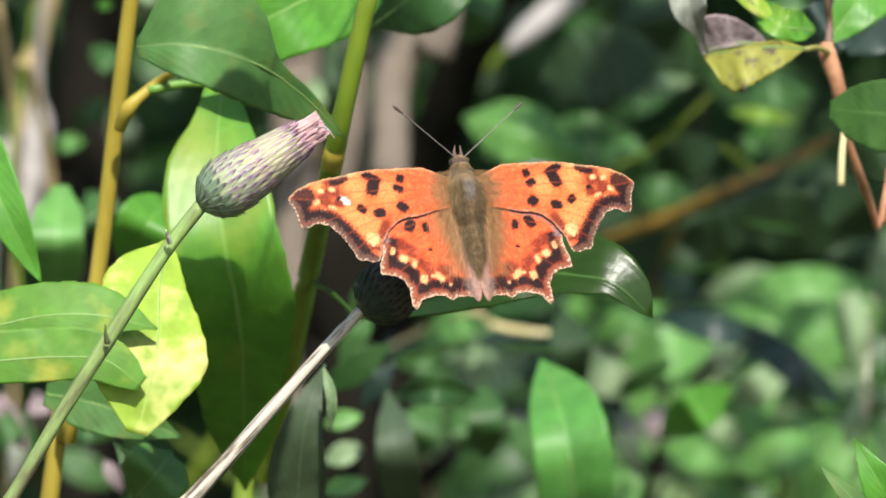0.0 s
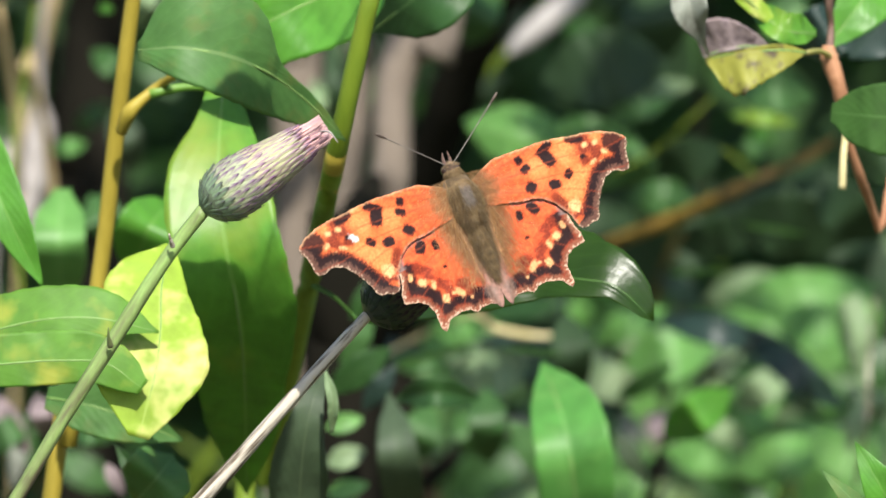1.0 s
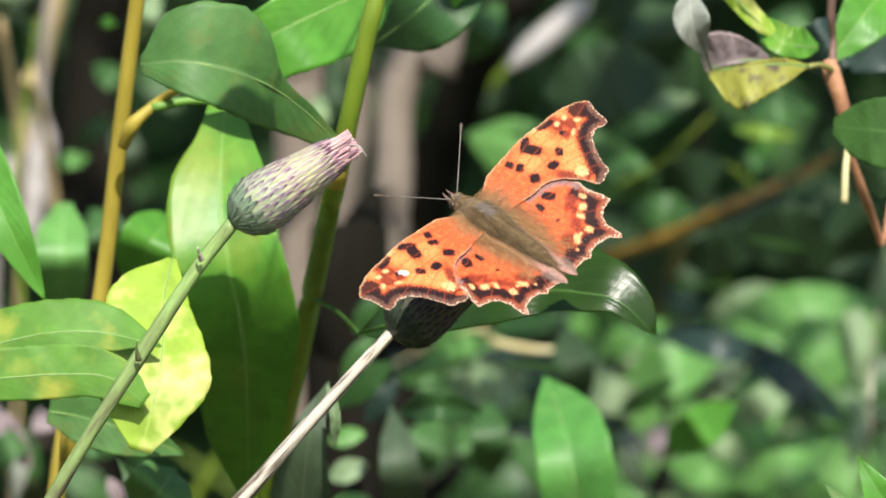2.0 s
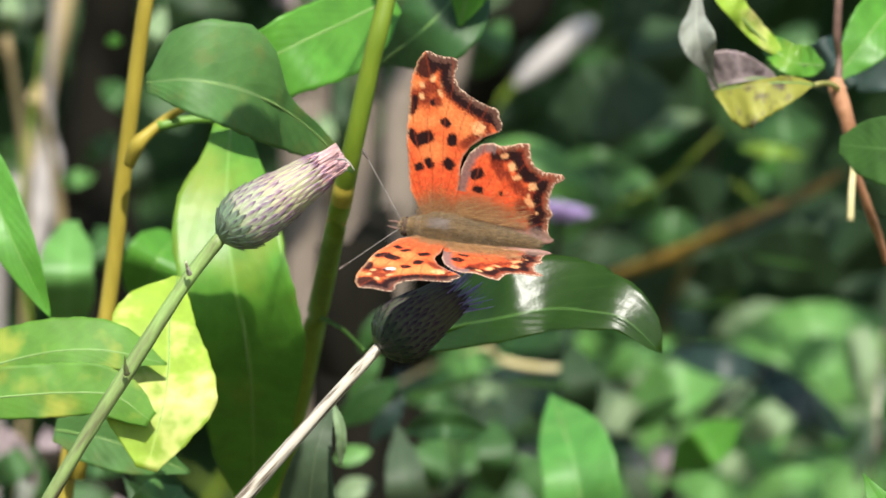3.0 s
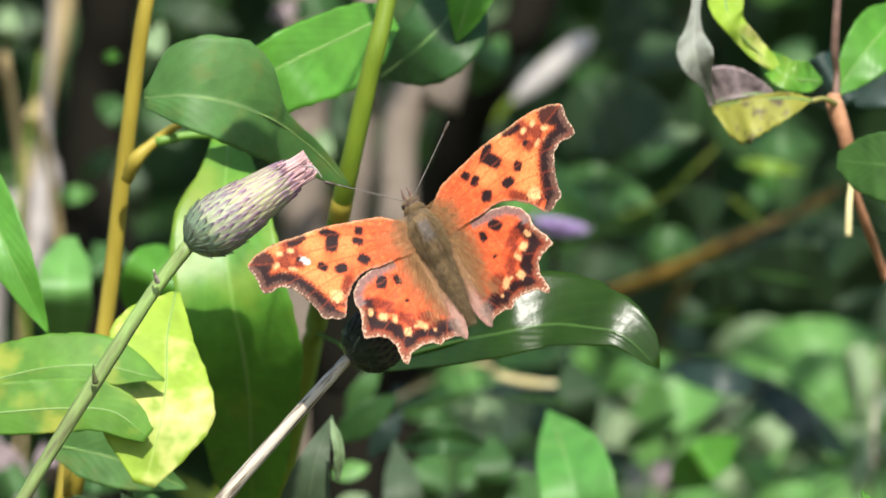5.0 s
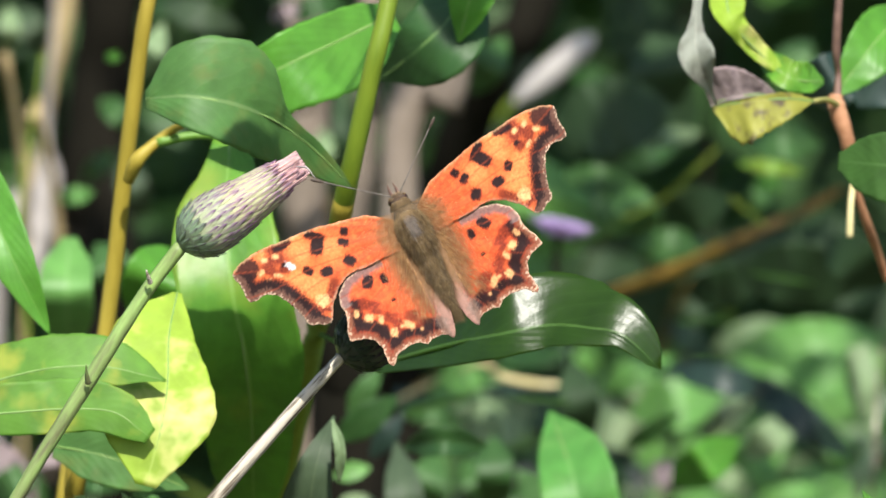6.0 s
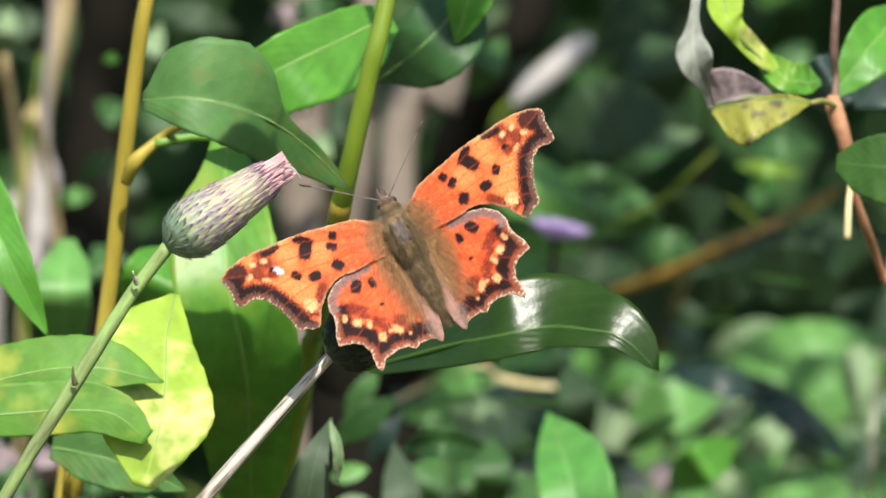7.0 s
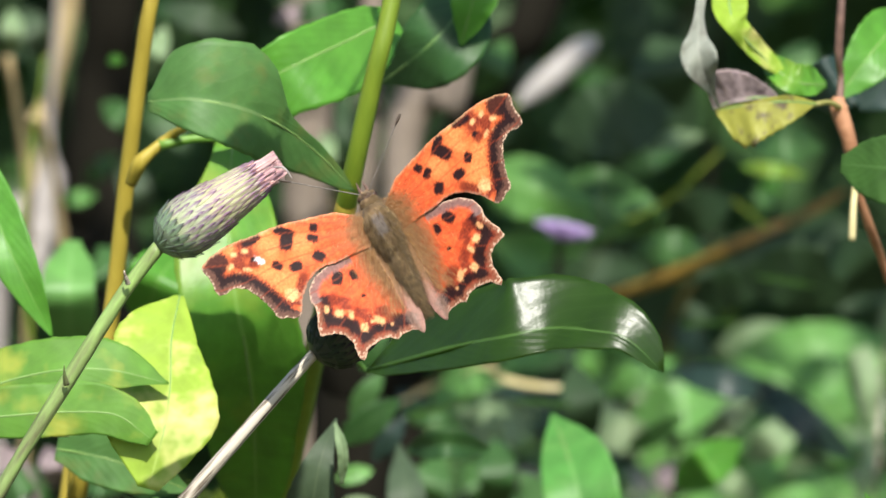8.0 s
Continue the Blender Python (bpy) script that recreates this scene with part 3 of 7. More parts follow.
bush_leaf((-0.0209, 0.3400, 0.8570), (-0.0134, 0.3400, 0.8590), 0.00180, M_leaf_soft, 0, 20, seed=57)
bush_leaf((0.0117, 0.6750, 0.8574), (0.0215, 0.6750, 0.8684), 0.00416, M_leaf_deep, 0, 20, seed=58)
bush_leaf((0.0020, 0.7500, 0.8443), (0.0198, 0.7500, 0.8595), 0.00634, M_leaf_deep, 0, 10, seed=59)
bush_leaf((0.0288, 0.9500, 0.9281), (0.0484, 0.9500, 0.9197), 0.00601, M_leaf_deep, 0, 20, seed=61)
bush_leaf((0.0022, 0.9000, 0.9398), (0.0118, 0.9000, 0.9521), 0.00492, M_leaf_soft, -10, 20, seed=82)
bush_leaf((0.0309, 1.0000, 0.9459), (0.0438, 1.0000, 0.9545), 0.00410, M_leaf_mid, -10, 20, seed=83)
bush_leaf((0.0077, 0.9000, 0.9288), (0.0309, 0.9000, 0.9247), 0.00751, M_leaf_soft, -10, 20, seed=60)
bush_leaf((0.0090, 0.9000, 0.9152), (0.0341, 0.9300, 0.9057), 0.00820, M_leaf_soft, 10, 20, seed=62)
bush_leaf((0.0008, 0.9000, 0.9411), (0.0131, 0.9000, 0.9480), 0.00410, M_leaf_mid, -10, 10, seed=69)
bush_leaf((0.0718, 0.7500, 0.9483), (0.0807, 0.7500, 0.9585), 0.00431, M_leaf_soft, -10, 10, seed=71)
bush_leaf((-0.0995, 0.7500, 0.8646), (-0.0919, 0.7500, 0.8519), 0.00381, M_leaf_mid, -10, 10, seed=77)
bush_leaf((-0.0868, 0.7500, 0.8545), (-0.0741, 0.7500, 0.8468), 0.00381, M_leaf_mid, -10, 10, seed=78)

# larger leaves of the shrub, some sunlit, some with shade in their colour
blade(shrub, [(0.0043, 0.624, 0.9277), (0.0173, 0.616, 0.9236), (0.0303, 0.624, 0.9193)], [0.7, 4.7, 6.5, 6.2, 3.9, 0.3], [0.7, 4.7, 6.5, 6.2, 3.9, 0.3], -28, -10, M_leaf_soft, rib=0, seed=200, wave=0.12)
blade(shrub, [(0.0225, 0.604, 0.9261), (0.0305, 0.596, 0.9251), (0.0388, 0.604, 0.9239)], [0.3, 2.2, 3.0, 2.9, 1.8, 0.2], [0.3, 2.2, 3.0, 2.9, 1.8, 0.2], -5, 5, M_leaf_mid, rib=0, seed=201, wave=0.12)
blade(shrub, [(0.0185, 0.644, 0.9202), (0.0246, 0.636, 0.9167), (0.0309, 0.644, 0.913)], [0.5, 3.5, 4.8, 4.6, 2.9, 0.2], [0.5, 3.5, 4.8, 4.6, 2.9, 0.2], -30, -15, M_leaf_soft, rib=0, seed=202, wave=0.12)
blade(shrub, [(0.0391, 0.624, 0.9327), (0.0456, 0.616, 0.9343), (0.0525, 0.624, 0.9356)], [0.2, 1.5, 2.0, 1.9, 1.2, 0.1], [0.2, 1.5, 2.0, 1.9, 1.2, 0.1], -10, 15, M_leaf_pale, rib=0, seed=203, wave=0.12)
blade(shrub, [(0.0357, 0.704, 0.9285), (0.0427, 0.696, 0.9315), (0.05, 0.704, 0.9342)], [0.2, 1.8, 2.5, 2.4, 1.5, 0.1], [0.2, 1.8, 2.5, 2.4, 1.5, 0.1], -10, 15, M_leaf_mid, rib=0, seed=204, wave=0.12)
blade(shrub, [(0.057, 0.504, 0.9322), (0.0647, 0.496, 0.9314), (0.0729, 0.504, 0.9305)], [0.4, 2.7, 3.8, 3.6, 2.3, 0.2], [0.4, 2.7, 3.8, 3.6, 2.3, 0.2], -10, 15, M_leaf_mid, rib=0, seed=205, wave=0.12)
blade(shrub, [(0.0576, 0.554, 0.9278), (0.0643, 0.546, 0.9269), (0.0716, 0.554, 0.9258)], [0.1, 1.0, 1.4, 1.3, 0.8, 0.1], [0.1, 1.0, 1.4, 1.3, 0.8, 0.1], -10, 15, M_leaf_lime, rib=0, seed=206, wave=0.12)
blade(shrub, [(0.0659, 0.704, 0.9248), (0.0688, 0.696, 0.9249), (0.0723, 0.704, 0.9248)], [0.2, 1.6, 2.2, 2.1, 1.3, 0.1], [0.2, 1.6, 2.2, 2.1, 1.3, 0.1], -10, 15, M_leaf_bright, rib=0, seed=207, wave=0.12)
blade(shrub, [(0.0095, 0.904, 0.9517), (0.0172, 0.896, 0.9545), (0.025, 0.904, 0.9573)], [0.4, 3.0, 4.1, 3.9, 2.5, 0.2], [0.4, 3.0, 4.1, 3.9, 2.5, 0.2], -10, 15, M_leaf_dull, rib=0, seed=208, wave=0.12)
blade(shrub, [(0.0286, 0.904, 0.9552), (0.0342, 0.896, 0.9532), (0.0401, 0.904, 0.951)], [0.3, 2.4, 3.3, 3.1, 2.0, 0.2], [0.3, 2.4, 3.3, 3.1, 2.0, 0.2], -10, 15, M_leaf_deep, rib=0, seed=209, wave=0.12)
blade(shrub, [(0.0621, 0.724, 0.8895), (0.0793, 0.716, 0.891), (0.0971, 0.724, 0.892)], [0.5, 3.6, 5.0, 4.8, 3.0, 0.3], [0.5, 3.6, 5.0, 4.8, 3.0, 0.3], -10, 15, M_leaf_soft, rib=0, seed=212, wave=0.12)
blade(shrub, [(0.0715, 0.704, 0.8851), (0.0828, 0.696, 0.8833), (0.0947, 0.704, 0.881)], [0.5, 3.7, 5.2, 4.9, 3.1, 0.3], [0.5, 3.7, 5.2, 4.9, 3.1, 0.3], -10, 15, M_leaf_soft, rib=0, seed=213, wave=0.12)
blade(shrub, [(0.0585, 0.754, 0.8891), (0.0666, 0.746, 0.8924), (0.0752, 0.754, 0.8952)], [0.3, 2.4, 3.3, 3.1, 2.0, 0.2], [0.3, 2.4, 3.3, 3.1, 2.0, 0.2], -10, 15, M_leaf_pale, rib=0, seed=214, wave=0.12)
blade(shrub, [(0.0377, 0.624, 0.8763), (0.0474, 0.616, 0.8787), (0.0575, 0.624, 0.8805)], [0.6, 4.1, 5.7, 5.4, 3.4, 0.3], [0.6, 4.1, 5.7, 5.4, 3.4, 0.3], -10, 15, M_leaf_soft, rib=0, seed=215, wave=0.12)
blade(shrub, [(0.0275, 0.664, 0.8733), (0.0357, 0.656, 0.8722), (0.0443, 0.664, 0.8704)], [0.4, 3.0, 4.1, 3.9, 2.5, 0.2], [0.4, 3.0, 4.1, 3.9, 2.5, 0.2], -10, 15, M_leaf_pale, rib=0, seed=216, wave=0.12)
blade(shrub, [(0.0417, 0.604, 0.8664), (0.0451, 0.596, 0.8638), (0.0489, 0.604, 0.8604)], [0.3, 2.2, 3.0, 2.9, 1.8, 0.2], [0.3, 2.2, 3.0, 2.9, 1.8, 0.2], -10, 15, M_leaf_dry, rib=0, seed=217, wave=0.12)
blade(shrub, [(0.0581, 0.754, 0.8578), (0.0666, 0.746, 0.8633), (0.0757, 0.754, 0.868)], [0.6, 4.2, 5.8, 5.5, 3.5, 0.3], [0.6, 4.2, 5.8, 5.5, 3.5, 0.3], -10, 15, M_leaf_soft, rib=0, seed=218, wave=0.12)
blade(shrub, [(0.0701, 0.804, 0.8547), (0.0813, 0.796, 0.8571), (0.0932, 0.804, 0.8588)], [0.5, 3.8, 5.2, 4.9, 3.1, 0.3], [0.5, 3.8, 5.2, 4.9, 3.1, 0.3], -10, 15, M_leaf_soft, rib=0, seed=219, wave=0.12)
blade(shrub, [(0.0541, 0.704, 0.8707), (0.06, 0.696, 0.8753), (0.0663, 0.704, 0.8792)], [0.3, 2.0, 2.7, 2.6, 1.6, 0.1], [0.3, 2.0, 2.7, 2.6, 1.6, 0.1], -10, 15, M_leaf_pale, rib=0, seed=220, wave=0.12)
blade(shrub, [(0.0908, 0.754, 0.8617), (0.0913, 0.746, 0.8671), (0.0925, 0.754, 0.8717)], [1.1, 8.2, 11.4, 10.9, 6.9, 0.6], [1.1, 8.2, 11.4, 10.9, 6.9, 0.6], -10, 15, M_leaf_pale, rib=0, seed=221, wave=0.12)
blade(shrub, [(0.082, 0.604, 0.8822), (0.0842, 0.596, 0.8825), (0.0872, 0.604, 0.8822)], [0.8, 5.9, 8.2, 7.8, 4.9, 0.4], [0.8, 5.9, 8.2, 7.8, 4.9, 0.4], -10, 15, M_leaf_pale, rib=0, seed=222, wave=0.12)
blade(shrub, [(-0.0029, 0.554, 0.8842), (0.003, 0.546, 0.885), (0.0089, 0.554, 0.8852)], [0.3, 2.5, 3.4, 3.2, 2.1, 0.2], [0.3, 2.5, 3.4, 3.2, 2.1, 0.2], -10, 15, M_leaf_soft, rib=0, seed=223, wave=0.12)
blade(shrub, [(0.0008, 0.554, 0.8763), (0.0066, 0.546, 0.8778), (0.0124, 0.554, 0.8788)], [0.2, 1.3, 1.8, 1.7, 1.1, 0.1], [0.2, 1.3, 1.8, 1.7, 1.1, 0.1], -10, 15, M_leaf_pale, rib=0, seed=224, wave=0.12)
blade(shrub, [(0.0057, 0.584, 0.8719), (0.0111, 0.576, 0.8732), (0.0166, 0.584, 0.8738)], [0.3, 1.8, 2.5, 2.4, 1.5, 0.1], [0.3, 1.8, 2.5, 2.4, 1.5, 0.1], -10, 15, M_leaf_pale, rib=0, seed=225, wave=0.12)
blade(shrub, [(-0.011, 0.604, 0.877), (-0.004, 0.596, 0.8766), (0.003, 0.604, 0.8756)], [0.2, 1.5, 2.1, 2.0, 1.3, 0.1], [0.2, 1.5, 2.1, 2.0, 1.3, 0.1], -10, 15, M_leaf_mid, rib=0, seed=226, wave=0.12)
blade(shrub, [(0.0151, 0.704, 0.8889), (0.0192, 0.696, 0.8877), (0.0235, 0.704, 0.8858)], [0.2, 1.8, 2.5, 2.4, 1.5, 0.1], [0.2, 1.8, 2.5, 2.4, 1.5, 0.1], -10, 15, M_leaf_pale, rib=0, seed=227, wave=0.12)
blade(shrub, [(0.032, 0.704, 0.88), (0.0402, 0.696, 0.8842), (0.0488, 0.704, 0.8878)], [0.3, 2.3, 3.2, 3.1, 1.9, 0.2], [0.3, 2.3, 3.2, 3.1, 1.9, 0.2], -10, 15, M_leaf_soft, rib=0, seed=228, wave=0.12)
blade(shrub, [(0.0439, 0.584, 0.8862), (0.0562, 0.576, 0.8838), (0.0689, 0.584, 0.8809)], [0.3, 2.2, 3.0, 2.9, 1.8, 0.2], [0.3, 2.2, 3.0, 2.9, 1.8, 0.2], -10, 15, M_leaf_cool_shade, rib=0, seed=229, wave=0.12)
blade(shrub, [(0.0623, 0.584, 0.8823), (0.0723, 0.576, 0.8752), (0.083, 0.584, 0.8673)], [0.3, 2.3, 3.2, 3.1, 1.9, 0.2], [0.3, 2.3, 3.2, 3.1, 1.9, 0.2], -10, 15, M_leaf_cool_shade, rib=0, seed=230, wave=0.12)
blade(shrub, [(0.0055, 0.644, 0.8812), (0.0151, 0.636, 0.8809), (0.0247, 0.644, 0.8799)], [0.2, 1.4, 1.9, 1.8, 1.2, 0.1], [0.2, 1.4, 1.9, 1.8, 1.2, 0.1], -10, 15, M_leaf_cool_shade, rib=0, seed=231, wave=0.12)
blade(shrub, [(-0.0178, 0.704, 0.8781), (-0.0104, 0.696, 0.8784), (-0.003, 0.704, 0.8781)], [0.2, 1.8, 2.5, 2.4, 1.5, 0.1], [0.2, 1.8, 2.5, 2.4, 1.5, 0.1], -10, 15, M_leaf_cool_shade, rib=0, seed=232, wave=0.12)
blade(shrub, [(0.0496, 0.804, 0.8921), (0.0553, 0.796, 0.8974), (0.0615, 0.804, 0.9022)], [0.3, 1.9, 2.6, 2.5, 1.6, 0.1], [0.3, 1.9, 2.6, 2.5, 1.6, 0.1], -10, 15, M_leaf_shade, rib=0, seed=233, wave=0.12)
blade(shrub, [(0.057, 0.204, 0.9327), (0.0614, 0.196, 0.9354), (0.0665, 0.204, 0.9382)], [0.5, 3.3, 4.6, 4.3, 2.7, 0.2], [0.5, 3.3, 4.6, 4.3, 2.7, 0.2], -10, 15, M_leaf_cool_shade, rib=0, seed=234, wave=0.12)
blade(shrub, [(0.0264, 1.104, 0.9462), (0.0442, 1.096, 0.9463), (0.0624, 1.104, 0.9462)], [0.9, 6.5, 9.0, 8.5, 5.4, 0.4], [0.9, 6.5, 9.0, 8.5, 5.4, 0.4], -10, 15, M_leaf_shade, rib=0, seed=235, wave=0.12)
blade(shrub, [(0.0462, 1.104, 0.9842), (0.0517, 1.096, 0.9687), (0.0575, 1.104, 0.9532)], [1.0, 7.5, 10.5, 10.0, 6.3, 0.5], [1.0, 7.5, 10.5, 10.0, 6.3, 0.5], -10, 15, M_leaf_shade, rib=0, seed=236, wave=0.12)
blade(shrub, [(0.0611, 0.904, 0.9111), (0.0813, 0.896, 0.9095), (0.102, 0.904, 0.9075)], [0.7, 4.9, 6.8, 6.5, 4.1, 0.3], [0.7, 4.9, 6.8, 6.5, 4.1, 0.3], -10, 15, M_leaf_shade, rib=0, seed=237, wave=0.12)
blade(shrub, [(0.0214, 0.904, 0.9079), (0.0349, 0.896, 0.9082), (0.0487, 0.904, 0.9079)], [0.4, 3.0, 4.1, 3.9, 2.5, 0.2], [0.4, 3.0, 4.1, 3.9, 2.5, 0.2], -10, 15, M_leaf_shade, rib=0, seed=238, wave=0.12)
blade(shrub, [(-0.0606, 0.504, 0.9434), (-0.0583, 0.496, 0.9491), (-0.0565, 0.504, 0.9548)], [0.2, 1.6, 2.2, 2.1, 1.3, 0.1], [0.2, 1.6, 2.2, 2.1, 1.3, 0.1], -10, 15, M_leaf_pale, rib=0, seed=260, wave=0.12)
blade(shrub, [(-0.0642, 0.404, 0.9449), (-0.0622, 0.396, 0.9449), (-0.0608, 0.404, 0.9449)], [0.1, 0.8, 1.0, 1.0, 0.6, 0.1], [0.1, 0.8, 1.0, 1.0, 0.6, 0.1], -10, 15, M_leaf_bright, rib=0, seed=261, wave=0.12)
blade(shrub, [(-0.0605, 0.604, 0.9618), (-0.0519, 0.596, 0.959), (-0.0437, 0.604, 0.9563)], [0.3, 2.2, 3.0, 2.9, 1.8, 0.2], [0.3, 2.2, 3.0, 2.9, 1.8, 0.2], -10, 15, M_leaf_dull, rib=0, seed=262, wave=0.12)
blade(shrub, [(-0.0356, 0.504, 0.9551), (-0.0324, 0.496, 0.9565), (-0.0296, 0.504, 0.9579)], [0.2, 1.3, 1.8, 1.7, 1.1, 0.1], [0.2, 1.3, 1.8, 1.7, 1.1, 0.1], -10, 15, M_leaf_dry, rib=0, seed=263, wave=0.12)
blade(shrub, [(-0.0732, 0.604, 0.9419), (-0.0688, 0.596, 0.9386), (-0.0651, 0.604, 0.9351)], [0.3, 1.9, 2.6, 2.4, 1.5, 0.1], [0.3, 1.9, 2.6, 2.4, 1.5, 0.1], -10, 15, M_leaf_mid, rib=0, seed=264, wave=0.12)
blade(shrub, [(-0.0773, 0.504, 0.92), (-0.0733, 0.496, 0.9207), (-0.0699, 0.504, 0.9213)], [0.2, 1.3, 1.8, 1.7, 1.1, 0.1], [0.2, 1.3, 1.8, 1.7, 1.1, 0.1], -10, 15, M_leaf_soft, rib=0, seed=265, wave=0.12)
blade(shrub, [(-0.0953, 0.704, 0.9646), (-0.0918, 0.696, 0.9592), (-0.0891, 0.704, 0.9538)], [0.3, 2.5, 3.5, 3.3, 2.1, 0.2], [0.3, 2.5, 3.5, 3.3, 2.1, 0.2], -10, 15, M_leaf_dull, rib=0, seed=266, wave=0.12)
blade(shrub, [(-0.0878, 0.604, 0.934), (-0.0867, 0.596, 0.938), (-0.0864, 0.604, 0.9418)], [0.1, 1.0, 1.4, 1.3, 0.8, 0.1], [0.1, 1.0, 1.4, 1.3, 0.8, 0.1], -10, 15, M_stem_tan, rib=0, seed=267, wave=0.12)
blade(shrub, [(-0.092, 0.604, 0.9613), (-0.0916, 0.596, 0.9561), (-0.092, 0.604, 0.9509)], [0.2, 1.7, 2.3, 2.2, 1.4, 0.1], [0.2, 1.7, 2.3, 2.2, 1.4, 0.1], -10, 15, M_leaf_pale, rib=0, seed=268, wave=0.12)
blade(shrub, [(-0.0374, 0.704, 0.9622), (-0.0301, 0.696, 0.9641), (-0.023, 0.704, 0.9661)], [0.3, 2.1, 3.0, 2.8, 1.8, 0.1], [0.3, 2.1, 3.0, 2.8, 1.8, 0.1], -10, 15, M_leaf_deep, rib=0, seed=269, wave=0.12)
blade(shrub, [(-0.0667, 0.704, 0.9666), (-0.0622, 0.696, 0.9641), (-0.0581, 0.704, 0.9617)], [0.2, 1.8, 2.5, 2.4, 1.5, 0.1], [0.2, 1.8, 2.5, 2.4, 1.5, 0.1], -10, 15, M_leaf_deep, rib=0, seed=270, wave=0.12)
blade(shrub, [(-0.0724, 0.704, 0.9315), (-0.0696, 0.696, 0.9247), (-0.0673, 0.704, 0.9175)], [0.3, 2.3, 3.2, 3.1, 1.9, 0.2], [0.3, 2.3, 3.2, 3.1, 1.9, 0.2], -10, 15, M_leaf_dull, rib=0, seed=271, wave=0.12)
blade(shrub, [(-0.0854, 0.804, 0.9277), (-0.081, 0.796, 0.9312), (-0.0774, 0.804, 0.9344)], [0.2, 1.7, 2.3, 2.2, 1.4, 0.1], [0.2, 1.7, 2.3, 2.2, 1.4, 0.1], -10, 15, M_leaf_deep, rib=0, seed=272, wave=0.12)
blade(shrub, [(-0.0862, 0.404, 0.8633), (-0.0804, 0.396, 0.8668), (-0.0754, 0.404, 0.8695)], [0.3, 2.0, 2.7, 2.6, 1.6, 0.1], [0.3, 2.0, 2.7, 2.6, 1.6, 0.1], -10, 15, M_leaf_mid, rib=0, seed=273, wave=0.12)
blade(shrub, [(-0.0677, 0.454, 0.9109), (-0.0647, 0.446, 0.9064), (-0.0623, 0.454, 0.9016)], [0.4, 2.6, 3.7, 3.5, 2.2, 0.2], [0.4, 2.6, 3.7, 3.5, 2.2, 0.2], -10, 15, M_leaf_mid, rib=0, seed=274, wave=0.12)
blade(shrub, [(-0.0681, 0.354, 0.8683), (-0.0628, 0.346, 0.8678), (-0.0581, 0.354, 0.8666)], [0.2, 1.6, 2.2, 2.1, 1.3, 0.1], [0.2, 1.6, 2.2, 2.1, 1.3, 0.1], -10, 15, M_leaf_mid, rib=0, seed=275, wave=0.12)
blade(shrub, [(-0.0752, 0.404, 0.8736), (-0.0741, 0.396, 0.8699), (-0.0738, 0.404, 0.8654)], [0.2, 1.5, 2.1, 2.0, 1.3, 0.1], [0.2, 1.5, 2.1, 2.0, 1.3, 0.1], -10, 15, M_leaf_dry, rib=0, seed=276, wave=0.12)
trunk("twig", [(-0.0895, 0.62, 0.9009), (-0.0895, 0.62, 0.9246), (-0.0925, 0.6, 0.9513)], [0.0009, 0.0010, 0.0008], M_stem_tan)
trunk("twig", [(-0.0822, 0.62, 0.8903), (-0.0822, 0.62, 0.914), (-0.086, 0.6, 0.9419)], [0.0009, 0.0010, 0.0008], M_stem_tan)
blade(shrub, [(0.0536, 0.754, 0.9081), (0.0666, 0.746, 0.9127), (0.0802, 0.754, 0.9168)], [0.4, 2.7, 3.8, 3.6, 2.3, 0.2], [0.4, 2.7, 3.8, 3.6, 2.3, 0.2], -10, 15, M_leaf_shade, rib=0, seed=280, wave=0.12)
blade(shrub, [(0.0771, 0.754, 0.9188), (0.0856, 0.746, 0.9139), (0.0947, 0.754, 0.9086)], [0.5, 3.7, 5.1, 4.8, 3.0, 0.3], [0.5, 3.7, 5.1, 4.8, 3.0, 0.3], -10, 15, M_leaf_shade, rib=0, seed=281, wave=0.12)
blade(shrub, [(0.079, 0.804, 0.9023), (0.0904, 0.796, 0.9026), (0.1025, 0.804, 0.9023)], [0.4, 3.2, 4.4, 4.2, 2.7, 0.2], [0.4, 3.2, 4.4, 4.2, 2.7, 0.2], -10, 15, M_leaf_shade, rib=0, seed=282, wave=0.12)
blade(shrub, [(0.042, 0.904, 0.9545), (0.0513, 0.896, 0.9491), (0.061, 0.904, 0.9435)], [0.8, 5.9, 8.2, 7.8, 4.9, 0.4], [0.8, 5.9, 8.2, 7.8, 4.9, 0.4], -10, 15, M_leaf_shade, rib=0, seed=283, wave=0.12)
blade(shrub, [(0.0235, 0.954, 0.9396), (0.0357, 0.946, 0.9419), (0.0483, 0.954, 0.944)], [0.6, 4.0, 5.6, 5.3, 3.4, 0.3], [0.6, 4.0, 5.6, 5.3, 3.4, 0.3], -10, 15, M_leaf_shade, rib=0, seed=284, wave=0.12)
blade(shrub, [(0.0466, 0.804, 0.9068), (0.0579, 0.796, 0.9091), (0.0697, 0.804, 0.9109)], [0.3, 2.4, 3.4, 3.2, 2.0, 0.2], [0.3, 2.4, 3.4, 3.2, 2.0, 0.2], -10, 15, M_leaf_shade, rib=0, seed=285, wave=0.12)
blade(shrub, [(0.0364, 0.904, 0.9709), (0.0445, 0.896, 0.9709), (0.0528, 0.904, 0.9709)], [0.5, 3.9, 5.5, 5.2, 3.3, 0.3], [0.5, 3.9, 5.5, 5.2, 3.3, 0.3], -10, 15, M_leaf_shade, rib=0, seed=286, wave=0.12)
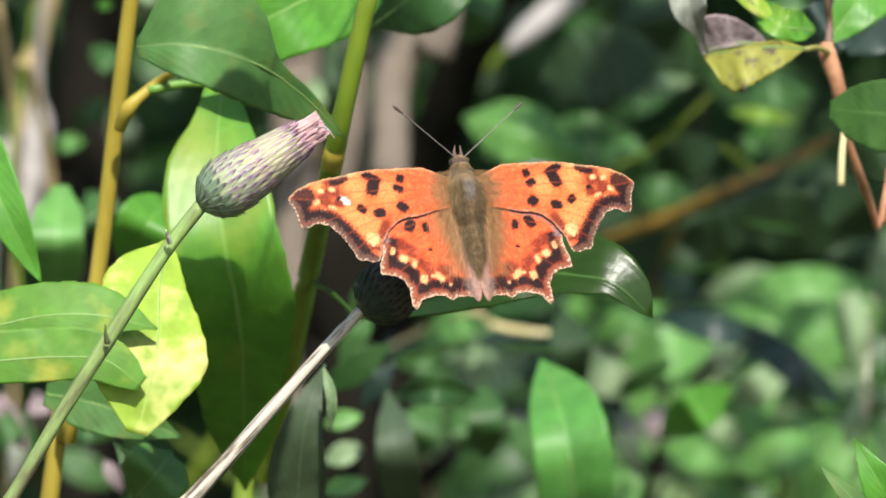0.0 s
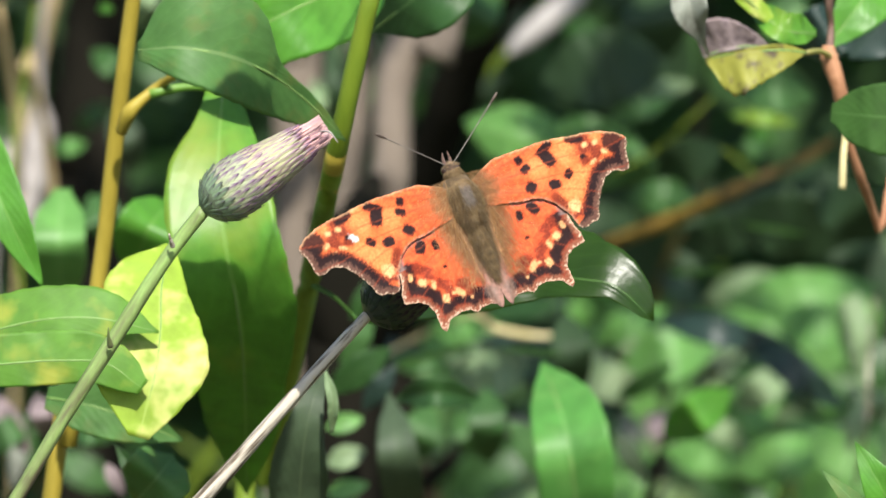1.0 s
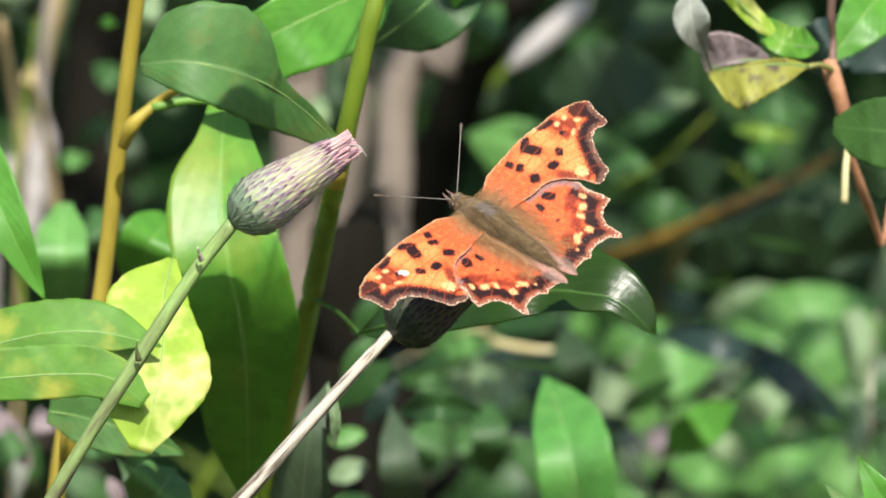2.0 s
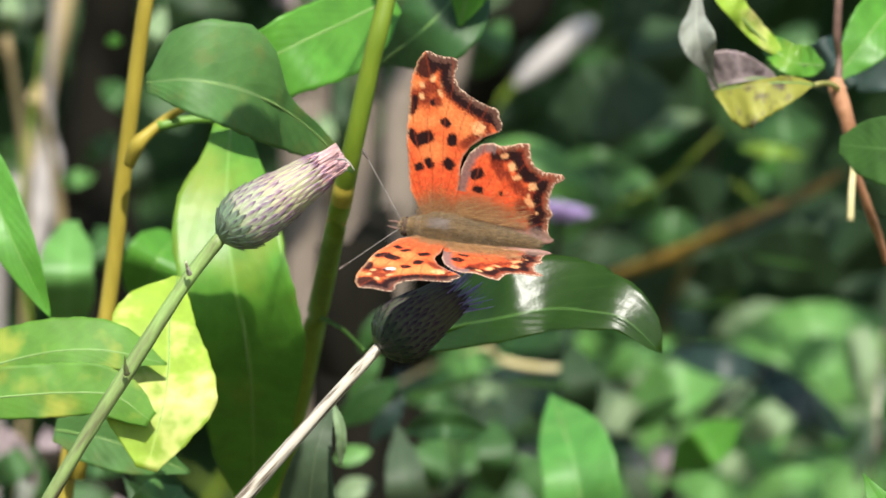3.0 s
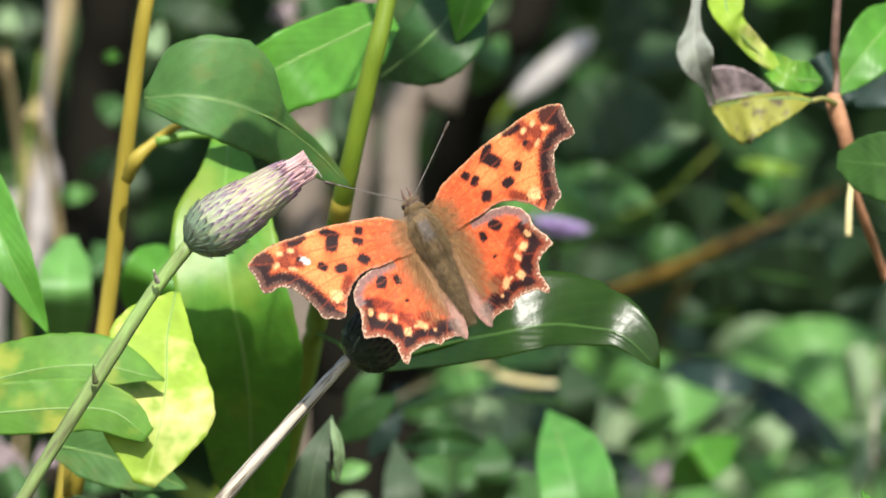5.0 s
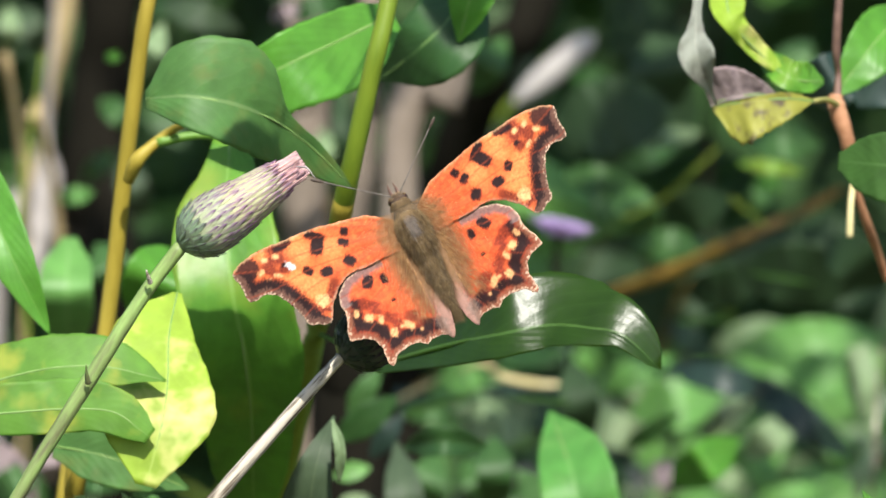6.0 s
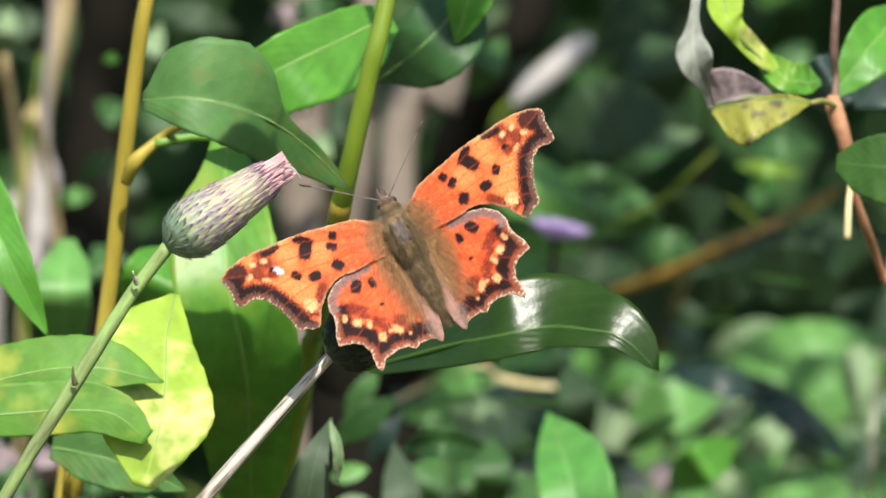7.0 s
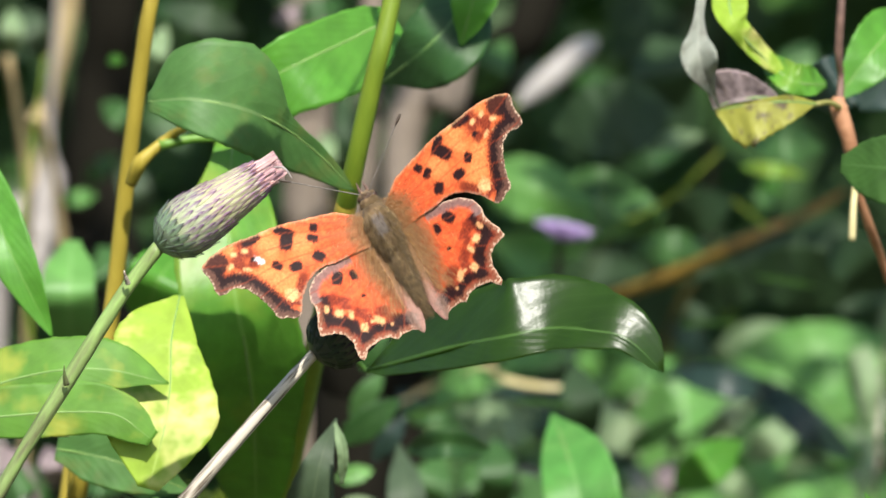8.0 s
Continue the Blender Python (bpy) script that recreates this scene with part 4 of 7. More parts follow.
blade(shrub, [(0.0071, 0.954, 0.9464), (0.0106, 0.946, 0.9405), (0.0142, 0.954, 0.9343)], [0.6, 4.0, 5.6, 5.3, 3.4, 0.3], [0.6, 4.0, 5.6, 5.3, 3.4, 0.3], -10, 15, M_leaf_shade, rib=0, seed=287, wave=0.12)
blade(shrub, [(0.0624, 0.684, 0.8522), (0.0727, 0.676, 0.8554), (0.0837, 0.684, 0.8579)], [0.5, 3.5, 4.9, 4.7, 2.9, 0.2], [0.5, 3.5, 4.9, 4.7, 2.9, 0.2], -10, 15, M_leaf_soft, rib=0, seed=300, wave=0.12)
blade(shrub, [(0.0789, 0.664, 0.859), (0.0865, 0.656, 0.8565), (0.0948, 0.664, 0.8532)], [0.5, 3.8, 5.3, 5.1, 3.2, 0.3], [0.5, 3.8, 5.3, 5.1, 3.2, 0.3], -10, 15, M_leaf_soft, rib=0, seed=301, wave=0.12)
blade(shrub, [(0.048, 0.704, 0.8569), (0.0575, 0.696, 0.8556), (0.0675, 0.704, 0.8534)], [0.4, 3.2, 4.5, 4.2, 2.7, 0.2], [0.4, 3.2, 4.5, 4.2, 2.7, 0.2], -10, 15, M_leaf_soft, rib=0, seed=302, wave=0.12)
blade(shrub, [(0.0613, 0.624, 0.8672), (0.0669, 0.616, 0.8716), (0.073, 0.624, 0.8754)], [0.4, 2.6, 3.6, 3.4, 2.1, 0.2], [0.4, 2.6, 3.6, 3.4, 2.1, 0.2], -10, 15, M_leaf_pale, rib=0, seed=303, wave=0.12)
blade(shrub, [(0.0793, 0.664, 0.8729), (0.0828, 0.656, 0.8686), (0.0871, 0.664, 0.8636)], [0.3, 2.3, 3.1, 3.0, 1.9, 0.2], [0.3, 2.3, 3.1, 3.0, 1.9, 0.2], -10, 15, M_leaf_soft, rib=0, seed=304, wave=0.12)
blade(shrub, [(0.0543, 0.644, 0.8644), (0.0592, 0.636, 0.8618), (0.0647, 0.644, 0.8584)], [0.3, 1.9, 2.6, 2.5, 1.6, 0.1], [0.3, 1.9, 2.6, 2.5, 1.6, 0.1], -10, 15, M_leaf_pale, rib=0, seed=305, wave=0.12)
blade(shrub, [(0.031, 0.664, 0.8561), (0.0382, 0.656, 0.8565), (0.0456, 0.664, 0.8561)], [0.3, 2.3, 3.1, 3.0, 1.9, 0.2], [0.3, 2.3, 3.1, 3.0, 1.9, 0.2], -10, 15, M_leaf_soft, rib=0, seed=306, wave=0.12)
blade(shrub, [(-0.0069, 0.454, 0.8593), (-0.0047, 0.446, 0.8657), (-0.0025, 0.454, 0.8714)], [0.4, 2.6, 3.7, 3.5, 2.2, 0.2], [0.4, 2.6, 3.7, 3.5, 2.2, 0.2], -10, 15, M_leaf_mid, rib=0, seed=307, wave=0.12)
blade(shrub, [(-0.0216, 0.454, 0.8629), (-0.0165, 0.446, 0.8614), (-0.0115, 0.454, 0.8592)], [0.3, 1.9, 2.6, 2.4, 1.5, 0.1], [0.3, 1.9, 2.6, 2.4, 1.5, 0.1], -10, 15, M_leaf_soft, rib=0, seed=308, wave=0.12)
blade(shrub, [(0.0024, 0.554, 0.8682), (0.0052, 0.546, 0.8636), (0.0081, 0.554, 0.8583)], [0.3, 2.1, 3.0, 2.8, 1.8, 0.1], [0.3, 2.1, 3.0, 2.8, 1.8, 0.1], -10, 15, M_leaf_mid, rib=0, seed=309, wave=0.12)
blade(shrub, [(0.0115, 0.604, 0.8622), (0.0147, 0.596, 0.8638), (0.0181, 0.604, 0.8646)], [0.2, 1.5, 2.1, 2.0, 1.3, 0.1], [0.2, 1.5, 2.1, 2.0, 1.3, 0.1], -10, 15, M_leaf_dry, rib=0, seed=310, wave=0.12)
blade(shrub, [(0.0659, 0.604, 0.9084), (0.0685, 0.596, 0.9076), (0.0716, 0.604, 0.9064)], [0.2, 1.2, 1.6, 1.6, 1.0, 0.1], [0.2, 1.2, 1.6, 1.6, 1.0, 0.1], -10, 15, M_leaf_pale, rib=0, seed=311, wave=0.12)
# Broad near-black leaves added where the bush is only dark with shade.
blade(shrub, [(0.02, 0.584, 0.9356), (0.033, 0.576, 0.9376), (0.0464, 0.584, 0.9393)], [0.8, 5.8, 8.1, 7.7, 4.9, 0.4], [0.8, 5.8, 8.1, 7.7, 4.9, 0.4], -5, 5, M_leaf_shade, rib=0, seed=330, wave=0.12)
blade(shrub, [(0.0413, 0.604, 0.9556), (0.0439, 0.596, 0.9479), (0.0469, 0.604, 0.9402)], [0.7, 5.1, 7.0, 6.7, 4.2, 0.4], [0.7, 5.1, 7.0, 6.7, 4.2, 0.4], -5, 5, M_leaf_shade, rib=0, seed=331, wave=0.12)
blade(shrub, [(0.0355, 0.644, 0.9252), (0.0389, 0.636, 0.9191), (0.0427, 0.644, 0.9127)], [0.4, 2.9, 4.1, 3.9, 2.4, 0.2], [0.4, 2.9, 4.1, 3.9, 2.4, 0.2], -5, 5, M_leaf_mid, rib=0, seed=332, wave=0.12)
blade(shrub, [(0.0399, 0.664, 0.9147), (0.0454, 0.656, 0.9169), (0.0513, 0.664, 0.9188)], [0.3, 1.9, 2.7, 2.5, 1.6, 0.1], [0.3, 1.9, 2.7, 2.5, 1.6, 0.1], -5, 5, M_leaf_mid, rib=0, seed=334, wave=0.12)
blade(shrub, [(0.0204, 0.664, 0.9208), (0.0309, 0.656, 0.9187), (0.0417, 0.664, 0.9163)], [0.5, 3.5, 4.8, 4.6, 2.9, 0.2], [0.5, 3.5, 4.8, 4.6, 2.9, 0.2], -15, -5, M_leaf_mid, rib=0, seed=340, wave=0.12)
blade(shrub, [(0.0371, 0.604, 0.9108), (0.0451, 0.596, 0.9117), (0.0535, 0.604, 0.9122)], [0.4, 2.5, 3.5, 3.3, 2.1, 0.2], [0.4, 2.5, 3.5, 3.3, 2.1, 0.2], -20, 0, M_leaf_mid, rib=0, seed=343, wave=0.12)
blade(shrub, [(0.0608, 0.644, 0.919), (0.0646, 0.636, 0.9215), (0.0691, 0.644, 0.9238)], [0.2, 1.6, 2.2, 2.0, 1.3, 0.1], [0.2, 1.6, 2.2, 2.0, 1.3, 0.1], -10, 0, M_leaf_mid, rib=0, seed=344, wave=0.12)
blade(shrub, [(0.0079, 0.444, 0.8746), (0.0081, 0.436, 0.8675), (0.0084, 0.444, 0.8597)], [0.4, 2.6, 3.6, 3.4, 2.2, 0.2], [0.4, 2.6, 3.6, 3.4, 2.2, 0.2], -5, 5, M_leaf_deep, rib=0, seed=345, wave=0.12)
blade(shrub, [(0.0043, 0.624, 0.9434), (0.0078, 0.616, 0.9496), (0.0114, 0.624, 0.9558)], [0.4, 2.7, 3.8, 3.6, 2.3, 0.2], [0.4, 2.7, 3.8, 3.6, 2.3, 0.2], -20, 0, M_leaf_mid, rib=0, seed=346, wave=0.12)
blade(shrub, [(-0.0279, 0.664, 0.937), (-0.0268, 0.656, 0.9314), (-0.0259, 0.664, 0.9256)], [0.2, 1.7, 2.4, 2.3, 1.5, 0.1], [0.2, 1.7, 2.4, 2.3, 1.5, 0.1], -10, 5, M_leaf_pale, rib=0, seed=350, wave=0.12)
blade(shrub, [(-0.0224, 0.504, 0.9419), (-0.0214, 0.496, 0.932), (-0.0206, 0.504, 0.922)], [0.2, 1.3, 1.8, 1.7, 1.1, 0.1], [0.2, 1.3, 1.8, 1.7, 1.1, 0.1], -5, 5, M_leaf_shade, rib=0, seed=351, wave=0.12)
# More near-black leaves, turned face down, added to stand for shade.
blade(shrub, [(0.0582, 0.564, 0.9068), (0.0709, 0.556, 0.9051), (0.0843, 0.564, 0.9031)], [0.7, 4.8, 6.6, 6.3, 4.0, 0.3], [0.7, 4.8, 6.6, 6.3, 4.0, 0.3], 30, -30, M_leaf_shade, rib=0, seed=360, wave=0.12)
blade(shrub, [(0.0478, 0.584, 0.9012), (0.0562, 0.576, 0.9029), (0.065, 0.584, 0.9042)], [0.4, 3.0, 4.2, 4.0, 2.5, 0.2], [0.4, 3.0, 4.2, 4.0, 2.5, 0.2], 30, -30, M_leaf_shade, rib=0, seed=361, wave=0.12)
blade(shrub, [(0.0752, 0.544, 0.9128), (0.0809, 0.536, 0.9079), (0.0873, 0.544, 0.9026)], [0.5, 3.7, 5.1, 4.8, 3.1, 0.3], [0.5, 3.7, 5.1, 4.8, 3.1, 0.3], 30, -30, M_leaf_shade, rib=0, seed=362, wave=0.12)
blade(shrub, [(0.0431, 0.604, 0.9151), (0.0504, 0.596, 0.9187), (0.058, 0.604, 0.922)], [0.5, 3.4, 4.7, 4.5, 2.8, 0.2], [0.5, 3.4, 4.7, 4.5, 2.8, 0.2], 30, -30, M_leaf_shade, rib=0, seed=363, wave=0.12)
for k in range(14):
    rng = random.Random(300 + k)
    a = Vector((rng.uniform(-0.14, 0.16), rng.uniform(0.9, 1.3), rng.uniform(0.72, 0.86)))
    way = Vector((rng.uniform(-0.7, 0.7), rng.uniform(-0.2, 0.2), rng.uniform(0.3, 1))).normalized()
    ln, r0 = rng.uniform(0.12, 0.3), rng.uniform(0.0008, 0.002)
    bow = Vector((rng.gauss(0, 0.02), 0, rng.gauss(0, 0.02)))
    trunk("twig", [a, a + way * ln * 0.5 + bow, a + way * ln], [r0, r0 * 0.8, r0 * 0.4], rng.choice([M_bark_dark, M_stem_green, M_twig_brown]))

for k in range(60):
    rng = random.Random(500 + k)
    y = rng.uniform(0.7, 1.2)
    a = Vector((rng.uniform(0.004, 0.098) * (1.2 + y) / 1.2, y, 0.9 - rng.uniform(0.006, 0.036) * (1.2 + y) / 1.2))
    way = Vector((rng.uniform(-1, 1), rng.uniform(-0.4, 0.2), rng.uniform(-0.7, 0.5))).normalized()
    ln = rng.uniform(0.008, 0.026)
    kind = rng.choice([M_leaf_soft, M_leaf_soft, M_leaf_pale, M_leaf_cool, M_leaf_mid, M_leaf_deep, M_leaf_deep, M_leaf_glossy, M_leaf_dull])
    bush_leaf(tuple(a), tuple(a + way * ln), ln * rng.uniform(0.2, 0.34), kind, rng.uniform(-40, 10), rng.uniform(-20, 40), seed=k)
for k in range(10):
    rng = random.Random(700 + k)
    y = rng.uniform(1.0, 1.3)
    a = Vector((rng.uniform(-0.062, -0.038) * (1.2 + y) / 1.2, y, 0.9 + rng.uniform(-0.03, 0.04) * (1.2 + y) / 1.2))
    way = Vector((rng.uniform(-1, 1), rng.uniform(-0.4, 0.2), rng.uniform(-0.9, 0.5))).normalized()
    ln = rng.uniform(0.006, 0.018)
    kind = rng.choice([M_leaf_soft, M_leaf_mid, M_leaf_mid, M_leaf_deep, M_leaf_deep])
    bush_leaf(tuple(a), tuple(a + way * ln), ln * rng.uniform(0.2, 0.34), kind, rng.uniform(-40, 10), rng.uniform(-20, 40), seed=k)

trunk("twig", [(0.0415, 0.7000, 0.9026), (0.0460, 0.6200, 0.9211), (0.0560, 0.6200, 0.9228), (0.0659, 0.6200, 0.9156)], [0.00026, 0.0003, 0.00026, 0.00021], M_stem_green)
trunk("twig", [(0.0279, 0.7000, 0.9051), (0.0338, 0.6200, 0.9156), (0.0438, 0.6200, 0.9211), (0.0560, 0.6200, 0.9322)], [0.00026, 0.00026, 0.00026, 0.00021], M_stem_green)
trunk("twig", [(0.0839, 0.6000, 0.8462), (0.0825, 0.5000, 0.8647), (0.0831, 0.5000, 0.8780), (0.0842, 0.5000, 0.8913)], [0.00042, 0.00042, 0.00031, 0.00021], M_stem_straw)
trunk("twig", [(0.0405, 0.6000, 0.8462), (0.0438, 0.5000, 0.8647), (0.0526, 0.5000, 0.8758), (0.0604, 0.5000, 0.8824)], [0.00052, 0.00052, 0.00042, 0.00031], M_bark_dark)
trunk("twig", [(-0.0895, 0.6000, 0.8462), (-0.0823, 0.5000, 0.8824), (-0.0845, 0.5000, 0.9156), (-0.0801, 0.5000, 0.9488)], [0.00052, 0.00042, 0.00042, 0.00021], M_stem_green)
blade(shrub, [(0.0227, 0.464, 0.8888), (0.0243, 0.456, 0.8808), (0.0262, 0.464, 0.8723)], [0.4, 2.6, 3.7, 3.5, 2.2, 0.2], [0.4, 2.6, 3.7, 3.5, 2.2, 0.2], 5, 5, M_leaf_shade, rib=0, seed=94, wave=0.12)
bush_leaf((0.0338, 0.5000, 0.8714), (0.0449, 0.5000, 0.8780), 0.00243, M_leaf_deep, 40, -30, seed=95)
bush_leaf((-0.0087, 0.4000, 0.8793), (0.0058, 0.4000, 0.8834), 0.00146, M_leaf_glossy, -70, 65, seed=96)
bush_leaf((0.0100, 0.4000, 0.8824), (0.0225, 0.4000, 0.8814), 0.00187, M_leaf_glossy, -72, 68, seed=97)
bush_leaf((0.0582, 0.5000, 0.9056), (0.0714, 0.5000, 0.9034), 0.00187, M_leaf_glossy, -72, 68, seed=98)
bush_leaf((0.0438, 0.5000, 0.8957), (0.0560, 0.5000, 0.8968), 0.00187, M_leaf_glossy, -72, 68, seed=99)
bush_leaf((0.0121, 0.4000, 0.8689), (0.0225, 0.4000, 0.8564), 0.00312, M_leaf_mid, 10, -10, seed=100)
bush_leaf((0.0328, 0.4500, 0.8658), (0.0382, 0.4500, 0.8561), 0.00208, M_leaf_dull, 10, -10, seed=101)
# Dark leaves in place of the shaded diagonal band.
bush_leaf((0.0476, 0.8000, 0.8845), (0.0671, 0.8000, 0.8793), 0.00390, M_leaf_cool_shade, 30, -20, seed=91)
bush_leaf((0.0632, 0.8000, 0.8819), (0.0854, 0.8000, 0.8728), 0.00520, M_leaf_cool_shade, 30, -20, seed=92)
bush_leaf((0.0763, 0.8000, 0.8741), (0.0919, 0.8000, 0.8611), 0.00520, M_leaf_cool_shade, 30, -30, seed=93)
bush_leaf((0.0120, 0.7200, 0.8751), (0.0245, 0.7200, 0.8739), 0.00350, M_leaf_cool_shade, 20, -20, seed=102)
bush_leaf((0.0482, 0.7200, 0.8951), (0.0570, 0.7200, 0.8876), 0.00325, M_leaf_cool_shade, 20, -20, seed=103)
bush_leaf((0.0320, 0.7200, 0.8689), (0.0407, 0.7200, 0.8639), 0.00275, M_leaf_cool_shade, 20, -20, seed=104)
bush_leaf((0.0388, 0.7200, 0.8639), (0.0438, 0.7200, 0.8577), 0.00250, M_leaf_bleached, -10, 10, seed=107)
bush_leaf((0.0164, 0.7200, 0.8570), (0.0201, 0.7200, 0.8527), 0.00175, M_leaf_bleached, -10, 10, seed=108)
bush_leaf((0.0151, 0.7200, 0.8633), (0.0201, 0.7200, 0.8595), 0.00175, M_leaf_dry, -10, 10, seed=109)
bush_leaf((0.0832, 0.5500, 0.8921), (0.0849, 0.5500, 0.8728), 0.00221, M_leaf_pale, -10, 10, seed=110)
bush_leaf((0.0849, 0.5500, 0.8716), (0.0810, 0.5500, 0.8591), 0.00199, M_leaf_pale, -10, 10, seed=111)
for k in range(50):
    rng = random.Random(900 + k)
    y = rng.uniform(0.8, 1.2)
    a = Vector((rng.uniform(0.006, 0.064) * (1.2 + y) / 1.2, y, 0.9 - rng.uniform(0.009, 0.037) * (1.2 + y) / 1.2))
    way = Vector((rng.uniform(-1, 1), rng.uniform(-0.3, 0.2), rng.uniform(-0.5, 0.7))).normalized()
    ln = rng.uniform(0.009, 0.022)
    kind = rng.choice([M_leaf_cool_shade, M_leaf_cool_shade, M_leaf_deep, M_leaf_deep, M_leaf_soft, M_leaf_pale, M_leaf_soft, M_leaf_pale])
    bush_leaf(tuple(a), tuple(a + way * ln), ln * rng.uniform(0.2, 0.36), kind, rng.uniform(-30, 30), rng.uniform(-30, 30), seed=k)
bush_leaf((-0.0837, 0.4000, 0.8741), (-0.0764, 0.4000, 0.8626), 0.00250, M_leaf_dry, 10, -10, seed=112)
bush_leaf((-0.0784, 0.4200, 0.8685), (-0.0805, 0.4200, 0.8558), 0.00167, M_leaf_bleached, 10, -10, seed=113)
bush_leaf((-0.0585, 0.3000, 0.8635), (-0.0555, 0.3000, 0.8581), 0.00137, M_leaf_dry, 10, -10, seed=114)
bush_leaf((-0.0202, 0.3200, 0.8754), (-0.0093, 0.3200, 0.8833), 0.00293, M_leaf_deep, 20, -20, seed=115)
bush_leaf((-0.0184, 0.3400, 0.8801), (-0.0124, 0.3400, 0.8881), 0.00215, M_leaf_mid, 10, -20, seed=116)
bush_leaf((-0.0143, 0.3300, 0.8722), (-0.0084, 0.3300, 0.8802), 0.00195, M_leaf_cool_shade, 10, -20, seed=117)
bush_leaf((-0.0166, 0.3600, 0.8879), (-0.0116, 0.3600, 0.8960), 0.00195, M_leaf_deep, 10, -20, seed=118)
# Unseen bough and twigs, added only to carry the dappling leaves.
trunk("branch", [(0.035, 0.9, 1.12), (0.05, 0.68, 1.26), (0.075, 0.42, 1.38), (0.10, 0.22, 1.44), (0.13, 0.12, 1.46)], [0.005, 0.0045, 0.0035, 0.0022, 0.001], M_bark, "unseen bough added to hold the dappling leaves")
for k in range(12):
    rng = random.Random(1200 + k)
    t = rng.uniform(0.2, 1.0)
    a = Vector((0.06 + 0.05 * t, 0.5 - 0.3 * t, 1.34 + 0.1 * t))
    b = Vector((rng.uniform(0.0, 0.18), rng.uniform(0.17, 0.33), rng.uniform(1.2, 1.58)))
    trunk("twig", [a, (a + b) / 2 + Vector((rng.gauss(0, 0.01), 0, 0.01)), b], [0.0011, 0.0009, 0.0005], M_twig_brown)


# ---- leafy shoots ----
shoot = thing("willow_shoot", (-0.16, 0.13, 0.0), "willow shoot with ochre stem and broad green leaves", "shrub", "willow shoots")
tube("stem", [(-0.16, 0.13, 0.0), (-0.11, 0.125, 0.45), (-0.0622, 0.1200, 0.8434), (-0.0570, 0.1150, 0.8710), (-0.0522, 0.1100, 0.8954), (-0.0490, 0.1050, 0.9205), (-0.0462, 0.1000, 0.9407), (-0.0439, 0.1000, 0.9542), (-0.0409, 0.1000, 0.9880)], [0.003, 0.0026, 0.00145, 0.00136, 0.00128, 0.00128, 0.00119, 0.00111, 0.00077], M_stem_yellow, shoot, sides=12, knots=0.04)
tube("leaf_scar", [(-0.0484, 0.1, 0.918), (-0.0471, 0.098, 0.9209), (-0.0451, 0.098, 0.9229), (-0.0421, 0.098, 0.9253), (-0.0381, 0.09, 0.9271)], [0.0009, 0.00120, 0.00085, 0.00068, 0.00045], M_stem_yellow, shoot, "swollen leaf base with side branch", sides=10)
blade(shoot, [(-0.0441, 0.05, 0.9291), (-0.0376, 0.046, 0.9293), (-0.0304, 0.048, 0.928), (-0.0248, 0.054, 0.9255), (-0.02, 0.06, 0.922), (-0.0143, 0.066, 0.9163)], [1.1, 6.0, 8.5, 9.3, 9.0, 6.2, 2.8, 1.6, 1.4, 1.1, 0.7, 0.0], [1.5, 3.3, 4.7, 5.4, 5.9, 6.0, 5.9, 5.4, 4.6, 3.4, 2.0, 0.2], -8, 16, M_leaf, "broad green leaf with pale margin and tiny brown specks", seed=2, wave=0.03, hollow=0.03)
part("dropping", *tube_mesh([(-0.0396, 0.0485, 0.9294), (-0.0386, 0.0478, 0.9292), (-0.0375, 0.0478, 0.9289), (-0.0370, 0.0485, 0.9288)], [0.00008, 0.00016, 0.00024, 0.00008], sides=8), M_leaf_bleached, shoot, "small white dropping", uvs=None)
blade(shoot, [(-0.0332, 0.1, 0.9246), (-0.0336, 0.09, 0.9118), (-0.0323, 0.086, 0.9001), (-0.0303, 0.092, 0.89), (-0.03, 0.108, 0.878), (-0.0304, 0.135, 0.8627)], [2.5, 4.9, 7.1, 8.0, 8.5, 8.6, 7.8, 6.6, 5.9, 5.1, 3.8, 2.1, 0.0], [2.4, 4.2, 7.5, 8.3, 8.1, 7.8, 7.8, 7.5, 6.9, 6.1, 4.4, 2.4, 0.0], 10, 6, M_leaf_lime, "long lime green leaf with yellow blotches", seed=3, stalk=(-0.0441, 0.098, 0.9237), stem=0.0006, wave=0.03)
blade(shoot, [(-0.0397, 0.056, 0.9012), (-0.0407, 0.0500, 0.8950), (-0.0407, 0.0445, 0.8885), (-0.0414, 0.0400, 0.8822), (-0.0436, 0.0385, 0.8736)], [0.7, 2.0, 3.2, 4.0, 5.0, 6.2, 7.2, 7.3, 5.5, 3.6, 1.5], [0.7, 4.9, 7.5, 8.5, 9.0, 9.3, 10.4, 11.0, 8.6, 5.3, 1.6], 10, 8, M_leaf_yellow, "yellowing leaf glowing in the sun", seed=4, wave=0.06, rib=0.00015)
blade(shoot, [(-0.0589, 0.085, 0.8785), (-0.0504, 0.082, 0.8769), (-0.0388, 0.085, 0.8722)], [1.7, 3.7, 3.8, 2.5, 0.3], [1.7, 4.0, 4.2, 2.8, 0.3], 8, 8, M_leaf, "dull olive leaf below the yellow one", seed=61)
blade(shoot, [(-0.0706, 0.042, 0.8869), (-0.0617, 0.040, 0.8895), (-0.0552, 0.0385, 0.8906), (-0.0487, 0.0385, 0.8905), (-0.0408, 0.0405, 0.8886)], [3.2, 4.4, 4.8, 4.8, 4.8, 4.7, 4.5, 3.7, 2.1, 0.2], [3.2, 3.9, 3.7, 3.4, 2.9, 2.6, 2.4, 2.4, 1.1, 0.2], -30, 14, M_leaf_flecked, "bright green leaf with yellow flecks and a dry tip", seed=5, wave=0.04)
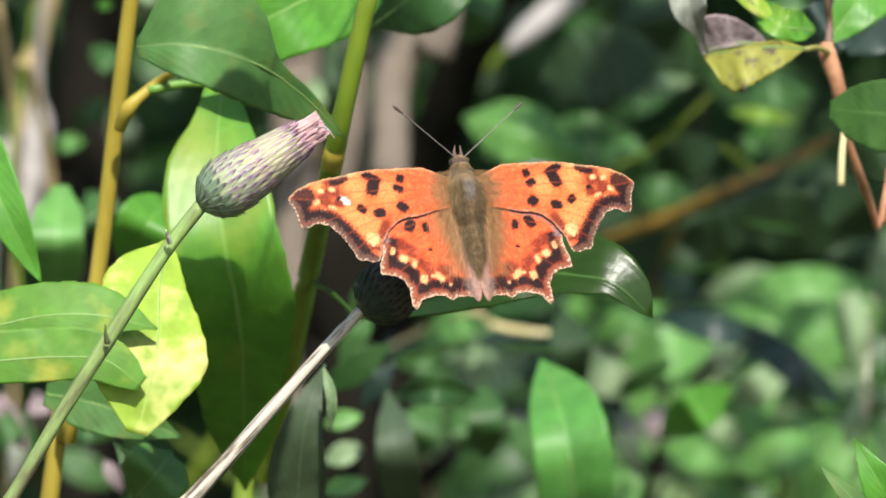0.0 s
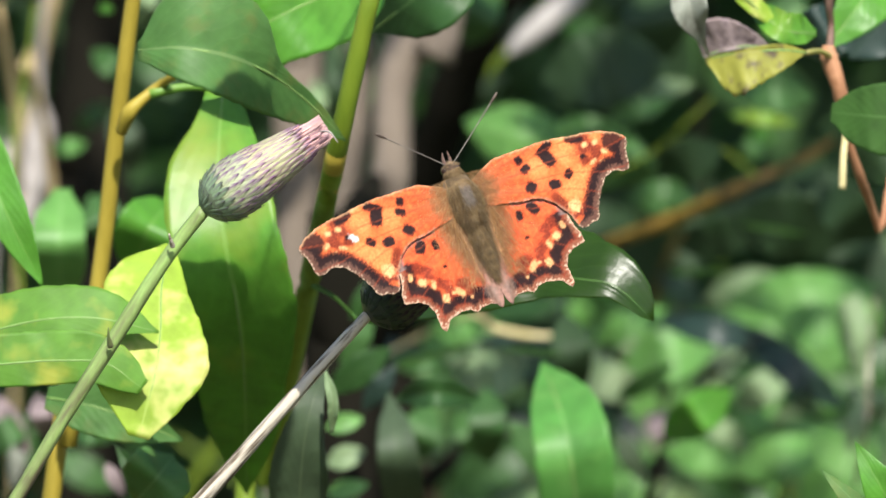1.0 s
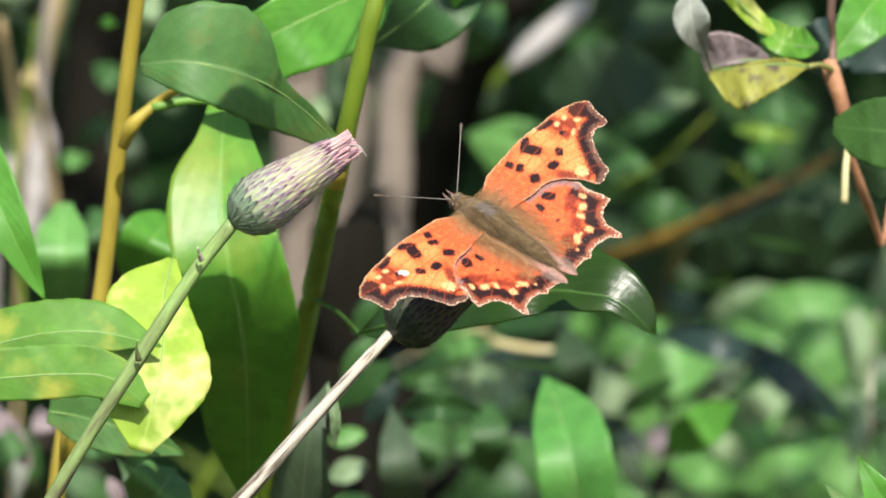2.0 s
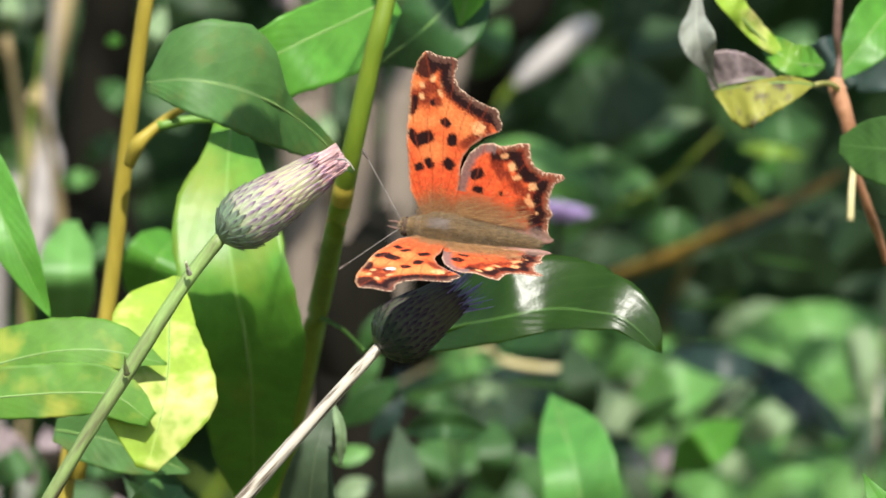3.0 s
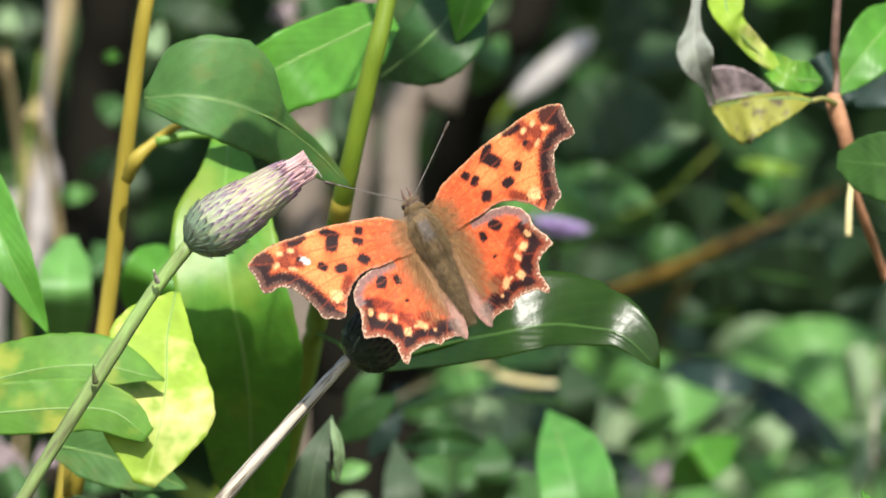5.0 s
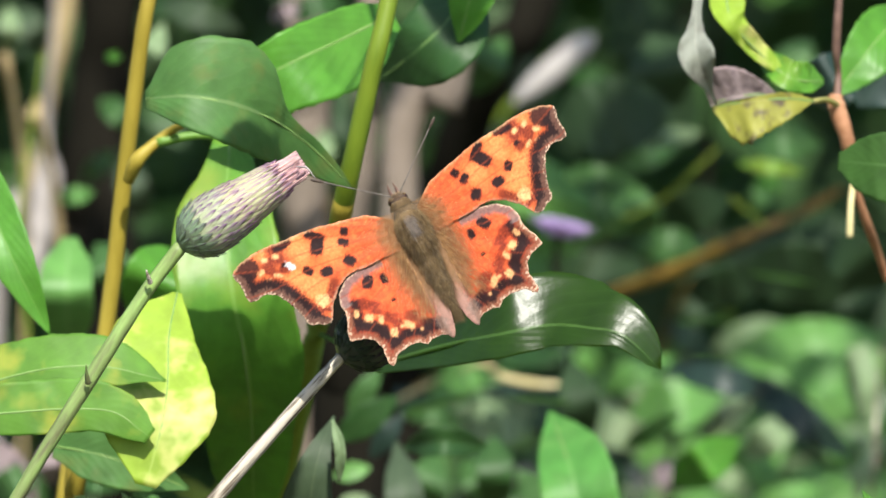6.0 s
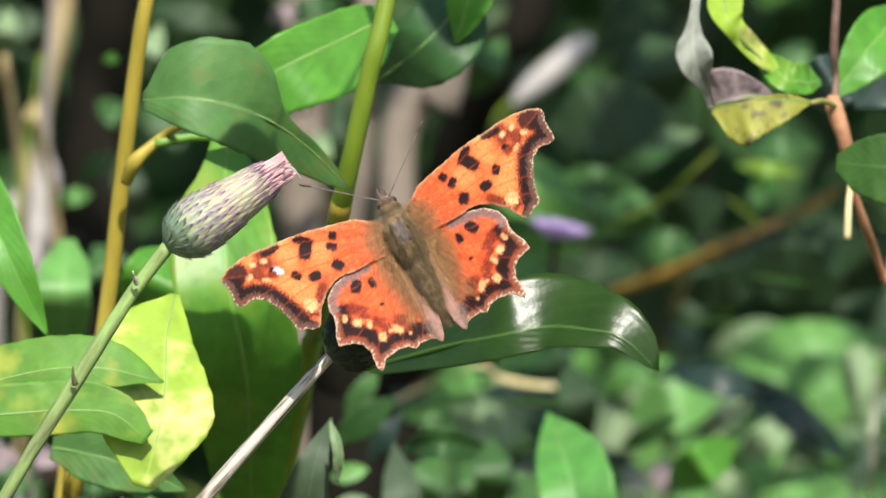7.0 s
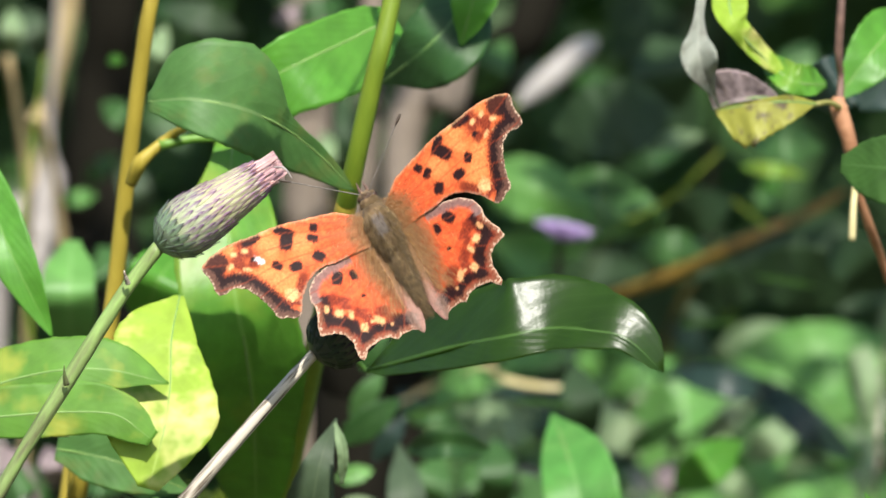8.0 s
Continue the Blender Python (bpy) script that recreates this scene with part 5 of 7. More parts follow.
blade(shoot, [(-0.0704, 0.0375, 0.8834), (-0.0615, 0.037, 0.8842), (-0.0550, 0.0365, 0.8846), (-0.0482, 0.0362, 0.8842), (-0.0430, 0.0365, 0.8806)], [1.9, 3.7, 4.3, 4.3, 4.3, 4.3, 4.2, 3.5, 2.7, 1.4], [1.9, 2.7, 3.2, 3.4, 3.5, 3.4, 3.2, 3.2, 2.7, 1.1], -10, 2, M_leaf_flecked, seed=6, wave=0.06)
leaf(shoot, (-0.0728, 0.0800, 0.9267), (-0.0652, 0.0700, 0.9083), (-0.0587, 0.0700, 0.8950), 0.00372, 10, 10, M_leaf_bright, peak=0.5, sharp=0.9, seed=7)
leaf(shoot, (-0.0500, 0.2000, 0.8964), (-0.0474, 0.1900, 0.9037), (-0.0441, 0.2000, 0.9083), 0.00501, 10, 10, M_leaf_bright, peak=0.5, seed=8)
blade(shoot, [(-0.066, 0.3, 0.8932), (-0.0661, 0.29, 0.9017), (-0.066, 0.3, 0.911)], [2.9, 4.3, 4.7, 4.1, 1.4], [2.9, 4.3, 4.5, 3.9, 1.4], 6, 6, M_leaf_soft, seed=9, rib=0)
leaf(shoot, (-0.0467, 0.1200, 0.8623), (-0.0434, 0.1100, 0.8660), (-0.0411, 0.1200, 0.8692), 0.00515, 10, 10, M_leaf, peak=0.5, seed=10)
leaf(shoot, (-0.0396, 0.1400, 0.8548), (-0.0449, 0.1300, 0.8629), (-0.0505, 0.1300, 0.8707), 0.00301, 30, 10, M_leaf_deep, peak=0.5, seed=31)

shoot = thing("willow_shoot", (-0.07, 0.12, 0.0), "willow shoot with green stem and glossy leaves", "shrub", "willow shoots")
tube("stem", [(-0.07, 0.12, 0.0), (-0.05, 0.12, 0.5), (-0.0327, 0.1800, 0.8453), (-0.0284, 0.1800, 0.8642), (-0.0225, 0.1500, 0.8887), (-0.0191, 0.1100, 0.9018), (-0.0163, 0.0750, 0.9125), (-0.0119, 0.0650, 0.9322), (-0.0092, 0.0650, 0.9437), (-0.0045, 0.0700, 0.9695)], [0.0034, 0.0028, 0.00178, 0.00176, 0.00170, 0.00164, 0.00152, 0.00142, 0.00134, 0.00108], M_stem_green, shoot, sides=12, knots=0.04)
tube("node", [(-0.0176, 0.0910, 0.9081), (-0.0168, 0.0820, 0.9105), (-0.0161, 0.0735, 0.9133), (-0.0152, 0.0725, 0.9171)], [0.00148, 0.00160, 0.00162, 0.00144], M_stem_yellow, shoot, "yellowish node", sides=12)
blade(shoot, [(-0.0088, 0.1, 0.943), (-0.0163, 0.092, 0.939), (-0.0238, 0.086, 0.9353), (-0.0313, 0.088, 0.9313), (-0.0373, 0.092, 0.9272)], [2.5, 5.2, 7.1, 7.7, 7.7, 7.2, 6.6, 5.9, 3.4, 0.2], [1.7, 3.4, 4.2, 4.5, 4.7, 4.7, 4.2, 3.4, 2.0, 0.2], 5, 5, M_leaf_bright, "bright sunlit green leaf with a shadow line", seed=11, wave=0.03)
# The deeper green stands for the shade on this leaf.
blade(shoot, [(0.0031, 0.13, 0.9483), (-0.0012, 0.122, 0.942), (-0.0059, 0.124, 0.9377), (-0.0116, 0.136, 0.9337)], [2.6, 5.4, 6.9, 6.7, 4.8, 2.1, 0.2], [3.5, 5.2, 5.4, 4.8, 3.5, 1.7, 0.2], 20, -25, M_leaf_deep, "deep green leaf, its shade put into the colour", seed=12)
blade(shoot, [(0.005, 0.12, 0.9539), (0.0031, 0.118, 0.947), (0.001, 0.12, 0.9393)], [1.2, 3.4, 3.9, 3.3, 2.2, 0.3], [1.2, 3.4, 3.9, 3.3, 1.9, 0.3], 5, 5, M_leaf_bright, seed=13)
leaf(shoot, (-0.0127, 0.0660, 0.8902), [(-0.0020, 0.0530, 0.8934), (0.0070, 0.0425, 0.8952), (0.0138, 0.0420, 0.8965), (0.0198, 0.0385, 0.8961), (0.0246, 0.0370, 0.8950)], (0.0298, 0.0375, 0.8902), (0.00904, 0.00403), -24, 36, M_leaf_glossy, peak=0.55, sharp=0.62, blunt=0.6, bow=-3, wave=0.10, seed=14, stalk=(-0.0199, 0.1200, 0.8949), stem=0.035, label="glossy dark leaf folded along its midrib with white shine")
blade(shoot, [(-0.0217, 0.09, 0.8612), (-0.0208, 0.085, 0.8714), (-0.0194, 0.085, 0.8781), (-0.0175, 0.09, 0.8829)], [4.2, 4.7, 4.2, 2.8, 1.2, 0.2], [3.4, 4.2, 3.4, 2.3, 1.2, 0.2], 8, 8, M_leaf_dull, "dull grey-green leaf with a pale rolled edge", seed=15, rib=0)
blade(shoot, [(-0.0165, 0.078, 0.8736), (-0.0164, 0.076, 0.8782), (-0.0175, 0.078, 0.8825)], [0.3, 0.7, 0.8, 0.7, 0.2], [0.3, 0.7, 0.8, 0.7, 0.2], 30, 30, M_leaf_pale, "pale rolled leaf edge", seed=80, rib=0, wave=0.2)
blade(shoot, [(-0.0067, 0.3, 0.8549), (-0.0079, 0.29, 0.8659), (-0.0096, 0.3, 0.8758)], [2.9, 3.7, 3.7, 2.5, 0.3], [2.9, 3.5, 3.3, 2.3, 0.3], 8, 8, M_leaf_dull, seed=16, rib=0)
blade(shoot, [(0.0234, 0.26, 0.8485), (0.0217, 0.25, 0.8602), (0.0202, 0.25, 0.8706), (0.0166, 0.27, 0.8814)], [3.8, 5.7, 5.9, 5.9, 5.5, 4.6, 2.8, 0.3], [3.8, 5.9, 6.6, 7.0, 6.8, 5.9, 3.6, 0.3], 8, 14, M_leaf_cool, "upright bright green leaf", seed=17)
leaf(shoot, (-0.0080, 0.2600, 0.8754), (-0.0013, 0.2500, 0.8765), (0.0063, 0.2600, 0.8754), 0.00245, 15, 15, M_leaf_deep, peak=0.5, seed=18)
# Twig and two leaves above the view, added to cast shadows on leaves below.
tube("unseen_twig", [(-0.0045, 0.0700, 0.9695), (-0.004, 0.04, 1.0), (-0.002, 0.012, 1.04), (0.006, -0.004, 1.085), (0.018, -0.010, 1.115)], [0.0009, 0.0008, 0.0007, 0.0006, 0.0003], M_stem_green, shoot, sides=8)
leaf(shoot, (-0.0180, -0.010, 0.990), (-0.0195, -0.010, 0.977), (-0.0210, -0.010, 0.960), 0.0085, 8, 8, M_leaf, peak=0.45, sharp=0.6, seed=19, stalk=(-0.004, 0.04, 1.0), stem=0.022, label="unseen leaf added to shade the lime leaf")
leaf(shoot, (0.018, -0.010, 1.115), (0.018, -0.010, 1.096), (0.016, -0.010, 1.074), 0.0075, 8, 8, M_leaf, peak=0.45, sharp=0.6, seed=34)

shoot = thing("bramble_shoot", (0.12, 0.14, 0.0), "shoot with rust-red twig and withered spotted leaves", "shrub")
tube("stem", [(0.12, 0.14, 0.0), (0.10, 0.14, 0.5), (0.0746, 0.1400, 0.8774), (0.0665, 0.1300, 0.9035), (0.0632, 0.1200, 0.9115), (0.0607, 0.1150, 0.9182), (0.0603, 0.1120, 0.9206), (0.0595, 0.1100, 0.9248), (0.0580, 0.1100, 0.9295), (0.0580, 0.1100, 0.9312)], [0.0016, 0.0014, 0.00078, 0.00061, 0.00077, 0.00060, 0.00077, 0.00119, 0.00136, 0.00085], M_twig_red, shoot, sides=10, knots=0.12)
tube("upper_twig", [(0.0581, 0.1100, 0.9299), (0.0584, 0.1120, 0.9342), (0.0580, 0.1100, 0.9384), (0.0585, 0.1100, 0.9478), (0.0598, 0.1200, 0.9722)], [0.00068, 0.00051, 0.00068, 0.00060, 0.00043], M_twig_dark, shoot, "brown upper twig", sides=10)
tube("side_twig", [(0.0600, 0.1100, 0.9095), (0.0602, 0.1100, 0.9146), (0.0608, 0.1130, 0.9193)], [0.0006, 0.00055, 0.00045], M_twig_pale, shoot, sides=8)
blade(shoot, [(0.0542, 0.1, 0.9299), (0.0503, 0.098, 0.9302), (0.0448, 0.097, 0.9299), (0.0391, 0.1, 0.9289)], [0.2, 2.0, 3.4, 4.6, 5.6, 6.4, 5.1, 0.7], [0.3, 0.7, 1.0, 0.8, 0.5, 0.3, 0.3, 0.2], 12, 10, M_leaf_spotted, "yellow leaf with dark spots", seed=20, wave=0.10, stalk=(0.0585, 0.1100, 0.9294), stem=0.0004, teeth=0.03)
blade(shoot, [(0.0493, 0.104, 0.9302), (0.0463, 0.103, 0.931), (0.042, 0.102, 0.9305), (0.0388, 0.103, 0.9293)], [0.2, 0.3, 0.3, 0.4, 0.4, 0.3, 0.2], [0.3, 1.2, 2.5, 3.9, 4.7, 4.9, 2.5], 10, 22, M_leaf_dry, "withered grey-mauve leaf half", seed=21, wave=0.12, teeth=0.012)
blade(shoot, [(0.0371, 0.1, 0.9472), (0.0364, 0.096, 0.9411), (0.0367, 0.094, 0.936), (0.0396, 0.1, 0.9294)], [0.7, 0.7, 0.8, 1.4, 2.5, 2.4, 1.2, 0.5, 0.2], [0.7, 0.7, 0.8, 1.5, 2.7, 2.5, 1.5, 0.5, 0.2], 25, 25, M_leaf_bleached, "curled pale dry leaf", seed=22, wave=0.3, rib=0)
blade(shoot, [(0.0414, 0.11, 0.948), (0.0419, 0.104, 0.9423), (0.0456, 0.108, 0.9381), (0.0504, 0.11, 0.9338)], [2.0, 2.7, 2.6, 2.0, 1.9, 1.7, 1.4, 0.2], [1.7, 2.6, 2.6, 1.5, 1.4, 1.4, 1.0, 0.2], -25, 25, M_leaf_yellow, "curly yellow-green leaf", seed=23, wave=0.35)
blade(shoot, [(0.0468, 0.114, 0.9376), (0.0503, 0.108, 0.9339), (0.0535, 0.11, 0.9332), (0.0563, 0.114, 0.9332)], [0.7, 2.0, 2.6, 2.9, 2.6, 0.5], [0.7, 1.7, 2.0, 2.0, 1.7, 0.5], -25, 25, M_leaf_lime, "curled lime leaf", seed=32, wave=0.3)
blade(shoot, [(0.0694, 0.14, 0.9443), (0.0642, 0.132, 0.9388), (0.0583, 0.13, 0.9308)], [2.6, 4.5, 4.9, 4.3, 2.6, 0.2], [2.6, 4.0, 4.2, 3.5, 1.9, 0.2], 8, 8, M_leaf_bright, seed=24)
blade(shoot, [(0.0718, 0.09, 0.9198), (0.0645, 0.086, 0.9201), (0.0574, 0.09, 0.9208)], [3.9, 5.5, 5.9, 5.2, 3.9, 1.3], [3.9, 5.0, 5.2, 4.7, 3.5, 1.3], 4, -6, M_leaf_matte, "broad mid-green leaf", seed=25, rib=0)
blade(shoot, [(0.0729, 0.14, 0.9181), (0.0674, 0.135, 0.9144), (0.0624, 0.14, 0.9116)], [2.6, 3.8, 4.0, 3.0, 0.3], [2.6, 3.7, 3.8, 2.8, 0.3], 4, 4, M_leaf_shade, seed=26, rib=0)
leaf(shoot, (0.0724, 0.1800, 0.9423), (0.0697, 0.1800, 0.9369), (0.0643, 0.1800, 0.9306), 0.00539, 5, 5, M_leaf_cool_shade, peak=0.5, seed=27)
leaf(shoot, (0.0409, 0.4200, 0.8657), (0.0466, 0.4000, 0.8701), (0.0538, 0.4200, 0.8744), 0.00379, 4, 4, M_leaf_bright, peak=0.5, seed=28, label="small bright leaf")

herb = thing("herb", (0.055, -0.01, 0.0), "low herb with pale-edged green leaf tips", "herb")
tube("stem", [(0.055, -0.01, 0.0), (0.062, -0.008, 0.5), (0.0632, -0.0100, 0.8335), (0.0634, -0.0050, 0.8565)], [0.0012, 0.001, 0.0007, 0.0005], M_stem_green, herb)
leaf(herb, (0.0634, -0.0050, 0.8565), (0.0567, -0.0080, 0.8652), (0.0516, -0.0080, 0.8703), 0.00203, -40, 20, M_leaf, peak=0.45, seed=29)
leaf(herb, (0.0691, 0.0400, 0.8549), (0.0629, 0.0300, 0.8649), (0.0581, 0.0300, 0.8733), 0.00360, 10, 10, M_leaf_bright, peak=0.45, seed=30)


# ---- thistles ----
def lathe(axis_from, axis_to, profile, sides=24):
    A, B = Vector(axis_from), Vector(axis_to)
    d = (B - A)
    L = d.length
    d.normalize()
    a = d.cross(Vector((0, 1, 0))).normalized()
    b = d.cross(a)
    verts, faces = [], []
    for t, r in profile:
        for s in range(sides):
            an = 2 * math.pi * s / sides
            verts.append(A + d * (L * t) + (a * math.cos(an) + b * math.sin(an)) * r)
    for k in range(len(profile) - 1):
        for s in range(sides):
            faces.append((k * sides + s, k * sides + (s + 1) % sides, (k + 1) * sides + (s + 1) % sides, (k + 1) * sides + s))
    faces.append(tuple(range(sides))[::-1])
    faces.append(tuple(range((len(profile) - 1) * sides, len(profile) * sides)))
    return verts, faces, (A, d, a, b, L)


def bract_mesh(green, violet, material):
    """A pointed, keeled scale, one unit long; green below, violet towards its dark tip."""
    rows = ((0.0, 0.5, 0.0), (0.3, 0.62, 0.16), (0.6, 0.46, 0.2), (0.85, 0.2, 0.17), (1.0, 0.03, 0.2))
    verts, faces, pig = [], [], []
    green, violet = Vector(green), Vector(violet)
    tip = violet * 0.45
    for t, w, h in rows:
        for s, lift in ((-1, -0.07), (-0.5, 0.0), (0, 0.05), (0.5, 0.0), (1, -0.07)):
            verts.append((t, s * w * 0.5, h + lift))
            c = green * (1.0 + 0.25 * t)
            if abs(s) < 0.3:
                c = green.lerp(violet, min(1, t * 1.6))
            elif abs(s) < 0.8:
                c = c.lerp(violet, 0.35 * t)
            if t > 0.8:
                c = violet.lerp(tip, min(1, (t - 0.75) / 0.25))
            pig.append(tuple(c))
    for r in range(4):
        for q in range(4):
            a = r * 5 + q
            faces.append((a, a + 1, a + 6, a + 5))
    me = bpy.data.meshes.new("bract")
    me.from_pydata(verts, [], faces)
    at = me.color_attributes.new("pigment", "FLOAT_COLOR", "POINT")
    for k, c in enumerate(pig):
        at.data[k].color = (*c, 1.0)
    me.shade_smooth()
    me.materials.append(material)
    return me


def tuft(rng, frame_of, start, spread, length, count, colours, thick=0.00012, flare=0.05):
    """Fine upright strips, as dried or open florets."""
    A, d, a, b, L = frame_of
    verts, faces, pig = [], [], []
    for _ in range(count):
        an, rr = rng.uniform(0, 2 * math.pi), spread * math.sqrt(rng.random())
        out = a * math.cos(an) + b * math.sin(an)
        p = A + d * (L * start) + out * rr
        way = (d + out * (rr / spread) * rng.uniform(-0.12, flare)).normalized()
        ln = length * rng.uniform(0.6, 1.0)
        side = way.cross(Vector((rng.uniform(-1, 1), rng.uniform(-1, 1), rng.uniform(-1, 1)))).normalized()
        k = len(verts)
        c = Vector(rng.choice(colours)) * rng.uniform(0.75, 1.15)
        bend = out * rng.uniform(-0.06, flare) * ln
        other = side.cross(way) * thick * 0.8
        for t, w in ((0, 1.0), (0.5, 0.9), (1.0, 0.4)):
            q = p + way * (ln * t) + bend * t * t
            verts += [q - side * thick * w, q + side * thick * w, q + other * w]
            pig += [tuple(c)] * 3
        for r in (0, 3):
            for u, v in ((0, 1), (1, 2), (2, 0)):
                faces.append((k + r + u, k + r + v, k + r + 3 + v, k + r + 3 + u))
        faces.append((k + 6, k + 7, k + 8))
    return verts, faces, pig


def thistle(root, bud_base, bud_top, stem_points, radii, material, widest, label, colours, tuft_len, seed, tuft_spread, rib, flare=0.05, strands=1100, tone=1.0):
    rng = random.Random(seed)
    o = thing("thistle", root, label, "thistle", "thistles")
    tube("stem", [root, *stem_points, bud_base], radii, material, o, sides=12, rib=rib, knots=0.05, seed=seed)
    w = widest
    profile = [(-0.02, w * 0.25), (0.02, w * 0.55), (0.07, w * 0.82), (0.15, w * 0.97), (0.25, w), (0.38, w * 0.95), (0.52, w * 0.82),
               (0.66, w * 0.72), (0.74, w * 0.60), (0.79, w * 0.36)]
    v, f, fr = lathe(bud_base, bud_top, profile)
    # tone under 1 darkens the bud: shade under the butterfly, put into pigment
    base_c, up_c = Vector((0.10, 0.14, 0.09)) * tone, Vector((0.26, 0.25, 0.12)) * tone
    pig = [tuple(base_c.lerp(up_c, min(1, max(0, profile[k // 24][0] * 1.4)))) for k in range(len(v))]
    bud = part("bud", v, f, M_bract, o, pigment=pig)
    A, d, a, b, L = fr
    ts, rs = [p[0] for p in profile], [p[1] for p in profile]
    skin = M_bract if tone > 0.5 else M_bract_shaded
    meshes = [bract_mesh(Vector(g) * tone, Vector(h) * tone, skin) for g, h in (((0.17, 0.25, 0.14), (0.13, 0.14, 0.13)), ((0.32, 0.37, 0.21), (0.20, 0.11, 0.20)), ((0.38, 0.40, 0.20), (0.26, 0.13, 0.22)))]
    ring, count = 0, 20
    pos = 0.005
    while pos < 0.64:
        ln = L * (0.115 + 0.20 * pos)
        r = float(np.interp(pos, ts, rs))
        slope = (float(np.interp(pos + 0.06, ts, rs)) - r) / (0.06 * L)
        for k in range(count):
            an = 2 * math.pi * (k + 0.5 * (ring % 2)) / count + rng.gauss(0, 0.05)
            out = a * math.cos(an) + b * math.sin(an)
            way = (d + out * slope).normalized()
            nrm = (out - way * out.dot(way)).normalized()
            side = nrm.cross(way)
            wide = 2 * math.pi * r / count * 1.7
            s = rng.uniform(0.9, 1.12)
            q = A + d * (L * (pos + rng.uniform(-0.006, 0.006))) + out * (r + 0.00002) - o.location
            m = Matrix.Identity(4)
            for row in range(3):
                m[row][0], m[row][1], m[row][2], m[row][3] = way[row] * ln * s, side[row] * wide, nrm[row] * ln * 0.26, q[row]
            br = new("bract", meshes[0 if pos < 0.13 else 1 if pos < 0.32 else 2])
            br.parent = bud
            br.matrix_basis = m
        ring += 1
        pos += 0.043 + 0.03 * pos
    v, f, pig = tuft(rng, fr, 0.55, tuft_spread, tuft_len, strands, colours, 0.00026 if strands > 800 else 0.00013, flare)
    part("floret_tuft", v, f, M_floret, o, pigment=pig)
    return o


thistle_green = thistle((-0.245, 0.004, 0.0), (-0.0333, 0.0000, 0.9062), (-0.0166, 0.0000, 0.9174), [(-0.20, 0.004, 0.35), (-0.115, 0.002, 0.72), (-0.0737, 0.0000, 0.8423), (-0.0596, 0.0000, 0.8656), (-0.0529, 0.0000, 0.8770), (-0.0461, 0.0000, 0.8877), (-0.0386, 0.0000, 0.8993)],
                        [0.0016, 0.0014, 0.0012, 0.00109, 0.00101, 0.00094, 0.00109, 0.00094, 0.00101], M_stem_thistle, 0.00398,
                        "thistle with green stem and closed scaly bud with dried pinkish tip", [(0.80, 0.50, 0.48), (0.88, 0.62, 0.58), (0.70, 0.42, 0.46)], 0.0092, 21, 0.00225, 0.06, 0.02)
part("bract_leaf", *tube_mesh([(-0.0463, -0.0020, 0.8871), (-0.0465, -0.0030, 0.8884), (-0.0465, -0.0040, 0.8898)], [0.00047, 0.00023, 0.00005], sides=6), M_stem_thistle, thistle_green)
part("bract_leaf", *tube_mesh([(-0.0377, -0.0020, 0.9009), (-0.0380, -0.0030, 0.9019), (-0.0382, -0.0030, 0.9027)], [0.00039, 0.00023, 0.00008], sides=6), M_stem_straw, thistle_green)
part("loose_floret", *tube_mesh([(-0.0175, -0.0020, 0.9168), (-0.0160, -0.0040, 0.9166), (-0.0149, -0.0040, 0.9152)], [0.00009, 0.00014, 0.00005], sides=6), M_bark_pale, thistle_green)
thistle_straw = thistle((-0.19, 0.012, 0.0), (-0.0113, 0.0070, 0.8916), (0.0017, 0.0100, 0.9007), [(-0.16, 0.012, 0.35), (-0.10, 0.010, 0.72), (-0.0568, 0.0060, 0.8420), (-0.0348, 0.0060, 0.8654), (-0.0239, 0.0060, 0.8777), (-0.0152, 0.0060, 0.8874)],
                        [0.0018, 0.0016, 0.0015, 0.00117, 0.00109, 0.00094, 0.00086, 0.00078], M_stem_straw, 0.00429,
                        "thistle with straw-coloured ribbed stem, violet-tipped bud darkened to look shaded", [(0.30, 0.22, 0.46), (0.40, 0.32, 0.58), (0.2, 0.14, 0.32)], 0.0082, 22, 0.00187, 0.14, 0.35, 80, 0.2)

far_flower = thing("thistle", (0.0210, 0.5000, 0.9023), "blurred violet thistle flower among leaves", "thistle", "thistles")
tube("stem", [(0.0200, 0.5000, 0.9023), (0.0204, 0.5000, 0.9090), (0.0208, 0.5000, 0.9128)], [0.00066, 0.00066, 0.00077], M_bark_dark, far_flower)
v, f, fr = lathe((0.0208, 0.5000, 0.9123), (0.0215, 0.5000, 0.9156), [(0, 0.00111), (0.3, 0.0020), (0.7, 0.0018), (1, 0.0016)])
part("bud", v, f, M_bract, far_flower, pigment=[(0.2, 0.2, 0.14)] * len(v))
v, f, pig = tuft(random.Random(3), fr, 0.1, 0.0023, 0.0038, 420, [(0.45, 0.33, 0.62), (0.55, 0.42, 0.7)], 0.00022, 1.0)
part("floret_tuft", v, f, M_floret, far_flower, pigment=pig)


# ---- butterfly ----
MM = 0.001
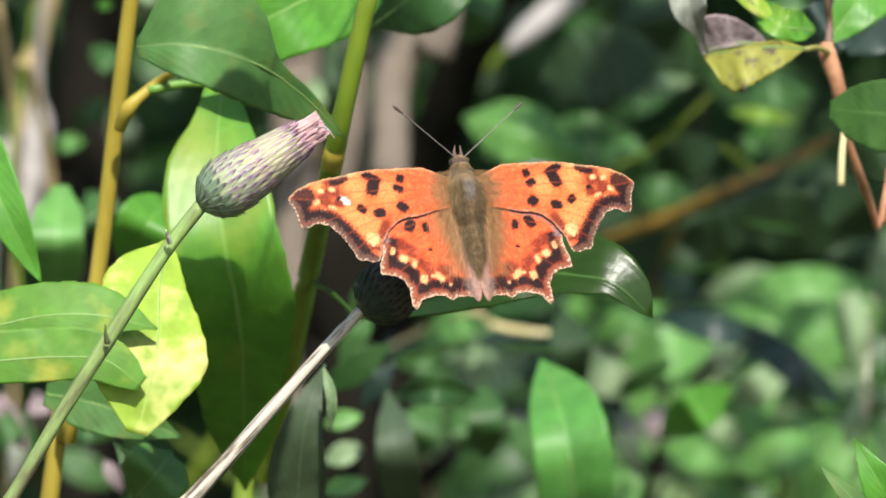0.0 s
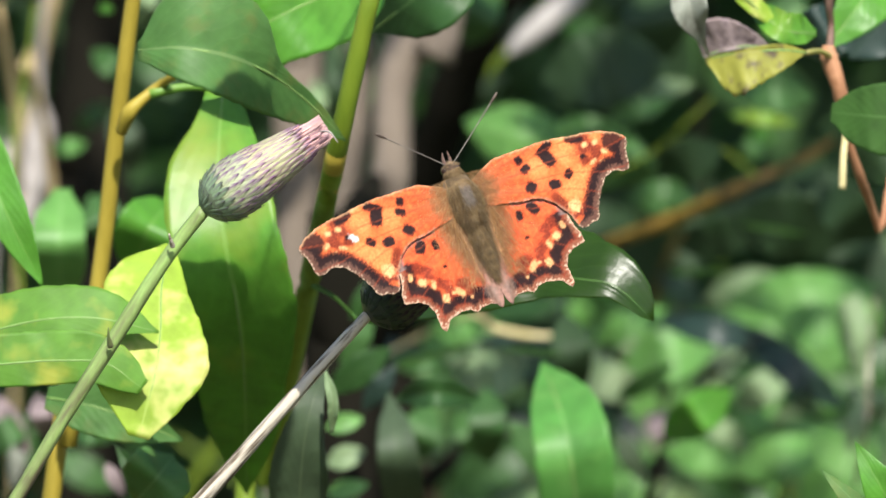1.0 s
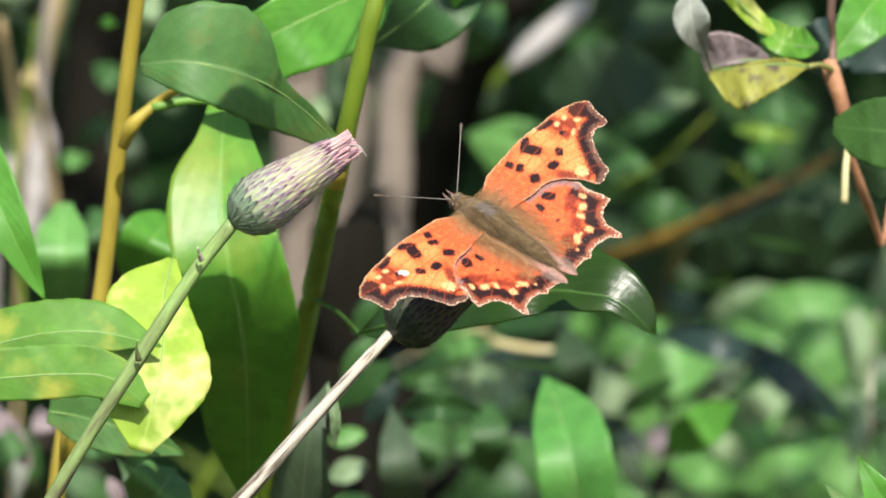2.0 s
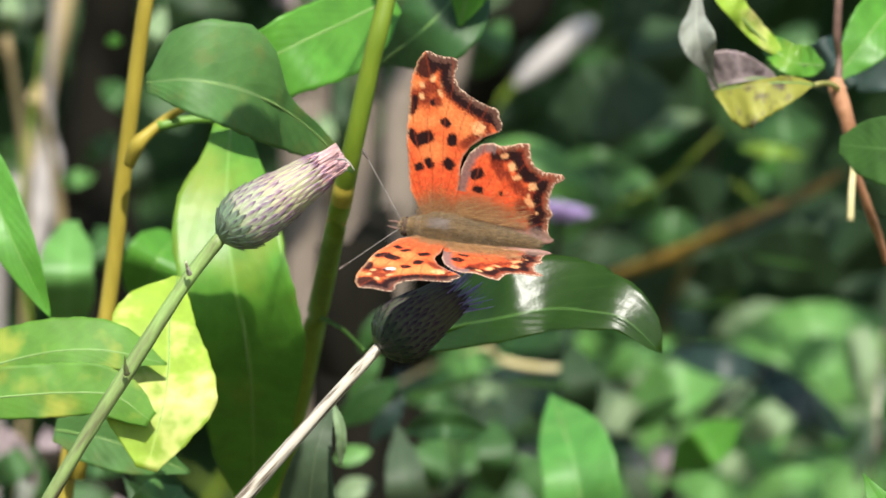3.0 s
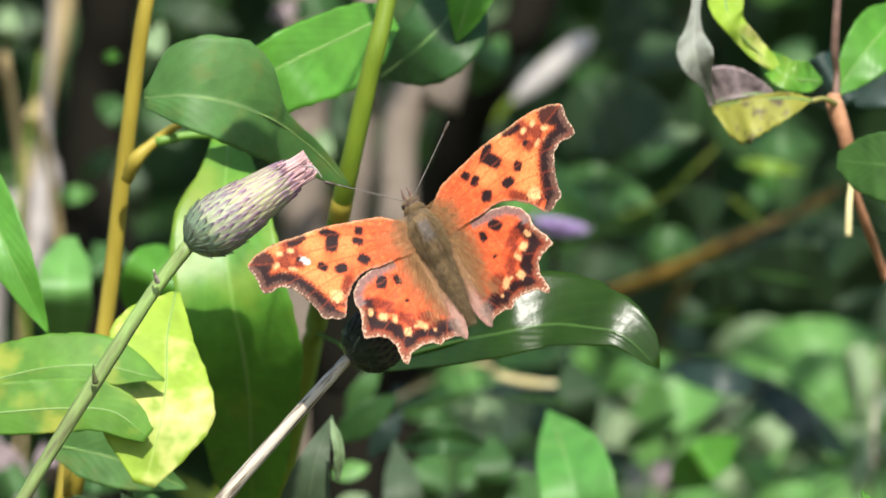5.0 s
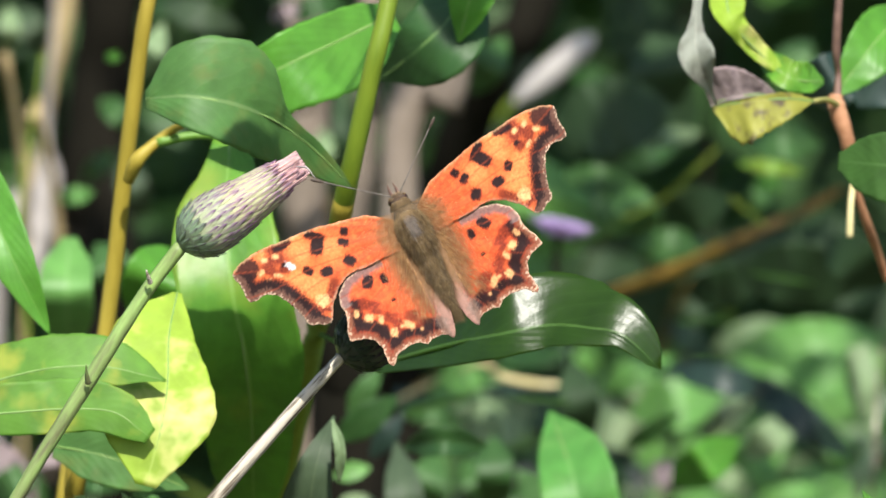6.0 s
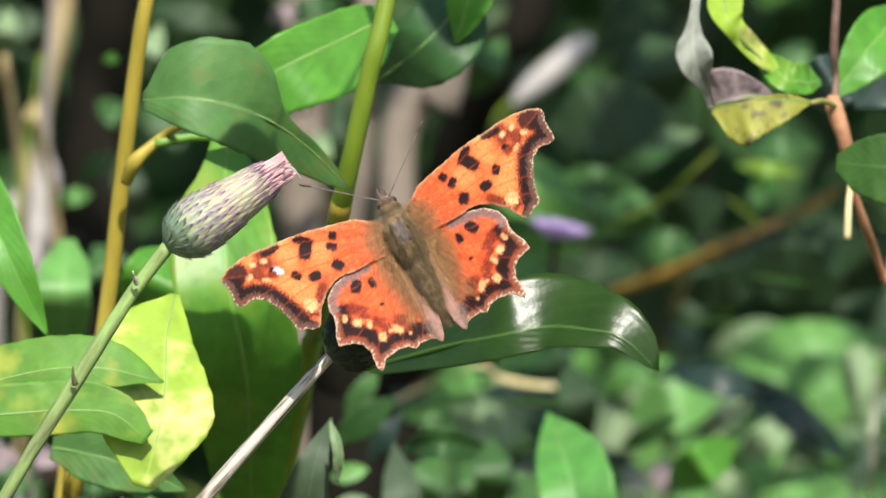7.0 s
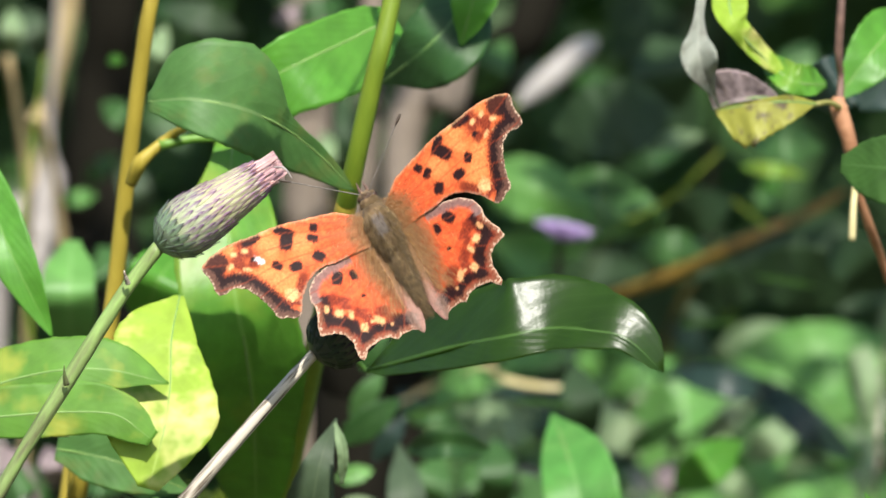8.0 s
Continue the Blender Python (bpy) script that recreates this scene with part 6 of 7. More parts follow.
FOREWING = [(1.4, 2.0), (1.5, 4.6), (3.1, 5.7), (5.0, 6.7), (6.3, 7.1), (9.4, 7.3), (11.8, 7.5), (14.3, 7.6), (16.8, 7.4), (19.3, 7.3), (21.0, 7.2),
            (22.8, 6.8), (24.2, 6.3), (25.2, 5.7), (25.7, 5.2), (25.5, 4.3), (25.1, 3.4), (25.0, 2.4), (24.9, 1.4), (24.6, 0.8), (23.9, 0.7),
            (23.3, 0.8), (22.6, 1.1), (21.6, 0.8), (20.8, 0.4), (20.2, -0.4), (19.5, -1.4), (18.9, -2.5), (18.4, -3.5), (18.2, -4.4), (17.8, -5.1),
            (17.0, -5.2), (16.0, -5.6), (15.1, -5.6), (14.6, -5.0), (14.2, -3.7), (13.3, -2.4), (12.4, -1.3), (11.4, -0.6), (10.2, -0.0), (8.6, 0.1),
            (7.0, 0.2), (5.1, 0.6), (2.0, 0.8)]
HINDWING = [(0.9, 0.8), (2.9, 1.6), (6.0, 1.3), (8.8, 1.2), (10.5, 0.9), (11.9, 0.4), (13.1, -0.6), (13.7, -1.8), (13.8, -2.7), (13.7, -3.7), (14.2, -5.1),
            (14.7, -6.3), (14.8, -7.4), (14.0, -7.6), (13.0, -7.9), (12.2, -8.4), (11.6, -9.2), (11.3, -10.2), (11.4, -11.3), (11.5, -12.3), (11.2, -13.1),
            (10.5, -12.7), (10.0, -12.0), (9.1, -11.7), (7.8, -11.5), (6.6, -11.6), (5.5, -12.4), (4.6, -12.1), (3.3, -12.1), (2.3, -12.6), (2.0, -13.3),
            (1.3, -12.7), (0.9, -11.3),
            (0.6, -9.9), (0.5, -8.0), (0.3, -6.0), (0.2, -3.0)]
# dark marks of each wing: centre, half sizes, turn in degrees, in mm
FORE_SPOTS = [(9.2, 5.8, 0.55, 0.63, -161), (9.8, 4.4, 0.78, 0.55, -146), (13.3, 6.5, 1.4, 0.55, -151), (13.4, 5.2, 0.86, 1.34, -156), (9.8, 1.7, 0.86, 0.71, -131),
              (13.3, 1.3, 0.86, 0.63, 174), (15.7, 2.2, 0.7, 0.55, -140), (18.0, 6.9, 1.32, 0.63, 169), (18.5, 4.1, 0.39, 0.31, -160)]
FORE_RUST = [(18.9, 6.6, 1.32, 0.78, 169), (13.5, -1.5, 0.62, 1.73, -146), (15.3, -3.5, 1.09, 0.39, -161), (19.7, 5.1, 1.55, 0.86, 174), (20.6, 4.0, 1.24, 0.63, -140),
             (18.8, 3.5, 0.78, 0.55, -160), (16.4, -3.2, 1.24, 0.63, -150), (11.2, -1.9, 0.39, 0.79, -161)]
FORE_SOFT = [(20.7, 6.7, 0.47, 1.17, -140), (16.3, 6.6, 1.09, 1.42, -161), (15.5, -0.5, 1.71, 1.41, -140), (11.4, 4.0, 1.25, 1.58, -161), (17.5, 2.0, 1.24, 0.94, -150),
             (15.7, 4.7, 0.78, 1.42, -161)]
FORE_PALE = [(21.9, 4.1, 0.47, 0.31, 159), (21.3, 2.8, 0.54, 0.24, 180), (15.1, -2.3, 0.78, 0.71, -161), (15.3, -3.0, 0.31, 0.31, -161), (20.9, 5.6, 0.39, 0.31, -160),
             (19.3, 5.6, 0.39, 0.31, -160), (19.8, 3.0, 0.54, 0.24, -150), (16.3, 7.6, 0.7, 0.47, 169)]
HIND_SPOTS = [(9.0, -1.0, 0.7, 0.95, -144), (6.8, -1.6, 0.47, 0.7, 176), (6.9, -4.8, 0.31, 0.24, -154)]
HIND_RUST = [(11.7, -3.0, 0.86, 0.63, -133), (10.2, -4.0, 1.4, 0.71, -144), (8.5, -6.8, 1.09, 0.79, -144), (5.6, -8.0, 1.17, 0.79, -154), (9.8, -5.2, 0.78, 0.47, -154),
             (7.9, -8.1, 0.7, 0.95, -154), (4.7, -9.3, 0.7, 0.63, -154)]
HIND_DARK = [(12.4, -5.8, 1.25, 0.47, -148), (10.8, -7.0, 0.93, 0.63, -133), (10.1, -8.2, 0.63, 0.86, -164), (9.2, -10.3, 0.7, 0.79, -154), (6.4, -10.1, 1.25, 0.47, -159),
             (4.7, -11.3, 1.1, 0.39, -164), (3.2, -10.4, 1.41, 0.79, -154), (13.1, -4.8, 0.39, 0.71, -153)]
HIND_PALE = [(12.4, -4.3, 0.39, 0.55, -153), (11.1, -5.6, 0.62, 0.55, -154), (9.7, -6.5, 0.39, 0.63, -154), (8.9, -8.9, 0.55, 0.63, -154), (6.5, -8.9, 0.86, 0.48, -134),
             (5.2, -10.1, 0.23, 0.24, -154), (7.5, -8.6, 0.31, 0.24, -154)]


def smooth_outline(points, per=5):
    """The outline, rounded a little between its corners and finely scalloped."""
    P = np.array(points, float)
    out = []
    n = len(P)
    for i in range(n):
        a, b, c, d = P[i - 1], P[i], P[(i + 1) % n], P[(i + 2) % n]
        for k in range(per):
            t = k / per
            m1, m2 = (c - a) * 0.36, (d - b) * 0.36
            h = (2 * t ** 3 - 3 * t ** 2 + 1) * b + (t ** 3 - 2 * t ** 2 + t) * m1 + (3 * t ** 2 - 2 * t ** 3) * c + (t ** 3 - t ** 2) * m2
            ragged = 0.05 * math.sin((i + t) * 11.0) + 0.04 * math.sin((i + t) * 27.0 + 1)
            way = c - b
            h = h + np.array((way[1], -way[0])) / (np.hypot(*way) + 1e-9) * ragged
            out.append((*h, i + t))
    return np.array(out)


def nearest(P, O):
    """For each point the distance to the outline, the nearest place on it, its index, and whether it is inside."""
    best = np.full(len(P), 1e9)
    foot, idx = np.zeros_like(P), np.zeros(len(P))
    inside = np.zeros(len(P), bool)
    n = len(O)
    for i in range(n):
        a, b = O[i, :2], O[(i + 1) % n, :2]
        ab = b - a
        t = np.clip(((P - a) @ ab) / (ab @ ab), 0, 1)
        q = a + t[:, None] * ab
        d = np.hypot(*(P - q).T)
        m = d < best
        best[m], foot[m], idx[m] = d[m], q[m], O[i, 2]
        cross = (a[1] > P[:, 1]) != (b[1] > P[:, 1])
        with np.errstate(divide="ignore", invalid="ignore"):
            xx = a[0] + (P[:, 1] - a[1]) / (b[1] - a[1]) * ab[0]
        inside ^= cross & (P[:, 0] < xx)
    return best, foot, idx, inside


def blots(P, spots, warp, soft=0.24):
    """How strongly each point lies in one of the marks, 0 to 1."""
    f = np.zeros(len(P))
    for cx, cy, rx, ry, turn in spots:
        c, s = math.cos(radians(turn)), math.sin(radians(turn))
        dx, dy = P[:, 0] - cx, P[:, 1] - cy
        u, v = (dx * c + dy * s) / rx, (-dx * s + dy * c) / ry
        r = ((np.abs(u) ** 3.4 + np.abs(v) ** 3.4) ** (1 / 3.4) + warp * 0.4) / 1.08
        f = np.maximum(f, np.clip((1.0 + soft / 2 - r) / soft, 0, 1))
    return f


def wing(parent, name, fore, sign, z):
    """One wing: a thin plate with scalloped rim, its scales coloured above, bark-brown below."""
    O = smooth_outline(FOREWING if fore else HINDWING)
    h = 0.2
    x0, y0 = O[:, :2].min(0) - h
    nx, ny = [int(k) + 2 for k in (np.ptp(O[:, :2], axis=0) + 2 * h) / h]
    gx, gy = np.meshgrid(x0 + h * np.arange(nx), y0 + h * np.arange(ny), indexing="ij")
    P = np.column_stack([gx.ravel(), gy.ravel()])
    dist, foot, idx, inside = nearest(P, O)
    cells, used = [], set()
    for i in range(nx - 1):
        for j in range(ny - 1):
            q = (i * ny + j, (i + 1) * ny + j, (i + 1) * ny + j + 1, i * ny + j + 1)
            if sum(bool(inside[k]) for k in q) >= 2:
                cells.append(q)
                used.update(q)
    order = {k: n for n, k in enumerate(sorted(used))}
    K = np.array(sorted(used))
    inn, d, ix = inside[K], dist[K], idx[K]
    Q = np.where(inn[:, None] & (d > h * 0.45)[:, None], P[K], foot[K])
    d = np.where(inn, d, 0)
    # pigment
    nz = np.array([noise.noise((x * 1.3, y * 1.3, 4 + fore)) for x, y in Q])
    nf = np.array([noise.noise((x * 4.5, y * 4.5, 9 + fore)) for x, y in Q])
    def toward(c, target, f):
        return c + (np.array(target) - c) * np.clip(f, 0, 1)[:, None]
    c = np.tile(np.array((0.72, 0.100, 0.032)), (len(Q), 1))
    c = toward(c, (0.80, 0.150, 0.042), np.clip(nz * 0.9 + 0.2, 0, 0.7))
    rust, black, pale = (0.15, 0.022, 0.012), (0.020, 0.008, 0.008), (0.92, 0.46, 0.20)
    buff, cream = (0.13, 0.06, 0.042), (0.74, 0.54, 0.38)
    if fore:
        outer = (ix > 13.6) & (ix < 33.8)
        edge = np.where(outer, d, 9)
        c = toward(c, (0.84, 0.185, 0.052), np.clip((Q[:, 0] - 8) / 8 + nz * 0.6, 0, 1) * 0.7)
        c = toward(c, (0.88, 0.30, 0.095), blots(Q, FORE_SOFT, nf * 1.2 + nz, 0.9) * 0.6)
        c = toward(c, rust, blots(Q, FORE_RUST, nf * 1.6 - 0.3, 0.7) * (0.9 + 0.5 * nf))
        c = toward(c, pale, blots(Q, FORE_PALE, nf * 1.2, 0.6) * 0.85)
        c = toward(c, black, blots(Q, FORE_SPOTS, nf * 0.7))
        c = toward(c, rust, np.clip((2.6 - edge + nf * 0.6) / 0.5, 0, 1) * 0.8)
        tipd = np.hypot((Q[:, 0] - 23.6) / 1.5, (Q[:, 1] - 5.2) / 1.5)
        c = toward(c, black, np.clip((1.3 - tipd + nf * 0.25) / 0.3, 0, 1) * 0.95)
        c = toward(c, black, np.clip((2.15 - edge + nf * 0.45) / 0.35, 0, 1))
        c = toward(c, buff, np.clip((1.0 - edge + nf * 0.5) / 0.3, 0, 1) * 0.9)
        c = toward(c, cream, np.clip((0.15 - edge + nf * 0.7) / 0.2, 0, 1) * 0.85)
        costa = np.where((ix > 1) & (ix <= 13.6), d, 9)
        c = toward(c, (0.55, 0.30, 0.16), np.clip((0.3 - costa + nf * 0.2) / 0.15, 0, 1) * 0.8)
        rear = np.where((ix >= 33.8) & (ix < 41.5), d, 9)
        c = toward(c, (0.42, 0.26, 0.17), np.clip((0.3 - rear + nf * 0.3) / 0.15, 0, 1) * 0.7)
        if sign < 0:
            c = toward(c, (0.80, 0.76, 0.76), blots(Q, [(17.9, 3.9, 0.5, 0.3, 40), (17.6, 3.4, 0.4, 0.28, 0)], nf * 2.0, 0.5) * 0.95)
        root = np.hypot((Q[:, 0] - 1.5) / 5.8, (Q[:, 1] - 3.2) / 4.6)
    else:
        outer = (ix > 7.6) & (ix < 30.4)
        edge = np.where(outer, d, 9)
        c = toward(c, rust, blots(Q, HIND_RUST, nf * 1.4 + nz * 0.5, 0.6) * (0.85 + 0.4 * nf))
        c = toward(c, rust, np.clip((3.1 - edge + nf * 1.0) / 0.9, 0, 1) * 0.86)
        c = toward(c, black, blots(Q, HIND_DARK, nf * 1.2 - 0.25, 0.5) * 0.96)
        c = toward(c, black, np.clip((1.5 - np.abs(edge - 1.6) * 2.2 + nf * 1.0 - 0.05) / 0.5, 0, 1) * 0.92)
        c = toward(c, pale, blots(Q, HIND_PALE, nf + 0.35, 0.4) * 0.85)
        c = toward(c, black, blots(Q, HIND_SPOTS, nf * 0.7))
        c = toward(c, (0.24, 0.09, 0.05), np.clip((0.95 - edge + nf * 0.5) / 0.3, 0, 1) * 0.8)
        c = toward(c, cream, np.clip((0.28 - edge + nf * 0.7) / 0.25, 0, 1) * 0.85)
        front = np.where((ix > 1.2) & (ix < 8.2), d, 9)
        c = toward(c, (0.20, 0.14, 0.13), np.clip((1.5 - front + nf * 0.3) / 0.5, 0, 1) * (Q[:, 0] > 6.0) * 0.9)
        c = toward(c, cream, np.clip((0.2 - front + nf * 0.3) / 0.15, 0, 1) * (Q[:, 0] > 8.5) * 0.7)
        fold = np.clip((4.0 + 0.06 * Q[:, 1] - Q[:, 0] + nf * 0.7) / 1.2, 0, 1)
        c = toward(c, (0.28, 0.19, 0.155), fold * 0.9)
        groove = np.abs(Q[:, 0] - 2.2 - 0.3 * np.sin(Q[:, 1] * 0.5))
        c = toward(c, (0.13, 0.07, 0.045), np.clip((0.4 - groove + nf * 0.3) / 0.3, 0, 1) * 0.6)
        root = np.hypot((Q[:, 0] - 1.0) / 5.4, (Q[:, 1] + 1.5) / 8.0)
    ang = np.degrees(np.arctan2(Q[:, 1] - (3.6 if fore else 0.5), Q[:, 0] + 1.0))
    veins = (22, 16, 10, 3, -5, -13, -20) if fore else (-8, -20, -32, -44, -56, -68)
    far = np.hypot(Q[:, 0] + 1.0, Q[:, 1] - 2)
    for va in veins:
        off = np.abs(ang - va - 0.9 * np.sin(far * 0.5)) * far * 0.01745
        c = toward(c, (0.30, 0.05, 0.02), np.clip((0.13 - off) / 0.08, 0, 1) * np.clip((far - 4) / 4, 0, 1) * 0.5)
    c = toward(c, (0.20, 0.11, 0.045), np.clip((1.0 - root + nf * 0.25) / 0.5, 0, 1) * 0.85)
    c = np.clip(c * 1.03, 0.005, 1)
    x, y = Q[:, 0] - 1.5, Q[:, 1]
    camber = -0.0035 * (x - 6) ** 2 + 0.06 * np.sin(np.arctan2(y - 3, x + 3) * 26) * np.clip(x / 8, 0, 1) + 0.15
    if not fore:
        camber = camber - 0.25 + 0.5 * np.clip((2.2 - x) / 2.2, 0, 1)
    else:
        camber = camber + 0.05
    zt = z + camber
    top = [(sign * a * MM, b * MM, e * MM) for a, b, e in zip(x, y, zt)]
    low = [(sign * a * MM, b * MM, (e - 0.09) * MM) for a, b, e in zip(x, y, zt)]
    m = len(top)
    faces, edges = [], {}
    for q in cells:
        k = [order[i] for i in q]
        if sign < 0:
            k.reverse()
        faces.append(tuple(k))
        faces.append(tuple(i + m for i in reversed(k)))
        for a, b in zip(k, k[1:] + k[:1]):
            edges[(a, b)] = edges.get((a, b), 0) + 1
    for a, b in list(edges):
        if (b, a) not in edges:
            faces.append((b, a, a + m, b + m))
    under = np.clip(np.tile(np.array((0.17, 0.11, 0.07)), (m, 1)) * (1 + 0.9 * nf)[:, None], 0.01, 1)
    ob = part(name, top + low, faces, M_wing, parent, pigment=[tuple(k) for k in c] + [tuple(k) for k in under], origin=(0, 0, 0))
    return ob


def lathe_y(rows, sides=20):
    """A body of revolution along y: rows of y, half width, half height, centre height, in mm."""
    verts, faces = [], []
    for y, rx, rz, cz in rows:
        for s in range(sides):
            an = 2 * math.pi * s / sides
            verts.append((rx * math.cos(an) * MM, y * MM, (cz + rz * math.sin(an)) * MM))
    for k in range(len(rows) - 1):
        for s in range(sides):
            faces.append((k * sides + s, (k + 1) * sides + s, (k + 1) * sides + (s + 1) % sides, k * sides + (s + 1) % sides))
    faces.append(tuple(range(sides)))
    faces.append(tuple(range((len(rows) - 1) * sides, len(rows) * sides))[::-1])
    return verts, faces


def hair(rng, places, colours, thick=0.026, streak=False):
    """Fine tapering hairs: (foot, way, length) in mm."""
    verts, faces, pig = [], [], []
    for foot, way, ln in places:
        f, w = Vector(foot), Vector(way).normalized()
        s = w.cross(Vector((rng.uniform(-1, 1), rng.uniform(-1, 1), rng.uniform(-1, 1)))).normalized() * thick
        o = w.cross(s)
        mid = f + w * (ln * 0.55) + Vector((0, -0.12, 0.05)) * ln
        end = f + w * ln + Vector((0, -0.45, 0.0)) * ln * rng.uniform(0.4, 1.0)
        k = len(verts)
        verts += [f - s, f + s, f + o, mid - s * 0.7, mid + s * 0.7, mid + o * 0.7, end]
        faces += [(k, k + 1, k + 4, k + 3), (k + 1, k + 2, k + 5, k + 4), (k + 2, k, k + 3, k + 5), (k + 3, k + 4, k + 6), (k + 4, k + 5, k + 6), (k + 5, k + 3, k + 6)]
        c = Vector(rng.choice(colours))
        if streak:
            # a tan line along the back between two dark ones; rings on the abdomen
            x, y = abs(foot[0]), foot[1]
            c = c.lerp(Vector((0.045, 0.028, 0.016)), max(0.0, 1 - abs(x - 1.0) / 0.5) * 0.35)
            c = c.lerp(Vector((0.46, 0.31, 0.17)), max(0.0, 1 - x / 0.5) * (0.5 if y > 0.8 else 0.12))
            # grey mid-thorax: the silvery sheen is put into the hair colour
            if 2.0 < y < 4.8 and x < 0.7:
                c = c.lerp(Vector((0.36, 0.33, 0.33)), 0.6)
            if y < 0.5:
                c = c * (0.82 + 0.18 * (0.5 + 0.5 * math.sin(y * 5.2)) ** 2)
        c = tuple(c * rng.uniform(0.6, 1.25))
        pig += [c] * 7
    return [tuple(Vector(v) * MM) for v in verts], faces, pig


def butterfly():
    rng = random.Random(5)
    o = thing("butterfly", (0.003, -0.012, 0.905), "orange butterfly with dark spots and ragged wings on a thistle", "butterfly")
    zero = (0, 0, 0)
    brown = [(0.26, 0.165, 0.065), (0.36, 0.24, 0.10), (0.17, 0.105, 0.05), (0.46, 0.33, 0.17)]
    v, f = lathe_y([(6.6, 0.9, 0.9, 0.5), (6.0, 1.65, 1.4, 0.5), (4.8, 2.2, 1.8, 0.5), (3.2, 2.4, 1.95, 0.5), (1.6, 2.25, 1.85, 0.45), (0.4, 2.0, 1.65, 0.4), (-0.6, 1.7, 1.4, 0.35), (-1.1, 1.0, 0.9, 0.3)])
    part("thorax", v, f, M_fur, o, "furry olive-brown thorax", pigment=[(0.11, 0.075, 0.04)] * len(v), origin=zero)
    rows = []
    for k in range(27):
        t = k / 26
        y = 0.9 - 12.0 * t
        r = 1.8 * math.sin(math.pi * min(1, 0.36 + 0.64 * t)) ** 0.6 if t < 0.97 else 0.35
        r *= 1 - 0.03 * (k % 3 == 0)
        rows.append((y, max(r, 0.25), max(r, 0.25) * 0.9, 0.36 - 0.1 * t))
    v, f = lathe_y(rows)
    pig = [tuple(Vector((0.17, 0.115, 0.065)) * (0.8 if (k // 20) % 3 == 0 else 1.0)) for k in range(len(v))]
    part("abdomen", v, f, M_fur, o, "slender ringed brown abdomen", pigment=pig, origin=zero)
    v, f = lathe_y([(8.3, 0.3, 0.3, 0.5), (8.0, 0.9, 0.8, 0.5), (7.4, 1.2, 1.1, 0.5), (6.7, 1.1, 1.1, 0.5), (6.3, 0.7, 0.7, 0.5)])
    part("head", v, f, M_fur, o, pigment=[(0.07, 0.045, 0.03)] * len(v), origin=zero)
    for s in (-1, 1):
        v, f = lathe_y([(8.0, 0.1, 0.1, 0.45), (7.85, 0.4, 0.45, 0.45), (7.4, 0.55, 0.62, 0.45), (6.95, 0.4, 0.45, 0.45), (6.8, 0.1, 0.1, 0.45)], 14)
        v = [(x + s * 0.95 * MM, y, z) for x, y, z in v]
        part("eye", v, f, M_eye, o, origin=zero)
        v, f = tube_mesh([(s * 0.4 * MM, 8.0 * MM, 0.3 * MM), (s * 0.5 * MM, 8.9 * MM, 0.5 * MM), (s * 0.38 * MM, 9.9 * MM, 0.8 * MM)], [0.3 * MM, 0.24 * MM, 0.05 * MM], sides=8, steps=5)
        part("palp", v, f, M_fur, o, pigment=[(0.15, 0.09, 0.07)] * len(v), origin=zero)
        # antenna, with a dark club and a pale end
        root, way = Vector((s * 0.5, 8.0, 0.9)), Vector((s * 0.80, 0.62, 0.22)).normalized()
        pts = [(root + way * k + Vector((0, 0, 0.02 * k - 0.002 * k * k))) * MM for k in (0, 3, 6, 8.6, 10.0)]
        v, f = tube_mesh(pts, [0.09 * MM, 0.075 * MM, 0.07 * MM, 0.075 * MM, 0.10 * MM], sides=8, steps=5)
        ant = part("antenna", v, f, M_antenna, o, origin=zero)
        pts = [(root + way * k + Vector((0, 0, 0.02 * k - 0.002 * k * k))) * MM for k in (9.8, 10.4, 11.1, 11.6, 11.8)]
        v, f = tube_mesh(pts, [0.08 * MM, 0.17 * MM, 0.24 * MM, 0.18 * MM, 0.05 * MM], sides=8, steps=4)
        part("club", v, f, M_chitin, ant, origin=zero)
        for y0, y1 in ((3.6, 5.0), (1.6, -1.0)):
            v, f = tube_mesh([(s * 1.0 * MM, y0 * MM, -0.6 * MM), (s * 2.4 * MM, (y0 + y1) / 2 * MM, -2.0 * MM), (s * 2.2 * MM, y1 * MM, -4.2 * MM), (s * 2.0 * MM, (y1 - 0.8) * MM, -5.6 * MM)],
                             [0.22 * MM, 0.18 * MM, 0.12 * MM, 0.08 * MM], sides=7, steps=5)
            part("leg", v, f, M_chitin, o, origin=zero)
    spots = []
    for _ in range(8000):
        y, an = rng.uniform(-0.6, 7.4), rng.uniform(-0.25, math.pi + 0.25)
        r = float(np.interp(y, [-0.6, 1.6, 3.2, 4.8, 6.6, 7.4], [1.7, 2.2, 2.35, 2.1, 1.0, 1.1]))
        n = Vector((math.cos(an), 0, math.sin(an)))
        spots.append((Vector((n.x * r, y, 0.5 + n.z * r * 0.9)), n * rng.uniform(0.2, 0.7) + Vector((rng.gauss(0, 0.3), -1.0, rng.gauss(0, 0.12))), rng.uniform(0.6, 1.6)))
    for _ in range(7000):
        y, an = 1.2 - 12.0 * rng.random() ** 1.15, rng.uniform(0, math.pi)
        r = 1.8 * math.sin(math.pi * (0.36 + 0.64 * min(0.96, (0.9 - min(y, 0.9)) / 12))) ** 0.6
        n = Vector((math.cos(an), 0, math.sin(an)))
